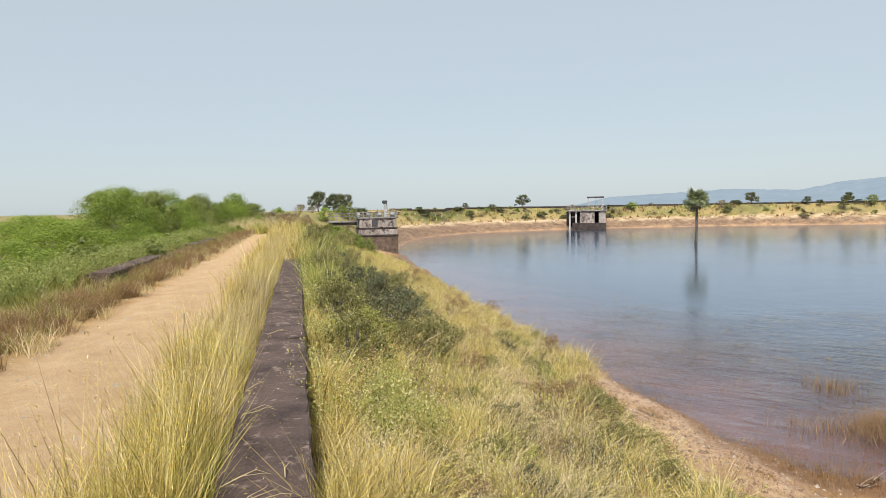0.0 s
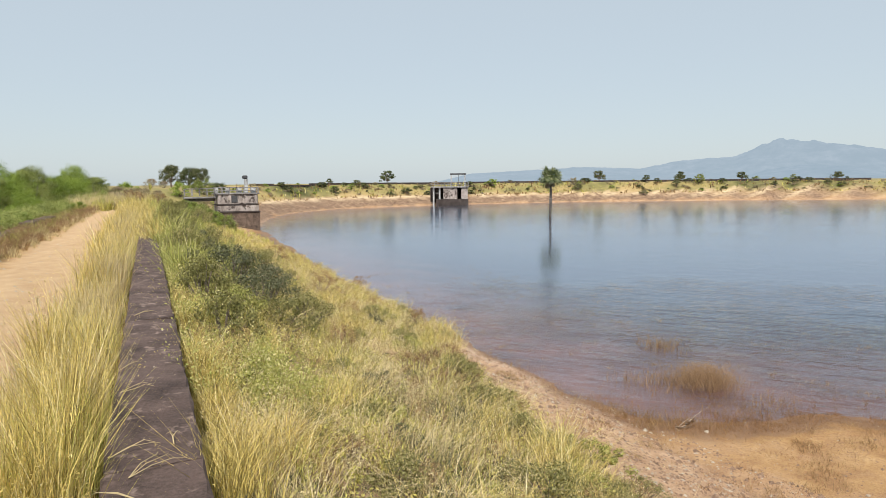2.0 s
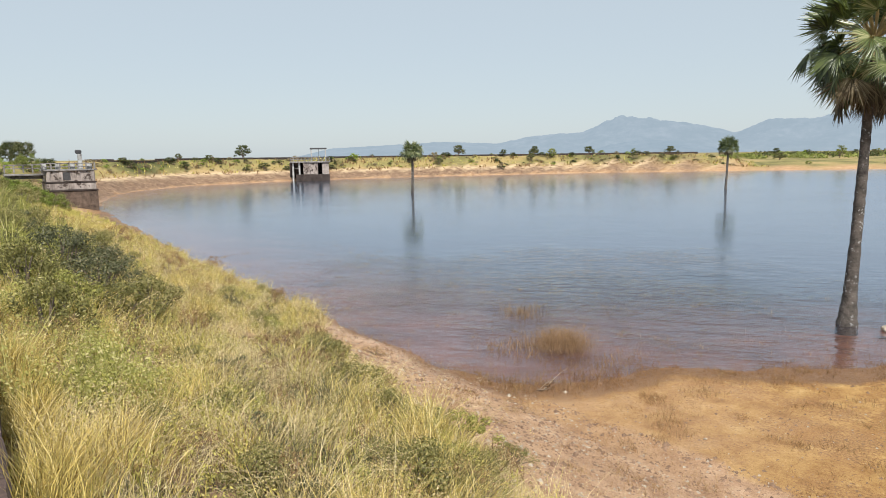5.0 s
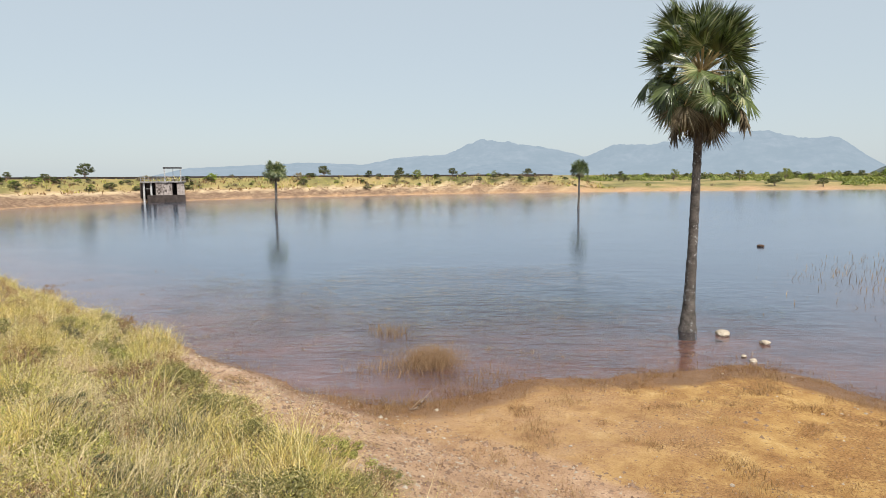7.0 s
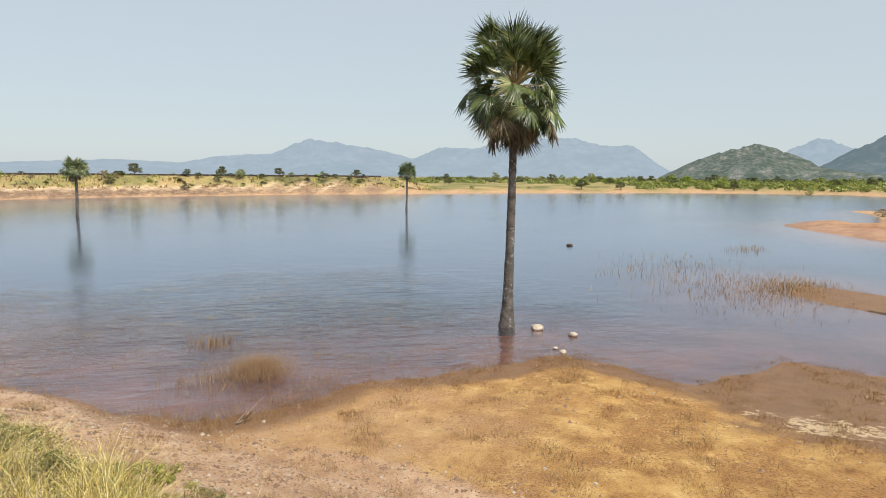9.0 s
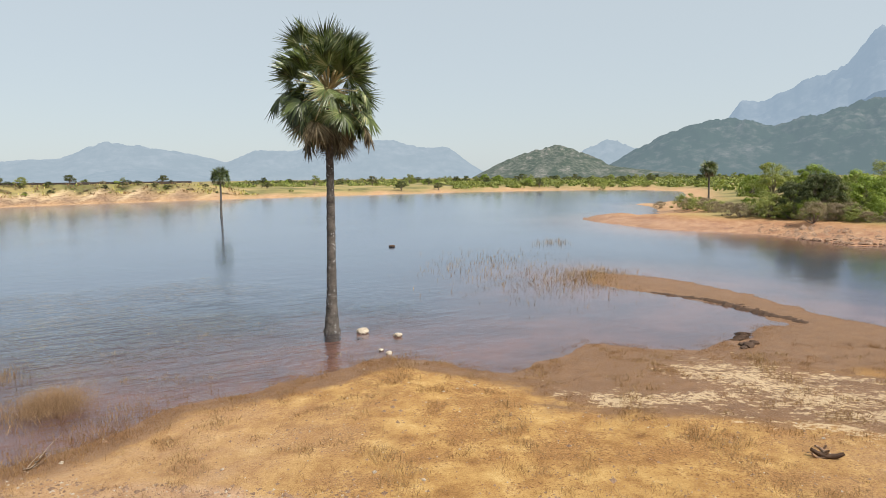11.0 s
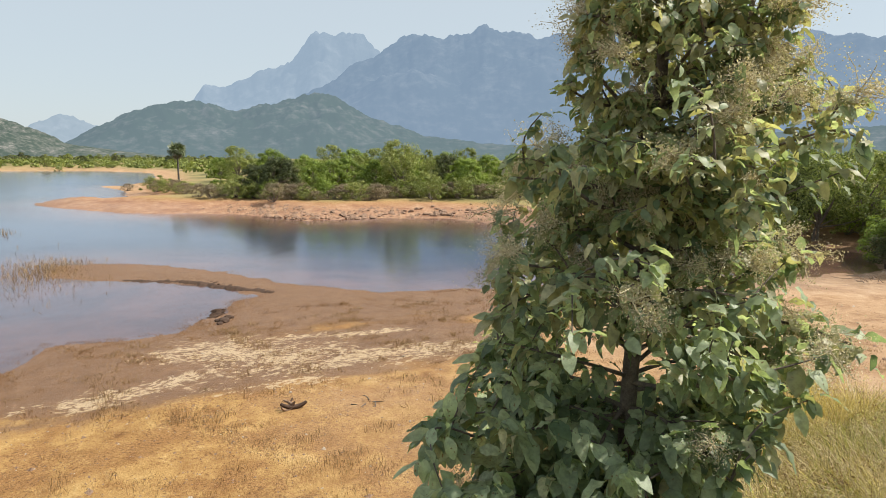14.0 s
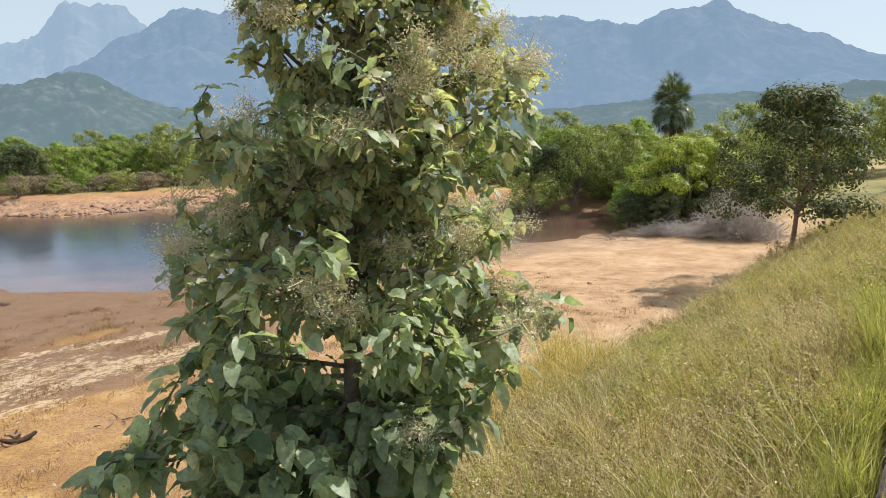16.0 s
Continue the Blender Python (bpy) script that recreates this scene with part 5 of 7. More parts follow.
def tree(name, label, at, height, radius, crown_base, n, leaf, mat, seed, trunk_r=0.1, stems=1, group="", clumps=26, bark=None):
    rng = np.random.RandomState(seed)
    ob = thing(name, label, "tree", group, at=at)
    p, nrm, cc = crown_points(n, rng, radius, height, crown_base, clumps)
    chunks = []
    for s in range(stems):
        lean = rng.normal(0, 0.05 * height, 2) if stems > 1 else rng.normal(0, 0.03 * height, 2)
        fork = np.array([lean[0], lean[1], crown_base + 0.15 * (height - crown_base)])
        pts, tb = limb((0.12 * s, 0.05 * s, -0.25), fork, trunk_r, trunk_r * 0.65, rng, 0.03, 7, 8)
        chunks.append(tb)
        for c in cc[s::stems][:9]:
            chunks.append(limb(fork - [0, 0, rng.uniform(0, 0.3)], c, trunk_r * 0.5, trunk_r * 0.12, rng, 0.06, 5, 5, 0.05)[1])
    part("trunk", mesh_from(name + "_trunk", *join(chunks), bark or M_BARK, True), ob)
    part("crown", mesh_from(name + "_crown", *leaf_quads(p, nrm, leaf, rng), mat), ob)
    return ob


FAR_KIND = {}


def plant(proto, x, y, turn, size=1.0, tall=1.0, label="", sink=0.08):
    if math.hypot(x, y) > 118:
        proto = FAR_KIND.get(proto.name, proto)
    c = copy_thing(proto, pose(*ground_at(x, y, sink), 0, 0, turn) @ Matrix.Diagonal((size, size, size * tall, 1)))
    if label:
        tagged(c, label)
    return c


teak((3.55, -4.05, ground_at(3.55, -4.05)[2]))
tree("roadside_tree", "small dark leafy tree with reddish forked trunk on the slope", ground_at(3.85, -22.2), 5.3, 2.5, 0.9, 17000, 0.056, M_DARKLEAF, 72, 0.09, 1, clumps=110, bark=M_RUBBLE)

# ---- bushes along the far bank of the inlet ----
rng = np.random.RandomState(7)
p_green = bush("scrub_bush", "dense green scrub bush on the lake bank", 1.8, 2.4, 4200, 0.06, M_GREEN, 61, ground_at(53.5, -34), "bank bushes", clumps=44)
p_dry = bush("dry_bush", "grey-brown half-dry thorn bush at the bank edge", 1.6, 1.9, 3800, 0.042, M_GREYBUSH, 63, ground_at(60, -20.5), "bank bushes", clumps=40)
p_yell = bush("feathery_bush", "yellow-green feathery bush on the bank", 1.6, 2.0, 4000, 0.05, M_BRIGHT, 64, ground_at(61, -26.0), "bank bushes", clumps=40)
p_tree = tree("bank_tree", "leafy green tree above the bank scrub", ground_at(66, -38), 4.7, 2.7, 0.35, 7500, 0.07, M_GREEN, 65, 0.11, 2, "bank trees", 58)
p_dark = tree("dark_tree", "dark round-crowned tree among the bank scrub", ground_at(63.5, -22.3), 4.4, 2.4, 0.6, 7000, 0.08, M_DARKLEAF, 66, 0.12, 2, "bank trees", 60)
p_lush = tree("lush_tree", "bright broad-leaved tree crowding the bank", ground_at(64, -30), 4.0, 2.4, 0.3, 6500, 0.085, M_BRIGHT, 67, 0.1, 2, "bank trees", 50)


FAR_KIND.update({
    p_green.name: bush("scrub_bush", "small green scrub bush on the far bund", 1.8, 2.4, 900, 0.13, M_GREEN, 161, ground_at(*polar(46.2, 178)), "bund bushes", clumps=30),
    p_dry.name: bush("dry_bush", "brown half-dry bush on the far bund", 1.6, 1.9, 800, 0.10, M_GREYBUSH, 163, ground_at(*polar(36.0, 166)), "bund bushes", clumps=30),
    p_yell.name: bush("feathery_bush", "yellow-green bush on the far bund", 1.6, 2.0, 800, 0.11, M_BRIGHT, 164, ground_at(*polar(29.0, 158)), "bund bushes", clumps=30),
    p_tree.name: tree("plain_tree", "leafy green tree on the far plain", ground_at(*polar(68, 265)), 4.7, 2.7, 0.35, 1500, 0.16, M_GREEN, 165, 0.11, 2, "plain trees", 44),
    p_dark.name: tree("dark_tree", "dark round-crowned tree on the far plain", ground_at(*polar(73, 270)), 4.4, 2.4, 0.6, 1500, 0.17, M_DARKLEAF, 166, 0.12, 2, "plain trees", 46),
    p_lush.name: tree("plain_tree", "bright leafy tree on the far plain", ground_at(*polar(84, 275)), 4.0, 2.4, 0.3, 1300, 0.18, M_BRIGHT, 167, 0.1, 2, "plain trees", 40),
})


def front(az):
    return float(np.interp(az, [99, 101, 103, 109.5, 115, 123.5, 130, 137, 145, 150, 156, 162], [95, 80, 69.5, 65, 63, 66, 64, 60, 55, 50, 46, 42]))


for az in np.arange(99.5, 131, 0.5):
    p = [p_dry, p_dry, p_yell, p_dry, p_green][rng.randint(5)]
    plant(p, *polar(az + rng.uniform(-0.3, 0.3), front(az) + rng.uniform(-1.2, 1.6)), rng.uniform(0, 360), rng.uniform(0.6, 1.05), rng.uniform(0.75, 1.05))
for az in np.arange(103.5, 165, 0.95):
    p = [p_green, p_yell, p_green, p_lush][rng.randint(4)]
    plant(p, *polar(az + rng.uniform(-0.4, 0.4), front(az) + rng.uniform(4.5, 8)), rng.uniform(0, 360), rng.uniform(0.75, 1.1) * (0.5 if az < 110 else 0.9))
for az in np.arange(105.5, 168, 1.7):
    p = [p_lush, p_tree, p_tree, p_green][rng.randint(4)]
    plant(p, *polar(az + rng.uniform(-0.5, 0.5), front(az) + rng.uniform(10, 20)), rng.uniform(0, 360), rng.uniform(0.8, 1.08) * (0.5 if az < 111 else 0.7 if az < 115 else 1.0))
for az in np.arange(104, 180, 2.0):
    p = [p_tree, p_lush, p_green][rng.randint(3)]
    plant(p, *polar(az + rng.uniform(-0.8, 0.8), front(az) + rng.uniform(26, 60)), rng.uniform(0, 360), rng.uniform(0.9, 1.3))
plant(p_dark, *polar(107.7, 68), 40, 0.85, 1.0)
plant(p_dark, *polar(109.6, 69), 200, 0.9, 0.95)
plant(p_tree, *polar(119.6, 69), 10, 1.15, 1.12, "tall leafy green tree standing above the bank scrub")
plant(p_dark, *polar(123.9, 74), 80, 0.8, 1.25)
# round the inlet's end
plant(p_tree, *polar(153.5, 46), 30, 1.0, 1.15)
plant(p_tree, *polar(156.5, 48), 130, 1.05, 1.1)
plant(p_dark, *polar(151, 47), 250, 0.95, 1.1)
plant(p_lush, *polar(159.5, 41), 220, 0.95, 1.0)
plant(p_lush, *polar(163.5, 43), 20, 1.0, 1.05)
plant(p_green, *polar(150.0, 44), 20, 1.2, 1.0)
bush("overhanging_bush", "wide yellow-green bush shading the inlet's muddy end", 3.4, 4.6, 16000, 0.07, M_LIME, 68, (11.3, -35.4, 0.1), "", 1.9, 44, 12)
# Dark-leaved trees below and behind the bush stand in for its shaded hollow.
for x, y, sz in ((10.1, -33.9, 0.42), (11.4, -33.5, 0.48), (12.7, -33.7, 0.5), (13.9, -34.3, 0.46)):
    plant(p_dark, x, y, x * 90, sz, 0.9)
plant(p_dark, 11.6, -38.6, 70, 0.8, 0.9)
plant(p_dark, 14.2, -38.2, 190, 0.8, 0.9)
plant(p_dark, 8.6, -38.4, 310, 0.75, 0.9)
# The dark ones here deepen that hollow's imitated shade.
for az, d, s, p in ((160.0, 37.5, 0.62, p_dark), (162.3, 37, 0.6, p_lush), (164.8, 37.5, 0.62, p_dark), (166.8, 38.5, 0.65, p_lush), (158.2, 39, 0.6, p_lush), (163.4, 40, 0.85, p_dark), (161.4, 41, 0.9, p_dark)):
    plant(p, *polar(az, d), az * 13, s, 0.95)
for az, d, s in ((166.5, 60, 1.2), (169.5, 64, 1.1), (172, 55, 1.15), (174.5, 58, 1.2), (177, 62, 1.2), (168, 48, 0.9), (171, 44, 0.8)):
    plant(p_tree, *polar(az, d), az * 7, s, 1.1)

# ---- scattered trees of the far plain ----
for i in range(120):
    az = rng.uniform(62, 104)
    d = rng.uniform(255, 620)
    x, y = polar(az, d)
    if shore_distance(np.array([x]), np.array([y]))[0] < -6:
        plant([p_tree, p_dark, p_green, p_lush][rng.randint(4)], x, y, rng.uniform(0, 360), rng.uniform(0.7, 1.25), rng.uniform(0.7, 1.0))
for i in range(70):
    az, d = rng.uniform(80, 103), rng.uniform(245, 420)
    x, y = polar(az, d)
    if shore_distance(np.array([x]), np.array([y]))[0] < -3:
        plant([p_tree, p_dark, p_green][rng.randint(3)], x, y, rng.uniform(0, 360), rng.uniform(0.6, 1.0), rng.uniform(0.7, 1.0))
for az, d, s, p in ((75.5, 222, 1.1, p_dark), (78.8, 226, 0.9, p_dark), (71, 214, 0.6, p_dry), (66, 205, 0.6, p_green), (93, 240, 0.9, p_green)):
    plant(p, *polar(az, d), az * 3, s, 0.7)
plant(p_dry, *polar(97.6, 103), 5, 0.9, 0.7, "lone grey dry bush on the tip of the bank")

for az in np.arange(146, 169, 1.2):
    plant([p_green, p_dry, p_yell, p_green][rng.randint(4)], *polar(az + rng.uniform(-0.3, 0.3), front(az) + rng.uniform(0.5, 4)), rng.uniform(0, 360), rng.uniform(0.7, 1.15), rng.uniform(0.9, 1.2))


def scrub_belt(n, az0, az1, d0, d1, size, mat, seed, label):
    """Far scrub too thick to count: leafy mounds over the plain."""
    r = np.random.RandomState(seed)
    az, d = r.uniform(az0, az1, n), r.uniform(d0, d1, n)
    x, y = d * np.sin(np.radians(az)), d * np.cos(np.radians(az))
    z, sd = land(x, y)
    ok = sd < -9
    x, y, z = x[ok], y[ok], z[ok]
    s = size * r.uniform(0.5, 1.3, len(x))
    k = np.repeat(np.arange(len(x)), 60)
    v = r.normal(size=(len(k), 3))
    v /= np.linalg.norm(v, axis=1)[:, None]
    v[:, 2] = np.abs(v[:, 2]) * 0.75
    p = np.stack([x, y, z], 1)[k] + v * (s[k] * r.uniform(0.5, 1.0, len(k)))[:, None]
    return tagged(new("scrub", mesh_from("scrub", *leaf_quads(p, v + r.normal(0, 0.4, v.shape), 0.22 * size, r), mat)), label, "scrub", kind="stuff")


scrub_belt(420, 60, 106, 250, 700, 2.4, M_GREEN, 301, "green scrub covering the far plain below the hills")
scrub_belt(650, 80, 106, 214, 330, 2.0, M_GREEN, 304, "green scrub thick along the far shore")
scrub_belt(260, 62, 106, 300, 800, 3.0, M_DARKLEAF, 302, "dark scrub woods below the hills")
scrub_belt(260, 100, 182, 110, 320, 2.8, M_GREEN, 303, "green scrub woods behind the lake bank")

# ---- far bund: wall, trees and scrub ----
def bund_line(az):
    """Distance of the bund's crest in a compass direction."""
    return float(np.interp(az, [10, 15, 25, 35, 42, 49, 58], [130, 143, 157, 169, 176, 184, 196]))


bund_wall = thing("wall_bund", "long low dark stone parapet along the far bund", "parapet wall", kind="structure")
azs = np.arange(8.5, 58.1, 1.5)
for a0, a1 in zip(azs[:-1], azs[1:]):
    p0, p1 = np.array(polar(a0, bund_line(a0))), np.array(polar(a1, bund_line(a1)))
    mid = (p0 + p1) / 2
    zg = max(ground_at(*mid)[2], 4.1)
    ln = float(np.linalg.norm(p1 - p0))
    part("wall_length", box_mesh("bund_length", (ln - 0.04, 0.6, 0.7), M_BUNDWALL, (mid[0], mid[1], zg - 0.3), 0.03, turn=math.degrees(math.atan2(p1[1] - p0[1], p1[0] - p0[0]))), bund_wall)
for az, d, s, tall, p in ((19.7, 152, 0.62, 1.0, p_dark), (38.1, 174.5, 0.68, 0.85, p_dark), (44.7, 181, 0.5, 1.0, p_dark), (49.3, 186, 0.6, 0.75, p_dark), (50.3, 187, 0.6, 0.7, p_green),
                          (55.9, 195, 0.6, 0.7, p_dark), (14.7, 144, 0.35, 1.0, p_dark), (53, 191, 0.4, 0.9, p_tree), (30.5, 166, 0.3, 0.7, p_dark), (27, 162, 0.25, 0.7, p_green), (33.6, 170, 0.25, 0.7, p_dark), (41, 178, 0.25, 0.7, p_tree), (47, 184, 0.25, 0.6, p_dark), (12, 141, 0.4, 0.6, p_green), (10.5, 137, 0.5, 0.6, p_green), (61, 222, 0.6, 0.8, p_tree), (64, 228, 0.7, 0.7, p_dark),
                          (3.3, 104, 0.75, 1.0, p_dark), (4.1, 103, 0.8, 1.05, p_dark), (5.6, 106, 0.62, 0.95, p_dark), (6.9, 107, 0.6, 0.85, p_tree), (3.9, 102, 0.7, 0.9, p_green), (5.0, 101, 0.7, 0.9, p_green), (6.2, 103, 0.6, 0.9, p_green)):
    plant(p, *polar(az, d), az * 31, s * (1.25 if s >= 0.5 and d > 140 else 1.0), tall)
for i in range(300):
    az = rng.uniform(8, 66)
    d = bund_line(min(az, 58)) - rng.uniform(0.8, 8.0)
    x, y = polar(az, d)
    if shore_distance(np.array([x]), np.array([y]))[0] < -4.5:
        plant([p_dry, p_yell, p_dry, p_dry, p_dark][rng.randint(5)], x, y, rng.uniform(0, 360), rng.uniform(0.25, 0.6) * (0.5 if i % 5 == 4 else 1.0), rng.uniform(0.45, 0.8))
plant(p_dark, *polar(41.8, 165), 15, 0.5, 0.5)

# ---- land side of the dam ----
p_thorn = bush("thorn_bush", "feathery bright green thorn bush below the dam", 3.6, 5.2, 22000, 0.052, M_BRIGHT, 62, ground_at(-12.2, 50), "land side bushes", clumps=120, stems=6)
p_thorn_dark = bush("thorn_bush", "darker green thorn bush below the dam", 3.0, 5.2, 18000, 0.052, M_GREEN, 162, ground_at(-14.5, 56), "land side bushes", clumps=60, stems=9)
for x, y, s, tall in ((-13.5, 43, 1.0, 1.0), (-10.4, 53, 0.75, 1.1), (-9.6, 58, 0.7, 1.1), (-9.2, 65, 0.7, 1.15), (-8.6, 76, 0.7, 1.1), (-7.7, 88, 0.7, 1.1), (-10.2, 46, 0.6, 1.0), (-10.9, 60, 1.0, 1.0), (-9.4, 70, 0.85, 0.95), (-8.3, 82, 0.75, 0.9), (-7.6, 95, 0.7, 0.9), (-14, 36, 0.9, 0.9), (-17, 48, 1.0, 1.1), (-18, 34, 0.9, 0.95),
                      (-16, 28, 0.8, 0.85), (-12.5, 31, 0.7, 0.75), (-20, 58, 1.1, 1.0), (-11.0, 25, 0.55, 0.7), (-10.2, 38, 0.6, 0.7), (-9.3, 31, 0.45, 0.7), (-9.0, 46, 0.5, 0.8), (-8.2, 57, 0.5, 0.8), (-8.6, 23, 0.4, 0.7), (-5.6, 104, 0.5, 0.8), (-3.0, 114, 0.3, 0.7), (-9.5, 108, 0.9, 1.0), (0.6, 122, 0.2, 0.7), (-14, 96, 1.0, 1.0), (-16, 75, 1.0, 1.05), (-22, 90, 1.2, 1.1), (-7.6, 36, 0.3, 0.7), (-7.8, 41, 0.35, 0.7), (4.5, 128, 0.3, 0.7), (9, 132, 0.35, 0.8)):
    plant(p_thorn if int(x * 10 + y) % 3 else p_thorn_dark, x, y, (x * 77) % 360, s, tall * (0.85 + 0.3 * ((x * 13 + y * 7) % 1)) * (0.62 if x < -0.26 * y else 1.12 if s > 0.65 else 0.95))
for x, y, s, tall, p in ((-5.2, 88, 0.62, 1.0, p_thorn_dark), (-7.0, 78, 0.6, 1.0, p_thorn), (-3.6, 99, 0.42, 0.9, p_thorn_dark), (-2.2, 93, 1.2, 1.1, p_yell), (-0.9, 97, 0.9, 1.0, p_dry), (0.6, 99, 0.8, 0.9, p_dry),
                         (-3.2, 88, 1.1, 1.0, p_dry), (-1.6, 86, 1.0, 1.0, p_dry), (-4.4, 76, 0.9, 0.9, p_yell), (-2.6, 78, 0.8, 0.9, p_dry), (-0.4, 82, 1.0, 1.0, p_dry), (1.2, 88, 0.7, 0.8, p_dry), (2.2, 95, 0.6, 0.9, p_dry),
                         (-3.8, 66, 0.6, 0.8, p_yell), (-2.6, 62, 0.45, 0.8, p_dry), (-5.4, 70, 0.7, 0.8, p_yell), (-5.0, 60, 0.5, 0.9, p_yell), (-12, 112, 0.8, 1.0, p_thorn), (-8, 120, 0.8, 1.0, p_thorn_dark), (3.4, 101, 0.78, 1.05, p_dark),
                         (4.5, 60, 0.8, 0.9, p_green), (5.6, 63, 0.8, 0.9, p_yell), (6.7, 65, 0.75, 0.9, p_green), (3.4, 56, 0.7, 0.9, p_green), (2.4, 51, 0.6, 0.9, p_yell), (7.6, 66.5, 0.6, 0.9, p_dry), (3.0, 66, 0.9, 0.9, p_yell), (4.6, 70, 0.9, 0.9, p_green),
                         (5.2, 84, 0.9, 0.9, p_yell), (6.8, 88, 0.9, 0.9, p_dry), (8.4, 90, 0.8, 0.9, p_yell), (4.0, 90, 1.0, 1.0, p_yell), (9.6, 96, 0.9, 0.9, p_dry), (11.5, 100, 0.9, 0.8, p_green), (7.4, 98, 1.0, 1.0, p_green), (13.4, 106, 0.8, 0.8, p_yell),
                         (-6.2, 50, 0.5, 0.9, p_green), (-6.0, 40, 0.45, 0.9, p_yell), (-6.6, 33, 0.4, 0.9, p_green), (-6.4, 27, 0.4, 0.8, p_yell), (-7.4, 45, 0.6, 1.0, p_yell), (-7.6, 29, 0.5, 0.9, p_yell)):
    plant(p, x, y, (x * 91 + y * 37) % 360, s, tall)
p_weed = bush("green_weed", "leafy green roadside weed with pale stalks", 0.8, 1.0, 1500, 0.04, M_GREEN, 69, ground_at(-5.6, 29), "track weeds", 0.05, 16, 10, "weed", M_STRAW)
for i in range(26):
    y = rng.uniform(24, 75)
    plant(p_weed, rng.uniform(-7.3, -5.75), y, rng.uniform(0, 360), rng.uniform(0.6, 1.2), rng.uniform(0.7, 1.2))
for i in range(9):
    plant(p_weed, rng.uniform(-6.9, -5.7), rng.uniform(14, 24), rng.uniform(0, 360), rng.uniform(0.35, 0.6), rng.uniform(0.7, 1.2))

# ---- shrubs on the slope ----
p_slope = bush("slope_shrub", "dark green twiggy shrub on the embankment slope", 0.9, 0.95, 6000, 0.019, M_SHRUBDARK, 81, ground_at(2.3, 18.2), "slope shrubs", 0.05, 40, 22)
p_brownb = bush("brown_shrub", "brown dry twiggy shrub on the embankment slope", 0.55, 0.6, 3200, 0.012, M_BROWN, 82, ground_at(3.6, 8.9), "slope shrubs", 0.03, 34, 26, "shrub", M_TWIG)
p_olive = bush("olive_shrub", "olive green leafy shrub on the embankment slope", 0.6, 0.62, 4200, 0.015, M_SHRUB, 83, ground_at(5.0, 10.3), "slope shrubs", 0.03, 34, 18)
p_lime = bush("lime_shrub", "bright green low shrub on the embankment slope", 0.5, 0.45, 3200, 0.015, M_WEED, 84, ground_at(4.7, 6.0), "slope shrubs", 0.03, 26, 12)
for p, x, y, s, tall in ((p_slope, 1.6, 20.0, 0.9, 1.1), (p_slope, 2.0, 12.9, 1.15, 0.95), (p_slope, 1.7, 15.0, 1.15, 1.15), (p_slope, 2.7, 16.6, 0.9, 1.1), (p_olive, 1.1, 13.2, 1.2, 1.2), (p_lime, 1.2, 10.8, 1.3, 1.3), (p_slope, 3.2, 19.5, 0.8, 1.0), (p_olive, 1.2, 22, 1.4, 1.2), (p_olive, 2.2, 25, 1.6, 1.2), (p_olive, 1.0, 27, 1.5, 1.2),
                         (p_olive, 2.6, 12.0, 1.25, 1.1), (p_olive, 1.9, 10.9, 1.1, 1.1), (p_brownb, 2.9, 10.6, 0.9, 1.1), (p_olive, 0.9, 9.3, 1.0, 1.3), (p_olive, 0.85, 11.9, 1.2, 1.4), (p_slope, 0.95, 16.4, 0.7, 1.2), (p_olive, 0.9, 19.6, 1.3, 1.4), (p_slope, 1.3, 23.2, 0.9, 1.3), (p_olive, 0.8, 30.0, 1.6, 1.4), (p_brownb, 5.3, 11.4, 1.1, 1.0), (p_brownb, 4.7, 16.2, 1.0, 0.9), (p_olive, 5.5, 16.7, 1.0, 0.8), (p_olive, 5.2, 10.6, 0.8, 1.0),
                         (p_brownb, 3.4, 8.4, 0.6, 1.0), (p_slope, 2.2, 5.8, 0.3, 1.4), (p_olive, 2.4, 6.3, 0.6, 0.8), (p_lime, 4.3, 6.2, 0.8, 0.9), (p_olive, 3.8, 7.3, 0.6, 0.9), (p_brownb, 3.9, 7.6, 0.6, 0.8),
                         (p_lime, 4.2, 5.5, 0.9, 0.8), (p_olive, 5.1, 5.6, 0.6, 0.8), (p_olive, 1.1, 15, 0.9, 1.0), (p_lime, 0.9, 18, 1.3, 1.2), (p_lime, 1.0, 21, 1.6, 1.3), (p_lime, 1.4, 24, 1.5, 1.2), (p_olive, 3.6, 24, 1.3, 1.0),
                         (p_brownb, 5.2, 21, 1.2, 1.0), (p_olive, 4.6, 28, 1.3, 1.0), (p_brownb, 6.2, 25, 1.2, 1.0), (p_olive, 1.6, 33, 1.8, 1.2), (p_lime, 2.4, 38, 2.0, 1.2), (p_olive, 1.3, 45, 2.0, 1.2), (p_brownb, 6.0, 34, 1.6, 1.0),
                         (p_olive, 3.4, 50, 2.0, 1.2), (p_brownb, 1.0, 58, 2.2, 1.3), (p_brownb, -0.6, 62, 2.2, 1.2), (p_brownb, -1.4, 68, 2.4, 1.2), (p_olive, 3.0, 62, 2.2, 1.2), (p_brownb, 7.4, 12.6, 0.7, 0.6), (p_brownb, 7.2, 16, 0.7, 0.7),
                         (p_brownb, 4.4, -13.0, 0.9, 1.0), (p_brownb, 4.0, -15.5, 0.8, 1.0), (p_olive, 2.2, -10, 0.8, 0.9), (p_olive, 3.4, -17.5, 0.9, 0.9), (p_brownb, 3.7, -20.0, 1.1, 1.3), (p_brownb, 3.0, -20.5, 1.0, 1.3), (p_slope, 0.9, -6.2, 0.5, 0.8)):
    plant(p, x, y, (x * 131 + y * 17) % 360, s, tall, sink=0.04)
rng = np.random.RandomState(29)
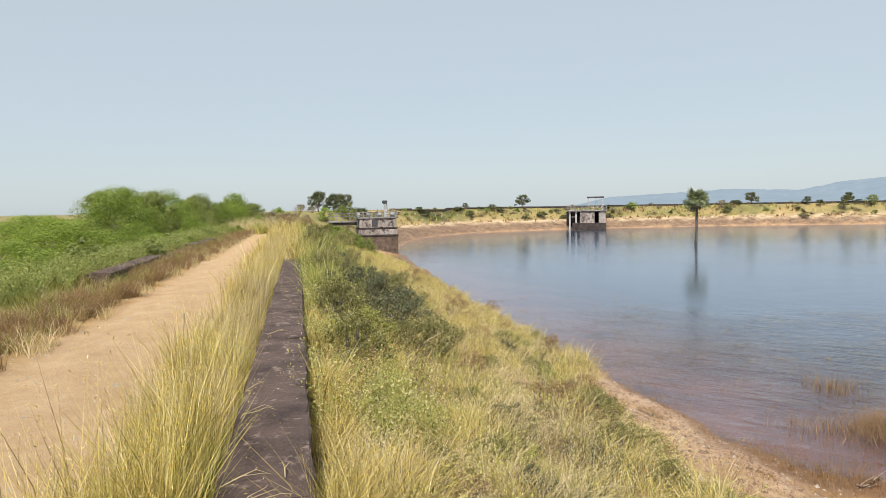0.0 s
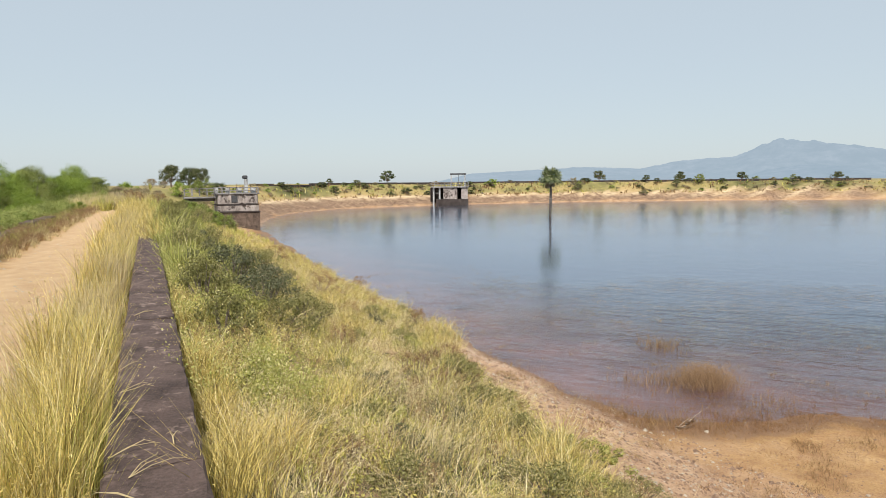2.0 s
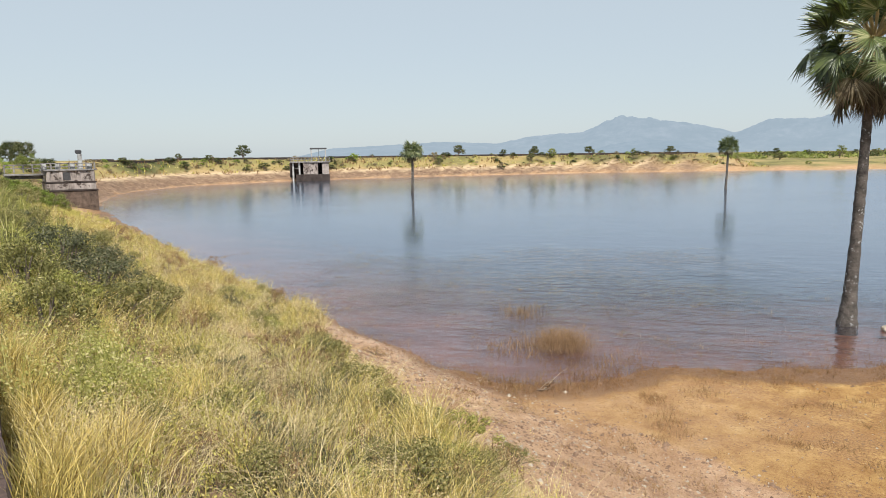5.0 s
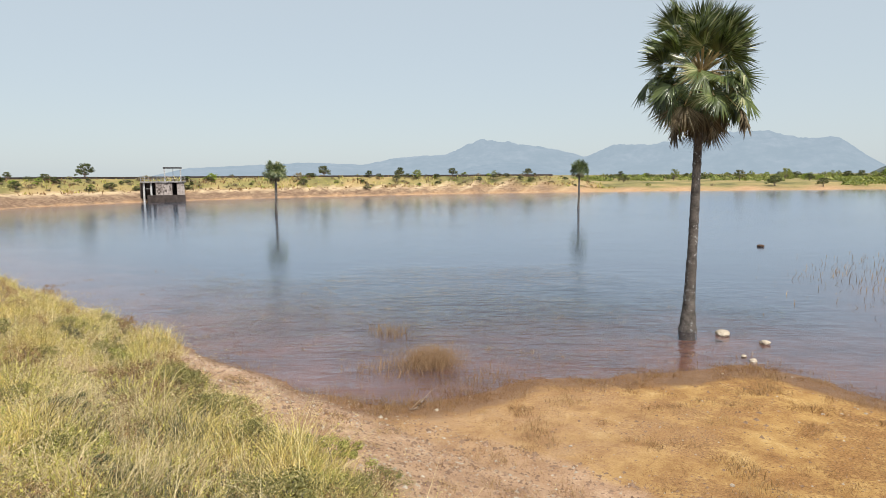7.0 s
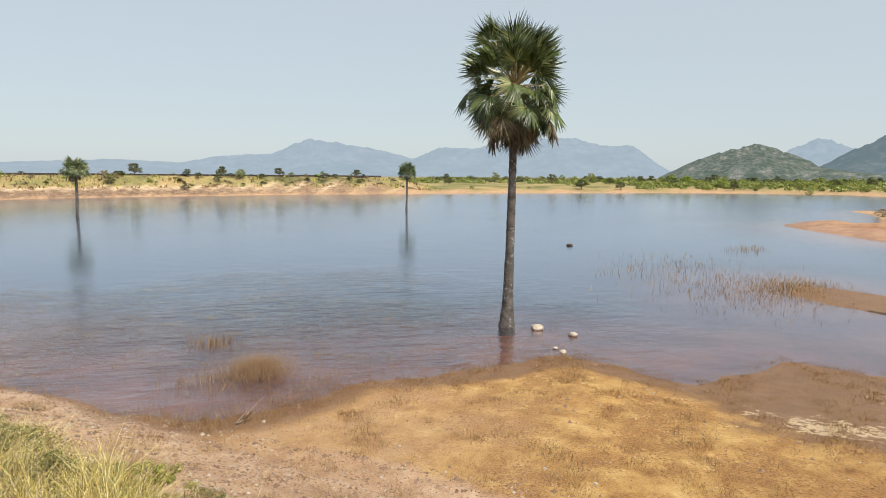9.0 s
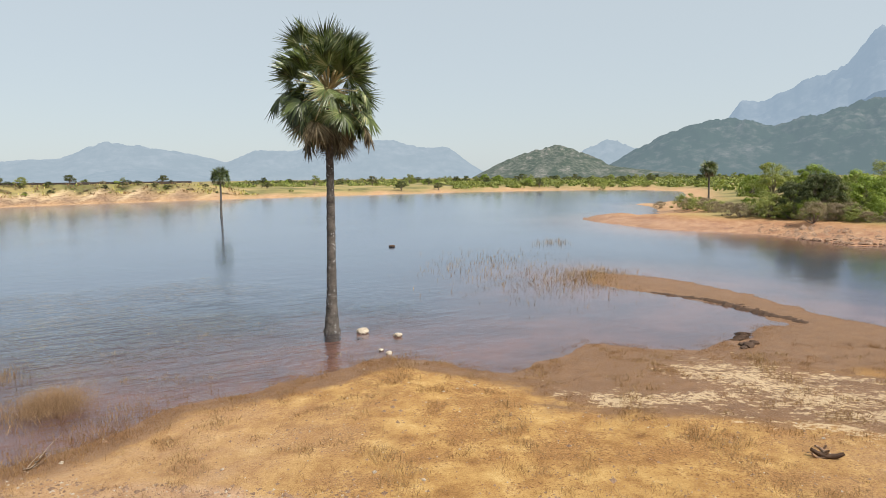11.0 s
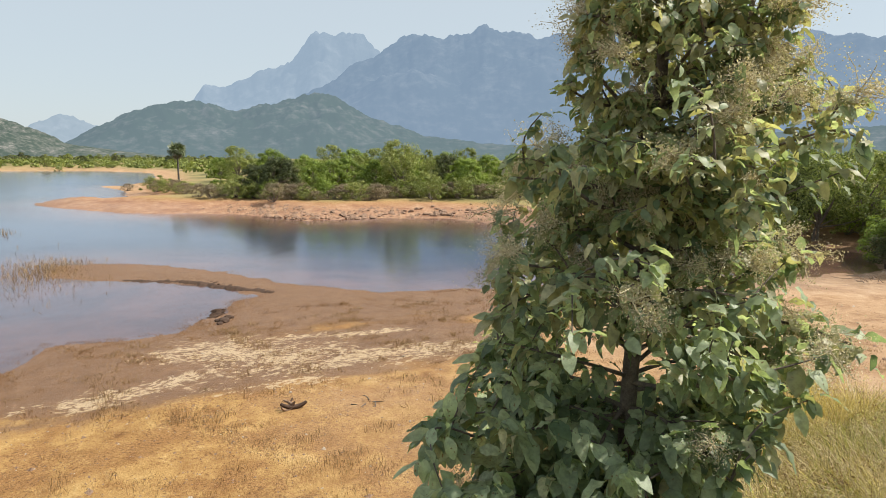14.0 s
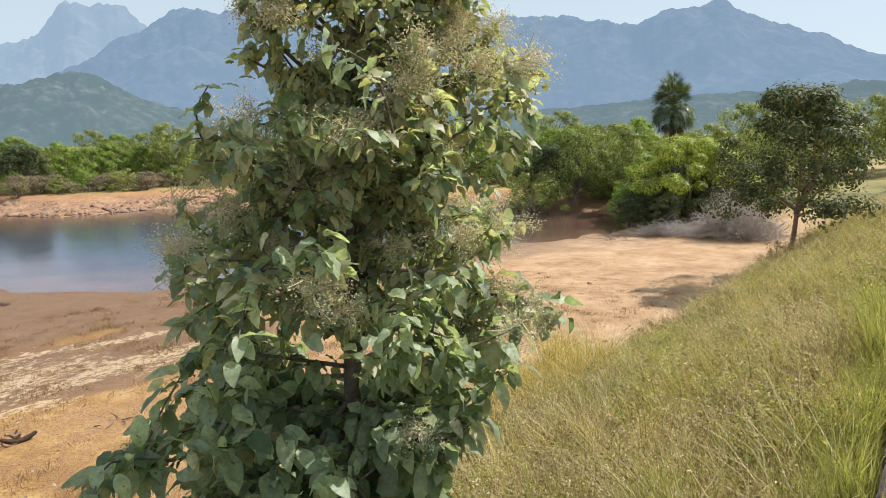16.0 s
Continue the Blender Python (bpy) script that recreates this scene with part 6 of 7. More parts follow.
for i in range(115):
    y = 4.5 + 32 * rng.uniform() ** 1.5
    x = rng.uniform(0.8, float(slope_edge(y)) - 0.1)
    p = [p_brownb, p_olive, p_lime, p_brownb, p_olive, p_lime][rng.randint(6)]
    p = p_brownb if x > 5.5 else p
    plant(p, x, y, rng.uniform(0, 360), rng.uniform(0.3, 0.85), rng.uniform(0.7, 1.2), sink=0.04)
# Small shrubs near the grass edge; dark ones also imitate shade between tufts.
for i in range(46):
    y = 3.2 + 20 * rng.uniform() ** 1.3
    x = float(slope_edge(y)) - 0.15 - 2.6 * rng.uniform() ** 1.4
    plant([p_slope, p_olive][i % 2], x, y, rng.uniform(0, 360), rng.uniform(0.2, 0.38) * (1 + i % 2), rng.uniform(0.8, 1.3), sink=0.04)
for i in range(130):
    y = -4 - 18 * rng.uniform()
    x = rng.uniform(0.8, 4.3 + 0.05 * (y + 9))
    plant([p_brownb, p_olive, p_lime, p_lime][rng.randint(4)], x, y, rng.uniform(0, 360), rng.uniform(0.35, 0.8), rng.uniform(0.7, 1.2), sink=0.04)
# ---- sluice towers ----
def tower_near(at, turn):
    ob = thing("sluice_tower", "grey weathered masonry sluice tower with railings and walkway", "sluice tower", at=at, turn=turn)
    part("plinth", box_mesh("tower_plinth", (5.0, 4.6, 3.4), M_MASONRY, (0, 0, -1.9), 0.05), ob, "dark damp lower masonry")
    part("ledge", box_mesh("tower_ledge", (5.15, 4.75, 0.18), M_BUNDWALL, (0, 0, 1.5), 0.04), ob)
    part("lower_wall", box_mesh("tower_lower", (4.8, 4.4, 0.75), M_STAINED, (0, 0, 1.68), 0.04), ob)
    part("band", box_mesh("tower_band", (4.95, 4.55, 0.14), M_BUNDWALL, (0, 0, 2.43), 0.04), ob)
    part("upper_wall", box_mesh("tower_upper", (4.7, 4.3, 1.15), M_STAINED, (0, 0, 2.59), 0.04), ob, "pale stained plaster wall")
    for x in (-2.1, -0.95, 0.75, 2.1):
        part("pier", box_mesh("tower_pier", (0.34, 0.1, 1.14), M_STAINED, (x, -2.2, 2.592), 0.02), ob)
    part("deck", box_mesh("tower_deck", (5.1, 4.7, 0.16), M_CONCRETE, (0, 0, 3.74), 0.03), ob)
    # Dark slab on the wall face, imitating the shade of an opening.
    part("recess", box_mesh("tower_opening_patch", (0.7, 0.12, 0.8), M_IRON, (-0.4, -2.14, 2.75), 0.02), ob, "dark raised slab standing in for a shaded opening")
    walk_ob = part("walkway", box_mesh("tower_walkway", (3.6, 1.5, 0.2), M_CONCRETE, (-4.3, -1.2, 3.3), 0.03), ob)
    part("beam", box_mesh("tower_beam", (3.6, 0.25, 0.35), M_CONCRETE, (-4.3, -1.2, 2.95), 0.02), walk_ob)
    part("gate_post", box_mesh("tower_post", (0.42, 0.42, 1.7), M_WHITE, (1.35, 0.4, 3.9), 0.04), ob, "whitewashed gate post")
    part("gate_wheel", box_mesh("tower_wheel", (0.62, 0.5, 0.45), M_IRON, (1.25, 0.4, 5.6), 0.1), ob, "dark iron hoist head")
    part("winch", box_mesh("tower_winch", (0.5, 0.6, 0.7), M_WHITE, (2.0, -1.2, 3.9), 0.05), ob)
    for x in (-2.4, -1.1, 0.3, 1.9):
        part("pedestal", box_mesh("tower_pedestal", (0.45, 0.5, 0.62), M_WHITE, (x, -1.5, 3.9), 0.05), ob, "whitewashed block on the deck")
    for x in np.linspace(-6.0, 2.4, 11):
        part("railing_post", box_mesh("tower_rail_post", (0.14, 0.14, 0.85), M_CONCRETE, (float(x), -2.1 if x > -2.5 else -1.85, 3.8 if x > -2.5 else 3.6), 0.02), ob)
    for z, h in ((4.15, 0.08), (4.5, 0.10)):
        part("rail", box_mesh("tower_rail", (4.9, 0.09, h), M_CONCRETE, (0, -2.1, z), 0.015), ob)
        part("rail", box_mesh("tower_rail", (3.4, 0.09, h), M_CONCRETE, (-4.3, -1.85, z - 0.1), 0.015), ob)
        part("rail", box_mesh("tower_rail", (4.9, 0.09, h), M_CONCRETE, (0, 2.1, z), 0.015), ob)
    return ob


def tower_far(at, turn):
    ob = thing("gate_tower", "pale concrete gate tower with open hoist frame in the lake", "sluice tower", at=at, turn=turn)
    part("base", box_mesh("gate_base", (6.9, 4.6, 1.9), M_BUNDWALL, (0.5, 0, -0.6), 0.06), ob, "dark wet masonry base")
    part("chamber", box_mesh("gate_chamber", (3.0, 4.0, 2.45), M_STAINED, (0.1, 0, 1.3), 0.05), ob)
    part("chamber", box_mesh("gate_chamber_side", (1.4, 4.0, 2.45), M_STAINED, (3.15, 0, 1.3), 0.05), ob)
    # Dark panel fills the gate slot, its colour standing in for shade.
    part("gate_leaf", box_mesh("gate_leaf", (0.84, 0.2, 2.45), M_BUNDWALL, (2.03, 1.2, 1.3), 0.02), ob, "dark panel standing in for the gate slot's shade")
    for x in (-3.5, -2.2):
        for y in (-1.6, 1.6):
            part("column", box_mesh("gate_column", (0.36, 0.36, 4.4), M_WHITE, (x, y, -0.6), 0.04), ob)
    part("deck", box_mesh("gate_deck", (8.2, 4.6, 0.26), M_CONCRETE, (0, 0, 3.75), 0.04), ob)
    for x in np.linspace(-4.0, 4.0, 12):
        part("railing_post", box_mesh("gate_rail_post", (0.13, 0.13, 0.9), M_CONCRETE, (float(x), -2.2, 4.0), 0.02), ob)
    for z in (4.4, 4.8):
        part("rail", box_mesh("gate_rail", (8.1, 0.12, 0.12), M_CONCRETE, (0, -2.2, z), 0.015), ob)
        part("brace", box_mesh("gate_brace", (1.6, 0.2, 0.22), M_CONCRETE, (-2.85, -1.6, 2.5), 0.02), ob)
    # Dark panel behind the columns imitates the open bay's deep shade.
    part("back_wall", box_mesh("gate_back", (2.9, 0.3, 3.6), M_BUNDWALL, (-2.85, 1.95, 0.1), 0.02), ob, "dark panel standing in for the open bay's shade")
    hoist = part("hoist_frame", box_mesh("hoist_post", (0.26, 0.3, 2.5), M_WHITE, (0.35, 0, 4.0), 0.03), ob, "whitewashed hoist posts and dark beam")
    part("post", box_mesh("hoist_post", (0.26, 0.3, 2.5), M_WHITE, (3.3, 0, 4.0), 0.03), hoist)
    part("beam", box_mesh("hoist_beam", (3.5, 0.42, 0.34), M_IRON, (1.82, 0, 6.5), 0.03), hoist)
    part("screw", box_mesh("hoist_screw", (0.08, 0.08, 2.5), M_IRON, (1.9, 0, 4.0), 0.01), hoist)
    return ob


tower_near((*polar(6.85, 73.5), 0.66), 0.0).scale = (0.87, 0.87, 0.87)
tower_far((*polar(25.2, 141.0), 0), -25.0)


# ---- stones, driftwood, reeds ----
def rock_mesh(name, r, seed, mat, flat=0.6):
    rng = np.random.RandomState(seed)
    bm = bmesh.new()
    bmesh.ops.create_icosphere(bm, subdivisions=2, radius=r)
    off = Vector(rng.uniform(0, 50, 3))
    for v in bm.verts:
        n = noise.noise(v.co / r * 0.9 + off) * 0.45 + noise.noise(v.co / r * 2.3 + off) * 0.18
        v.co = v.co * (1 + n)
        v.co.z *= flat
    return bm_mesh(name, bm, mat)


stones = [rock_mesh("stone", 1.0, 90 + i, M_STONE, f) for i, f in enumerate((0.6, 0.5, 0.7))]
mud_blocks = [rock_mesh("earth_clod", 1.0, 190 + i, M_MUDCLOD, 0.5) for i in range(3)]
blocks = [rock_mesh("bank_stone", 1.0, 95 + i, M_RUBBLE, f) for i, f in enumerate((0.6, 0.45, 0.75, 0.55))]


def rock(name, label, me, x, y, r, turn=0.0, z=None, group="", category="stone"):
    ob = new(name, me)
    g = max(ground_at(x, y)[2], -0.1) if z is None else z
    ob.matrix_basis = pose(x, y, g + r * 0.25, 0, 0, turn) @ Matrix.Diagonal((r * 1.25, r, r, 1))
    return tagged(ob, label, category, group)


rock("stone", "pale boulder half sunk in the shallows", stones[0], 20.2, 6.75, 0.19, 10, 0.0, "shallows stones")
rock("stone", "flat pale stone half sunk in the shallows", stones[1], 19.85, 5.45, 0.14, 60, 0.0, "shallows stones")
rock("stone", "small pale stone at the water's edge", stones[2], 17.9, 5.2, 0.1, 0, None, "shallows stones")
rock("stone", "small pale stone at the water's edge", stones[1], 18.1, 5.5, 0.08, 40, 0.0, "shallows stones")
# Stone shape added where a small bird-like thing stands on the water.
rock("stone", "dark stone shape in place of a bird-like thing on the lake", mud_blocks[1], 46.1, 12.8, 0.22, 30, 0.0)
rng = np.random.RandomState(17)
for i in range(130):
    az = rng.uniform(108, 131)
    s = np.interp(az, [108, 111, 116, 120, 125, 131], [56.5, 53.5, 54, 56, 55.5, 54])
    d = s + abs(rng.normal(0, 1.0)) + (0 if az < 116 else rng.uniform(0, 3) * (i % 2))
    rock("bank_stone", "brown broken rock on the red bank", blocks[rng.randint(4)], *polar(az, d), rng.uniform(0.08, 0.27), rng.uniform(0, 360), None, "bank rubble")
for i in range(40):
    x, y = rng.uniform(9, 20), rng.uniform(-16, 6)
    if shore_distance(np.array([x]), np.array([y]))[0] < -0.3:
        rock("stone", "small stone lying on the sand", stones[rng.randint(3)], x, y, rng.uniform(0.012, 0.035), rng.uniform(0, 360), None, "beach stones")
for x, y, r in ((20.0, -5.1, 0.17), (20.3, -5.3, 0.13), (19.75, -4.9, 0.1), (20.15, -4.95, 0.1)):
    rock("clod", "dark wet earth clod at the pool's edge", mud_blocks[int(r * 50) % 3], x, y, r, x * 90, None, "pool clods", "earth clod")
for k in range(18):
    u = k / 17
    rock("clod", "dark wet earth clod along the eroded spit", mud_blocks[k % 3], 24.0 + 3.4 * u + rng.normal(0, 0.12), -7.45 + 1.3 * u + rng.normal(0, 0.12), rng.uniform(0.03, 0.08), rng.uniform(0, 360), 0.0, "pool clods", "earth clod")


def scarp(name, label, line, height, seed):
    """A little eroded earth bank: a ragged dark face along a line, its turf edge overhanging."""
    r = np.random.RandomState(seed)
    pts = np.array(line, float)
    t = np.linspace(0, len(pts) - 1.001, 160)
    k = t.astype(int)
    p = pts[k] + (pts[k + 1] - pts[k]) * (t - k)[:, None]
    d = np.gradient(p, axis=0)
    nrm = np.stack([-d[:, 1], d[:, 0]], 1) / (np.linalg.norm(d, axis=1)[:, None] + 1e-9)
    wig = 0.12 * lumps(p[:, 0] * 3, p[:, 1] * 3, 1.7, seed) + r.normal(0, 0.035, 160)
    h = height * (0.55 + 0.45 * lumps(p[:, 0] * 2, p[:, 1] * 2, 1.3, seed + 1)) * np.sin(np.pi * np.clip(t / t[-1], 0.04, 0.96)) ** 0.5 + r.normal(0, 0.012, 160)
    h = np.clip(h, 0.01, None)
    prof = [(0.10, -0.06, 0.0), (0.05, 0.35, 0.0), (0.09, 0.9, 0.0), (0.0, 1.05, 0.0), (-0.1, 0.8, 0.0), (-0.24, 0.0, -0.02)]
    v = np.zeros((160, len(prof), 3))
    for j, (o, z, dz) in enumerate(prof):
        v[:, j, :2] = p + nrm * (o + wig + r.normal(0, 0.012, 160))[:, None]
        v[:, j, 2] = h * z + dz
    return tagged(new(name, mesh_from(name, v.reshape(-1, 3), grid_faces(160, len(prof)), M_MUDCLOD, False)), label, "earth bank")


scarp("earth_scarp", "dark ragged eroded edge of the muddy spit", [(29.0, -3.5), (27.6, -5.2), (26.3, -6.15), (24.95, -6.8), (24.1, -7.45), (23.2, -8.0)], 0.15, 131)
scarp("earth_scarp", "dark crumbling earth lip beside the pool", [(21.7, -5.5), (21.2, -5.15), (20.7, -5.05)], 0.12, 132)


def litter(name, label, n, stretch, size, mat, seed, keep=None):
    """Small clods and pebbles too many to count."""
    rng = np.random.RandomState(seed)
    x, y = scatter(n, *stretch, rng, 12, 1.0)
    z, sd = land(x, y)
    ok = sd < -0.1
    if keep is not None:
        ok &= keep(x, y)
    x, y, z = x[ok], y[ok], z[ok]
    base = np.array([(1, 0, 0), (-0.5, 0.87, 0), (-0.5, -0.87, 0), (0.1, 0.05, 0.75)])
    s = size * rng.gamma(2.0, 0.5, len(x))[:, None, None]
    a = rng.uniform(0, 6.28, len(x))
    rot = np.stack([np.stack([np.cos(a), -np.sin(a), a * 0], 1), np.stack([np.sin(a), np.cos(a), a * 0], 1), np.stack([a * 0, a * 0, a * 0 + 1], 1)], 1)
    v = np.einsum("nij,kj->nki", rot, base) * s * rng.uniform(0.7, 1.3, (len(x), 4, 3)) + np.stack([x, y, z - 0.004], 1)[:, None]
    o = (np.arange(len(x)) * 4)[:, None]
    f = np.concatenate([o + [0, 1, 3], o + [1, 2, 3], o + [2, 0, 3]], 0)
    return tagged(new(name, mesh_from(name, v.reshape(-1, 3), f, mat)), label, "pebbles", kind="stuff")


litter("slope_gravel", "broken brown gravel on the lower embankment slope", 7000, (4.6, 9.2, 3, 40), 0.016, M_STONE, 101)
litter("slope_rubble", "brown broken stones on the lower embankment slope", 20000, (4.6, 9.2, 3, 40), 0.018, M_RUBBLE, 105)
litter("beach_clods", "small earth clods scattered over the sand", 14000, (5.5, 22, -24, 10), 0.013, M_RUBBLE, 102)
litter("bank_rubble", "brown rubble strewn along the red bank's waterline", 26000, (18, 62, -42, -14), 0.085, M_RUBBLE, 106, lambda x, y: (shore_distance(x, y) > -3.5 - 2.0 * lumps(x, y, 9, 61)) & (x > 30) & (lumps(x, y, 4, 62) > -0.25))
litter("sand_clods", "brown crumbs of dry earth over the sand", 9000, (6.5, 16, -18, 9), 0.013, M_RUBBLE, 107, lambda x, y: lumps(x, y, 1.8, 63) > 0.1)
litter("beach_pebbles", "pale pebbles scattered over the sand", 4000, (5.5, 20, -24, 10), 0.011, M_STONE, 103)
litter("track_pebbles", "pebbles on the sandy track", 1500, (-4.2, -1.2, 4, 40), 0.015, M_STONE, 104)


def sticks(name, label, at, length, n, r, seed, spread=1.0, category="driftwood", flatness=0.25, mat=None):
    """Bent dead branches lying together."""
    rng = np.random.RandomState(seed)
    ob = thing(name, label, category, at=at)
    for i in range(n):
        a = rng.uniform(0, 6.28)
        s = np.array([rng.normal(0, 0.3), rng.normal(0, 0.3), 0.02 + rng.uniform(0, flatness * 0.4)]) * spread
        e = s + np.array([math.cos(a), math.sin(a), rng.uniform(0, flatness)]) * length * rng.uniform(0.5, 1.0)
        _, tb = limb(s, e, r, r * 0.3, rng, 0.12, 6, 5)
        part("branch", mesh_from(name + "_branch", *tb, mat or M_TWIG, True), ob)
    return ob


log = thing("driftwood", "dark curled driftwood lying on the sand", "driftwood", at=ground_at(11.5, -4.1))
u = np.linspace(-1, 1, 14)
lie = np.stack([-0.26 * 0.24 * u, -0.97 * 0.24 * u, 0.035 + 0.085 * u ** 2], 1)
part("curled_log", mesh_from("curled_log", *tube_arrays(lie, 0.05 - 0.022 * np.abs(u) ** 1.5, 8), M_MUDCLOD, True), log)
rng = np.random.RandomState(119)
for k in range(6):
    root = np.array([0.03, 0.0, 0.06]) + rng.normal(0, 0.03, 3)
    part("root", mesh_from("log_root", *limb(root, root + [rng.normal(0, 0.07), rng.normal(0, 0.1), rng.uniform(0.06, 0.13)], 0.034, 0.016, rng, 0.25, 6, 7)[1], M_RUBBLE, True), log, "pale twisted root")
for i, (x, y) in enumerate(((8.5, -11.5), (7.2, -13.8), (9.6, -15.2), (6.3, -11.2), (6.6, -16.5), (8.8, -19), (11, -12.5), (5.8, -13.5))):
    rock("clod", "brown earth clod lying on the bare sand", blocks[i % 3], x, y, 0.04 + 0.018 * (i % 3), x * 77, None, "sand clods", "earth clod")
sticks("driftwood", "thin dry twigs lying on the sand", ground_at(10.8, -5.3), 0.3, 5, 0.014, 112, 0.4, mat=M_BARK)
sticks("driftwood", "bare dead branch at the water's edge", ground_at(9.6, 9.4), 0.6, 5, 0.014, 113, 0.5, flatness=0.6)
sticks("driftwood", "dark bent branch beside the muddy inlet", ground_at(18.6, -11.5), 0.35, 4, 0.013, 114, 0.3, flatness=0.3, mat=M_BARK)
sticks("driftwood", "fallen dead branch beside the inlet", ground_at(12.3, -29.0), 1.1, 18, 0.014, 115, 1.0, flatness=0.5)
sticks("dead_branch", "grey dead branch lying on the slope grass", (2.0, 11.2, ground_at(2.0, 11.2)[2] + 0.2), 0.9, 6, 0.02, 116, 0.7, flatness=0.7, mat=M_STRAW)


def brush_pile(at, w, h, n, seed):
    rng = np.random.RandomState(seed)
    ob = thing("brush_pile", "heap of grey dead thorn branches on the sand", "brush pile", at=at)
    chunks = []
    for i in range(n):
        a = rng.uniform(0, 6.28)
        c = np.array([rng.normal(0, w * 0.3), rng.normal(0, w * 0.18), 0])
        top = h * max(0.1, 1 - (c[0] / w) ** 2 * 3)
        s = c + [0, 0, rng.uniform(0, top * 0.5)]
        e = s + np.array([math.cos(a) * 0.8, math.sin(a) * 0.6, rng.uniform(-0.1, 0.75) * top]) * rng.uniform(0.5, 1.1)
        e[2] = max(e[2], 0.02)
        chunks.append(limb(s, e, 0.013, 0.004, rng, 0.22, 6, 4, 0.12)[1])
    part("brushwood", mesh_from("brush_branches", *join(chunks), M_BRUSH), ob, kind="stuff")
    return ob


brush_pile(ground_at(7.6, -31.2), 3.3, 2.1, 1900, 117)
brush_pile(ground_at(10.6, -31.4), 2.4, 0.7, 500, 118)


def reeds(name, label, n, centre, spread, height, mat, seed, width=0.006, lean=0.25, base=-0.05):
    rng = np.random.RandomState(seed)
    c = np.asarray(centre)
    pos = np.stack([rng.normal(c[0], spread[0], n), rng.normal(c[1], spread[1], n), np.full(n, base)], 1)
    v, f = blades(pos, height * rng.uniform(0.3, 1.1, n), width, lean, rng)
    return tagged(new(name, mesh_from(name, v, f, mat)), label, "reeds", kind="stuff")


reeds("reeds", "sparse brown dead reeds standing in shallow water", 1300, (31.5, 1.0), (3.0, 1.5), 0.24, M_BROWN, 121, 0.008, 1.1)
reeds("reeds", "pale dead reeds standing beside the spit", 2300, (33.0, -1.2), (1.9, 1.0), 0.28, M_BROWN, 122, 0.009, 1.0)
reeds("reeds", "thin dead weed stalks far out in the shallows", 500, (37, 4.5), (4.0, 2.0), 0.34, M_BROWN, 123, 0.011, 0.6)
reeds("reeds", "small clump of dead weed in the open water", 120, (50, 1.2), (1.2, 0.7), 0.4, M_BROWN, 124, 0.014)
reeds("reeds", "tawny dead bush drowned at the lake edge", 4200, (12.35, 11.5), (0.36, 0.36), 0.6, M_TAWNY, 125, 0.0016, 0.8)
reeds("reeds", "tawny drowned weeds near the lake edge", 500, (11.4, 11.9), (0.55, 0.5), 0.34, M_TAWNY, 126, 0.005, 0.6)
reeds("reeds", "thin drowned weeds near the lake edge", 250, (13.9, 14.6), (0.4, 0.4), 0.4, M_BROWN, 127, 0.006, 0.6)
reeds("reeds", "tawny weeds along the wet margin", 900, (11.4, 9.6), (1.4, 0.5), 0.16, M_BROWN, 128, 0.004, 0.6, 0.0)
reeds("reeds", "tawny weeds along the wet margin", 900, (16.3, 5.4), (1.5, 1.2), 0.14, M_BROWN, 129, 0.004, 0.6, 0.0)


def drowned_weeds(n, seed):
    """Dark wisps of drowned weed just breaking the surface near the dam."""
    r = np.random.RandomState(seed)
    c = np.stack([r.uniform(9, 24, n * 5), r.uniform(8, 34, n * 5)], 1)
    sd = shore_distance(c[:, 0], c[:, 1])
    c = c[(sd > 0.5) & (sd < 9)][:n]
    k = np.repeat(np.arange(len(c)), 16)
    p = c[k] + r.normal(0, 1, (len(k), 2)) * r.uniform(0.05, 0.28, len(c))[k][:, None]
    v, f = blades(np.stack([p[:, 0], p[:, 1], np.full(len(p), -0.04)], 1), r.uniform(0.05, 0.16, len(p)), 0.005, 1.2, r)
    return tagged(new("drowned_weed", mesh_from("drowned_weed", v, f, M_BROWN)), "dark wisps of drowned weed breaking the water surface", "weeds", kind="stuff")


drowned_weeds(110, 601)


# ---- straw fallen on the parapet ----
def straw(at, turn, length, n, seed):
    rng = np.random.RandomState(seed)
    ob = thing("straw", "dry straw stalk fallen across the dark coping", "straw", "fallen straw", at=at, turn=turn)
    for i in range(n):
        a = rng.normal(0, 0.25)
        pts = np.array([(0, 0, 0.004), (0.4, 0.05 * rng.normal(), 0.03), (0.75, 0.1 * rng.normal(), 0.035), (1.0, 0.16 * rng.normal(), 0.008)]) * [length, length, 1]
        pts[:, :2] = pts[:, :2] @ np.array([(math.cos(a), math.sin(a)), (-math.sin(a), math.cos(a))])
        part("stalk", mesh_from("straw_stalk", *tube_arrays(pts, [0.0035, 0.003, 0.002, 0.001], 4), M_STRAW), ob)
    return ob


for i, (x, y, turn, ln, n) in enumerate(((-0.15, 3.9, 60, 0.34, 3), (-0.26, 4.25, 35, 0.3, 3), (-0.25, 5.6, 30, 0.26, 2), (-0.27, 6.3, 50, 0.25, 2), (-0.2, 8.9, 40, 0.3, 2), (0.1, 4.3, 100, 0.2, 2), (-0.1, 3.6, 140, 0.3, 2))):
    straw((x, y, PARAPET_TOP + 0.004), turn, ln, n, 400 + i)
rng = np.random.RandomState(55)
for i in range(18):
    rock("stone", "tiny pale stone lying on the coping", stones[i % 3], rng.uniform(-0.22, 0.2), rng.uniform(3.2, 14), rng.uniform(0.004, 0.009), rng.uniform(0, 360), PARAPET_TOP + 0.001, "coping stones")


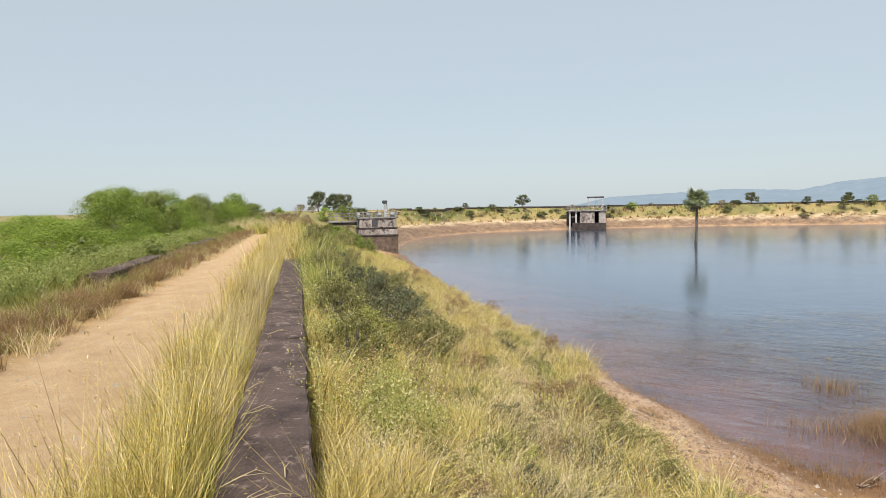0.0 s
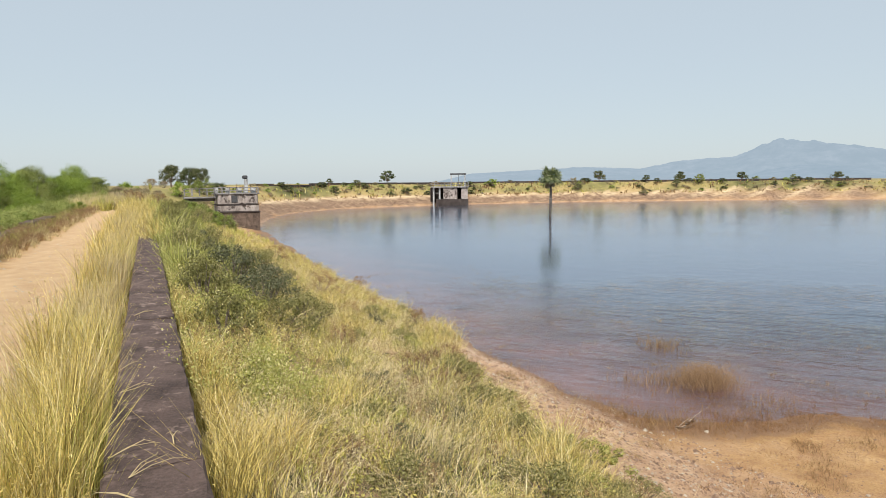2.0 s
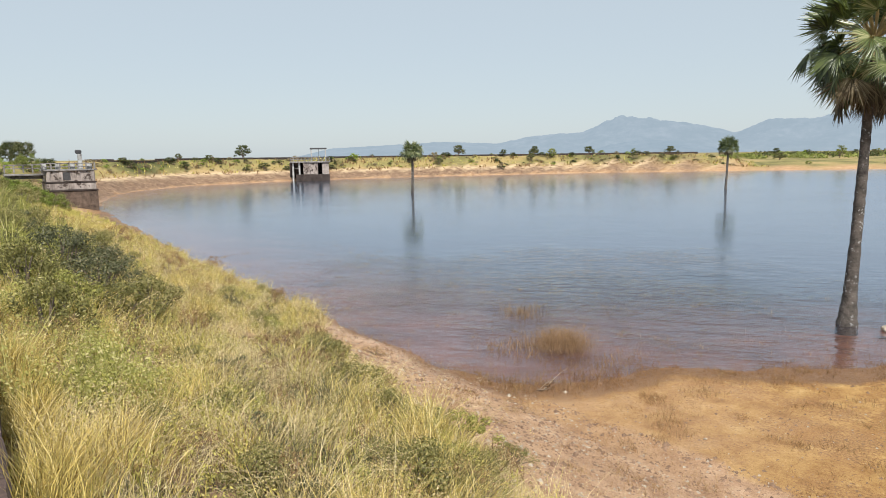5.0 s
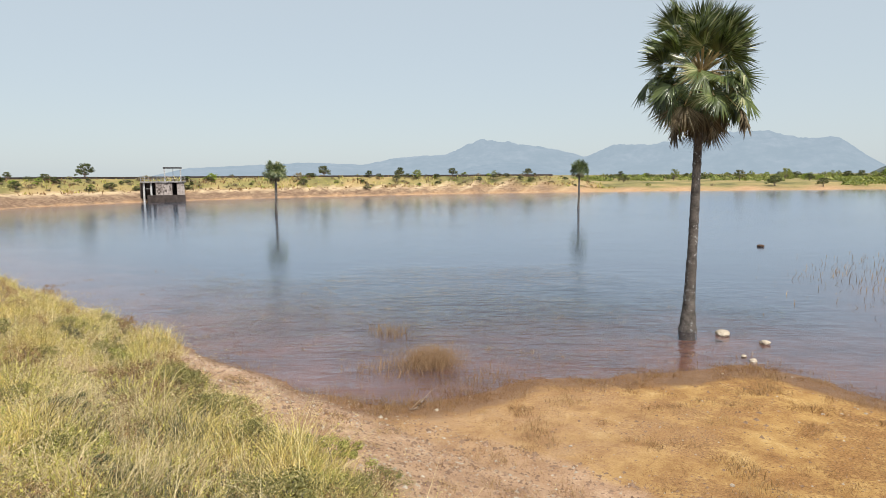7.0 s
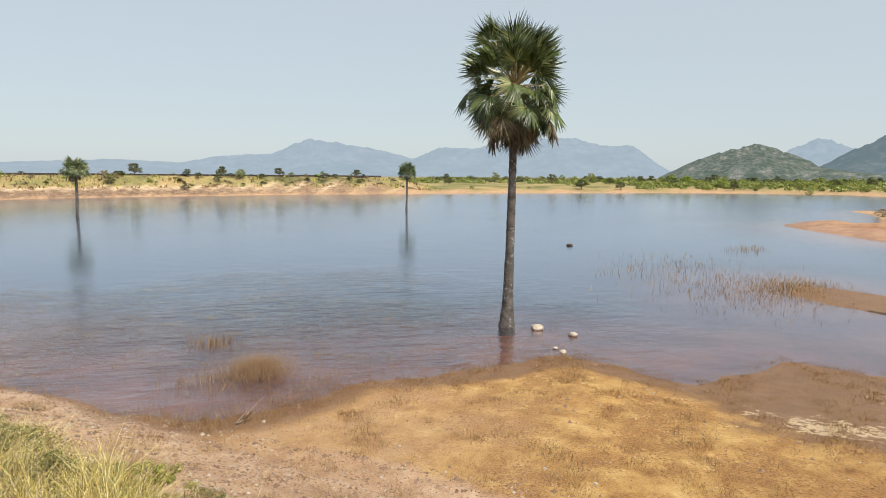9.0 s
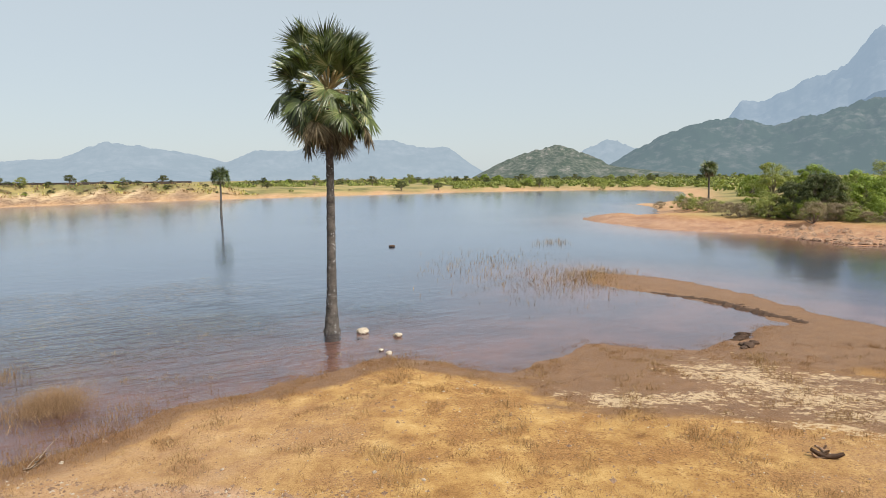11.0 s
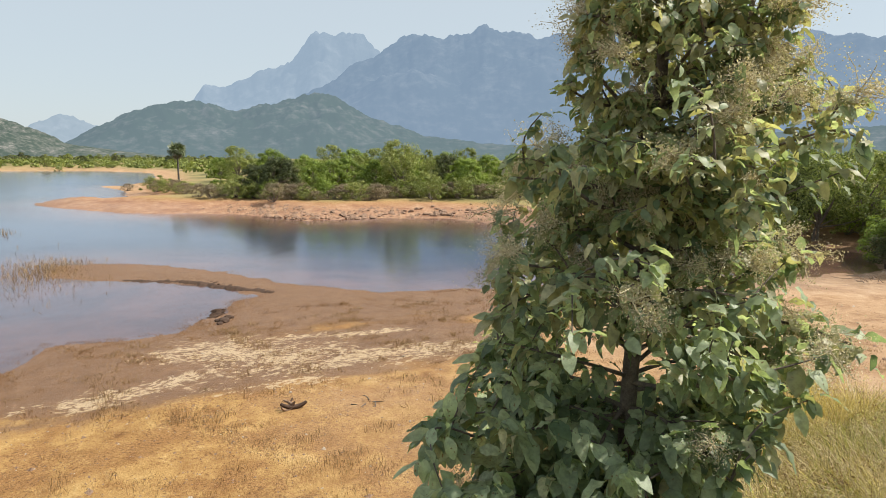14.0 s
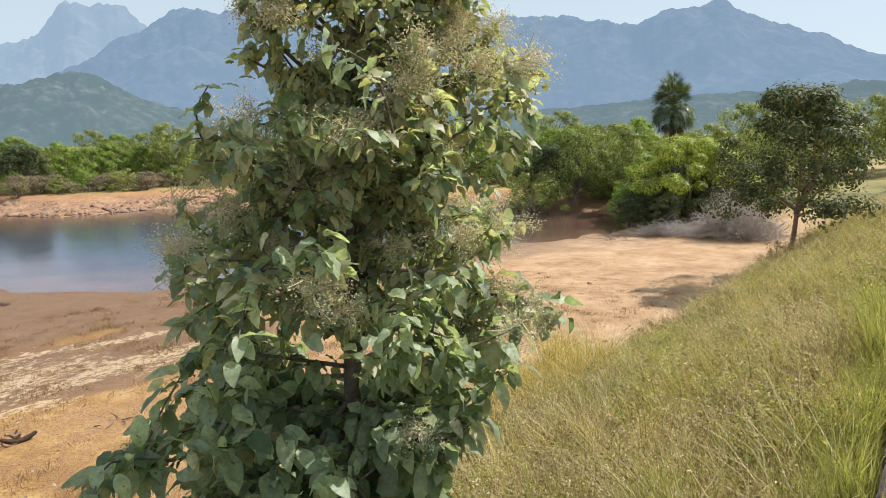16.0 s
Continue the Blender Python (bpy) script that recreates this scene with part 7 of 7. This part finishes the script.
def spike_weed(at, height, seed):
    """A single tall weed with a fuzzy dry flower spike."""
    r = np.random.RandomState(seed)
    ob = thing("spike_weed", "dry weed with a fuzzy grey-pink spike beside the track", "weed", "spike weeds", at=at)
    pts, tb = limb((0, 0, -0.02), (0.06 * r.normal(), 0.06 * r.normal(), height), 0.006, 0.003, r, 0.03, 7, 5)
    part("stalk", mesh_from("spike_stalk", *tb, M_TWIG, True), ob)
    p = pts[-1] + np.stack([r.normal(0, 0.014, 160), r.normal(0, 0.014, 160), -r.uniform(0, 0.3 * height, 160)], 1)
    part("flower_spike", mesh_from("spike_head", *leaf_quads(p, r.normal(size=p.shape), 0.011, r, 0.4), M_PANICLE), ob, "fuzzy dry flower spike")
    lp = pts[r.randint(1, 4, 30)] + r.normal(0, 0.05, (30, 3))
    part("leaf_cluster", mesh_from("spike_leaves", *leaf_quads(lp, r.normal(size=lp.shape) + [0, 0, 1], 0.03, r, 0.3), M_SHRUB), ob)
    return ob


for i, (x, y, h) in enumerate(((-1.42, 10.2, 0.62), (-1.3, 11.0, 0.5), (-1.25, 8.2, 0.45))):
    spike_weed(ground_at(x, y), h, 430 + i)


def shore_fringe(n, line, seed, label, height, mat, inland=0.8, out=1.1):
    """Thin weeds standing along the wet edge, on both sides of the waterline."""
    r = np.random.RandomState(seed)
    pts = np.array(line, float)
    k = r.randint(0, len(pts) - 1, n)
    t = r.uniform(0, 1, n)[:, None]
    p = pts[k] * (1 - t) + pts[k + 1] * t + r.normal(0, 0.5, (n, 2)) * np.where(r.uniform(size=(n, 1)) < 0.5, inland, out)
    keep = lumps(p[:, 0], p[:, 1], 1.4, seed) > -0.1
    p = p[keep]
    z, _ = land(p[:, 0], p[:, 1])
    v, f = blades(np.stack([p[:, 0], p[:, 1], np.maximum(z, -0.06)], 1), height * r.uniform(0.4, 1.3, len(p)), 0.0025, 0.7, r)
    return tagged(new("shore_weed", mesh_from("shore_weed", v, f, mat)), label, "weeds", kind="stuff")


shore_fringe(30000, BEACH_SHORE, 501, "thin rusty weeds along the wet beach edge", 0.055, M_RUST, 0.9, 1.0)
shore_fringe(5000, DAM_SHORE[4:] + BEACH_SHORE[:3], 502, "thin dead weeds along the foot of the embankment", 0.16, M_BROWN)
shore_fringe(4000, SPIT_SHORE, 503, "thin dead weeds along the muddy spit", 0.08, M_BROWN)
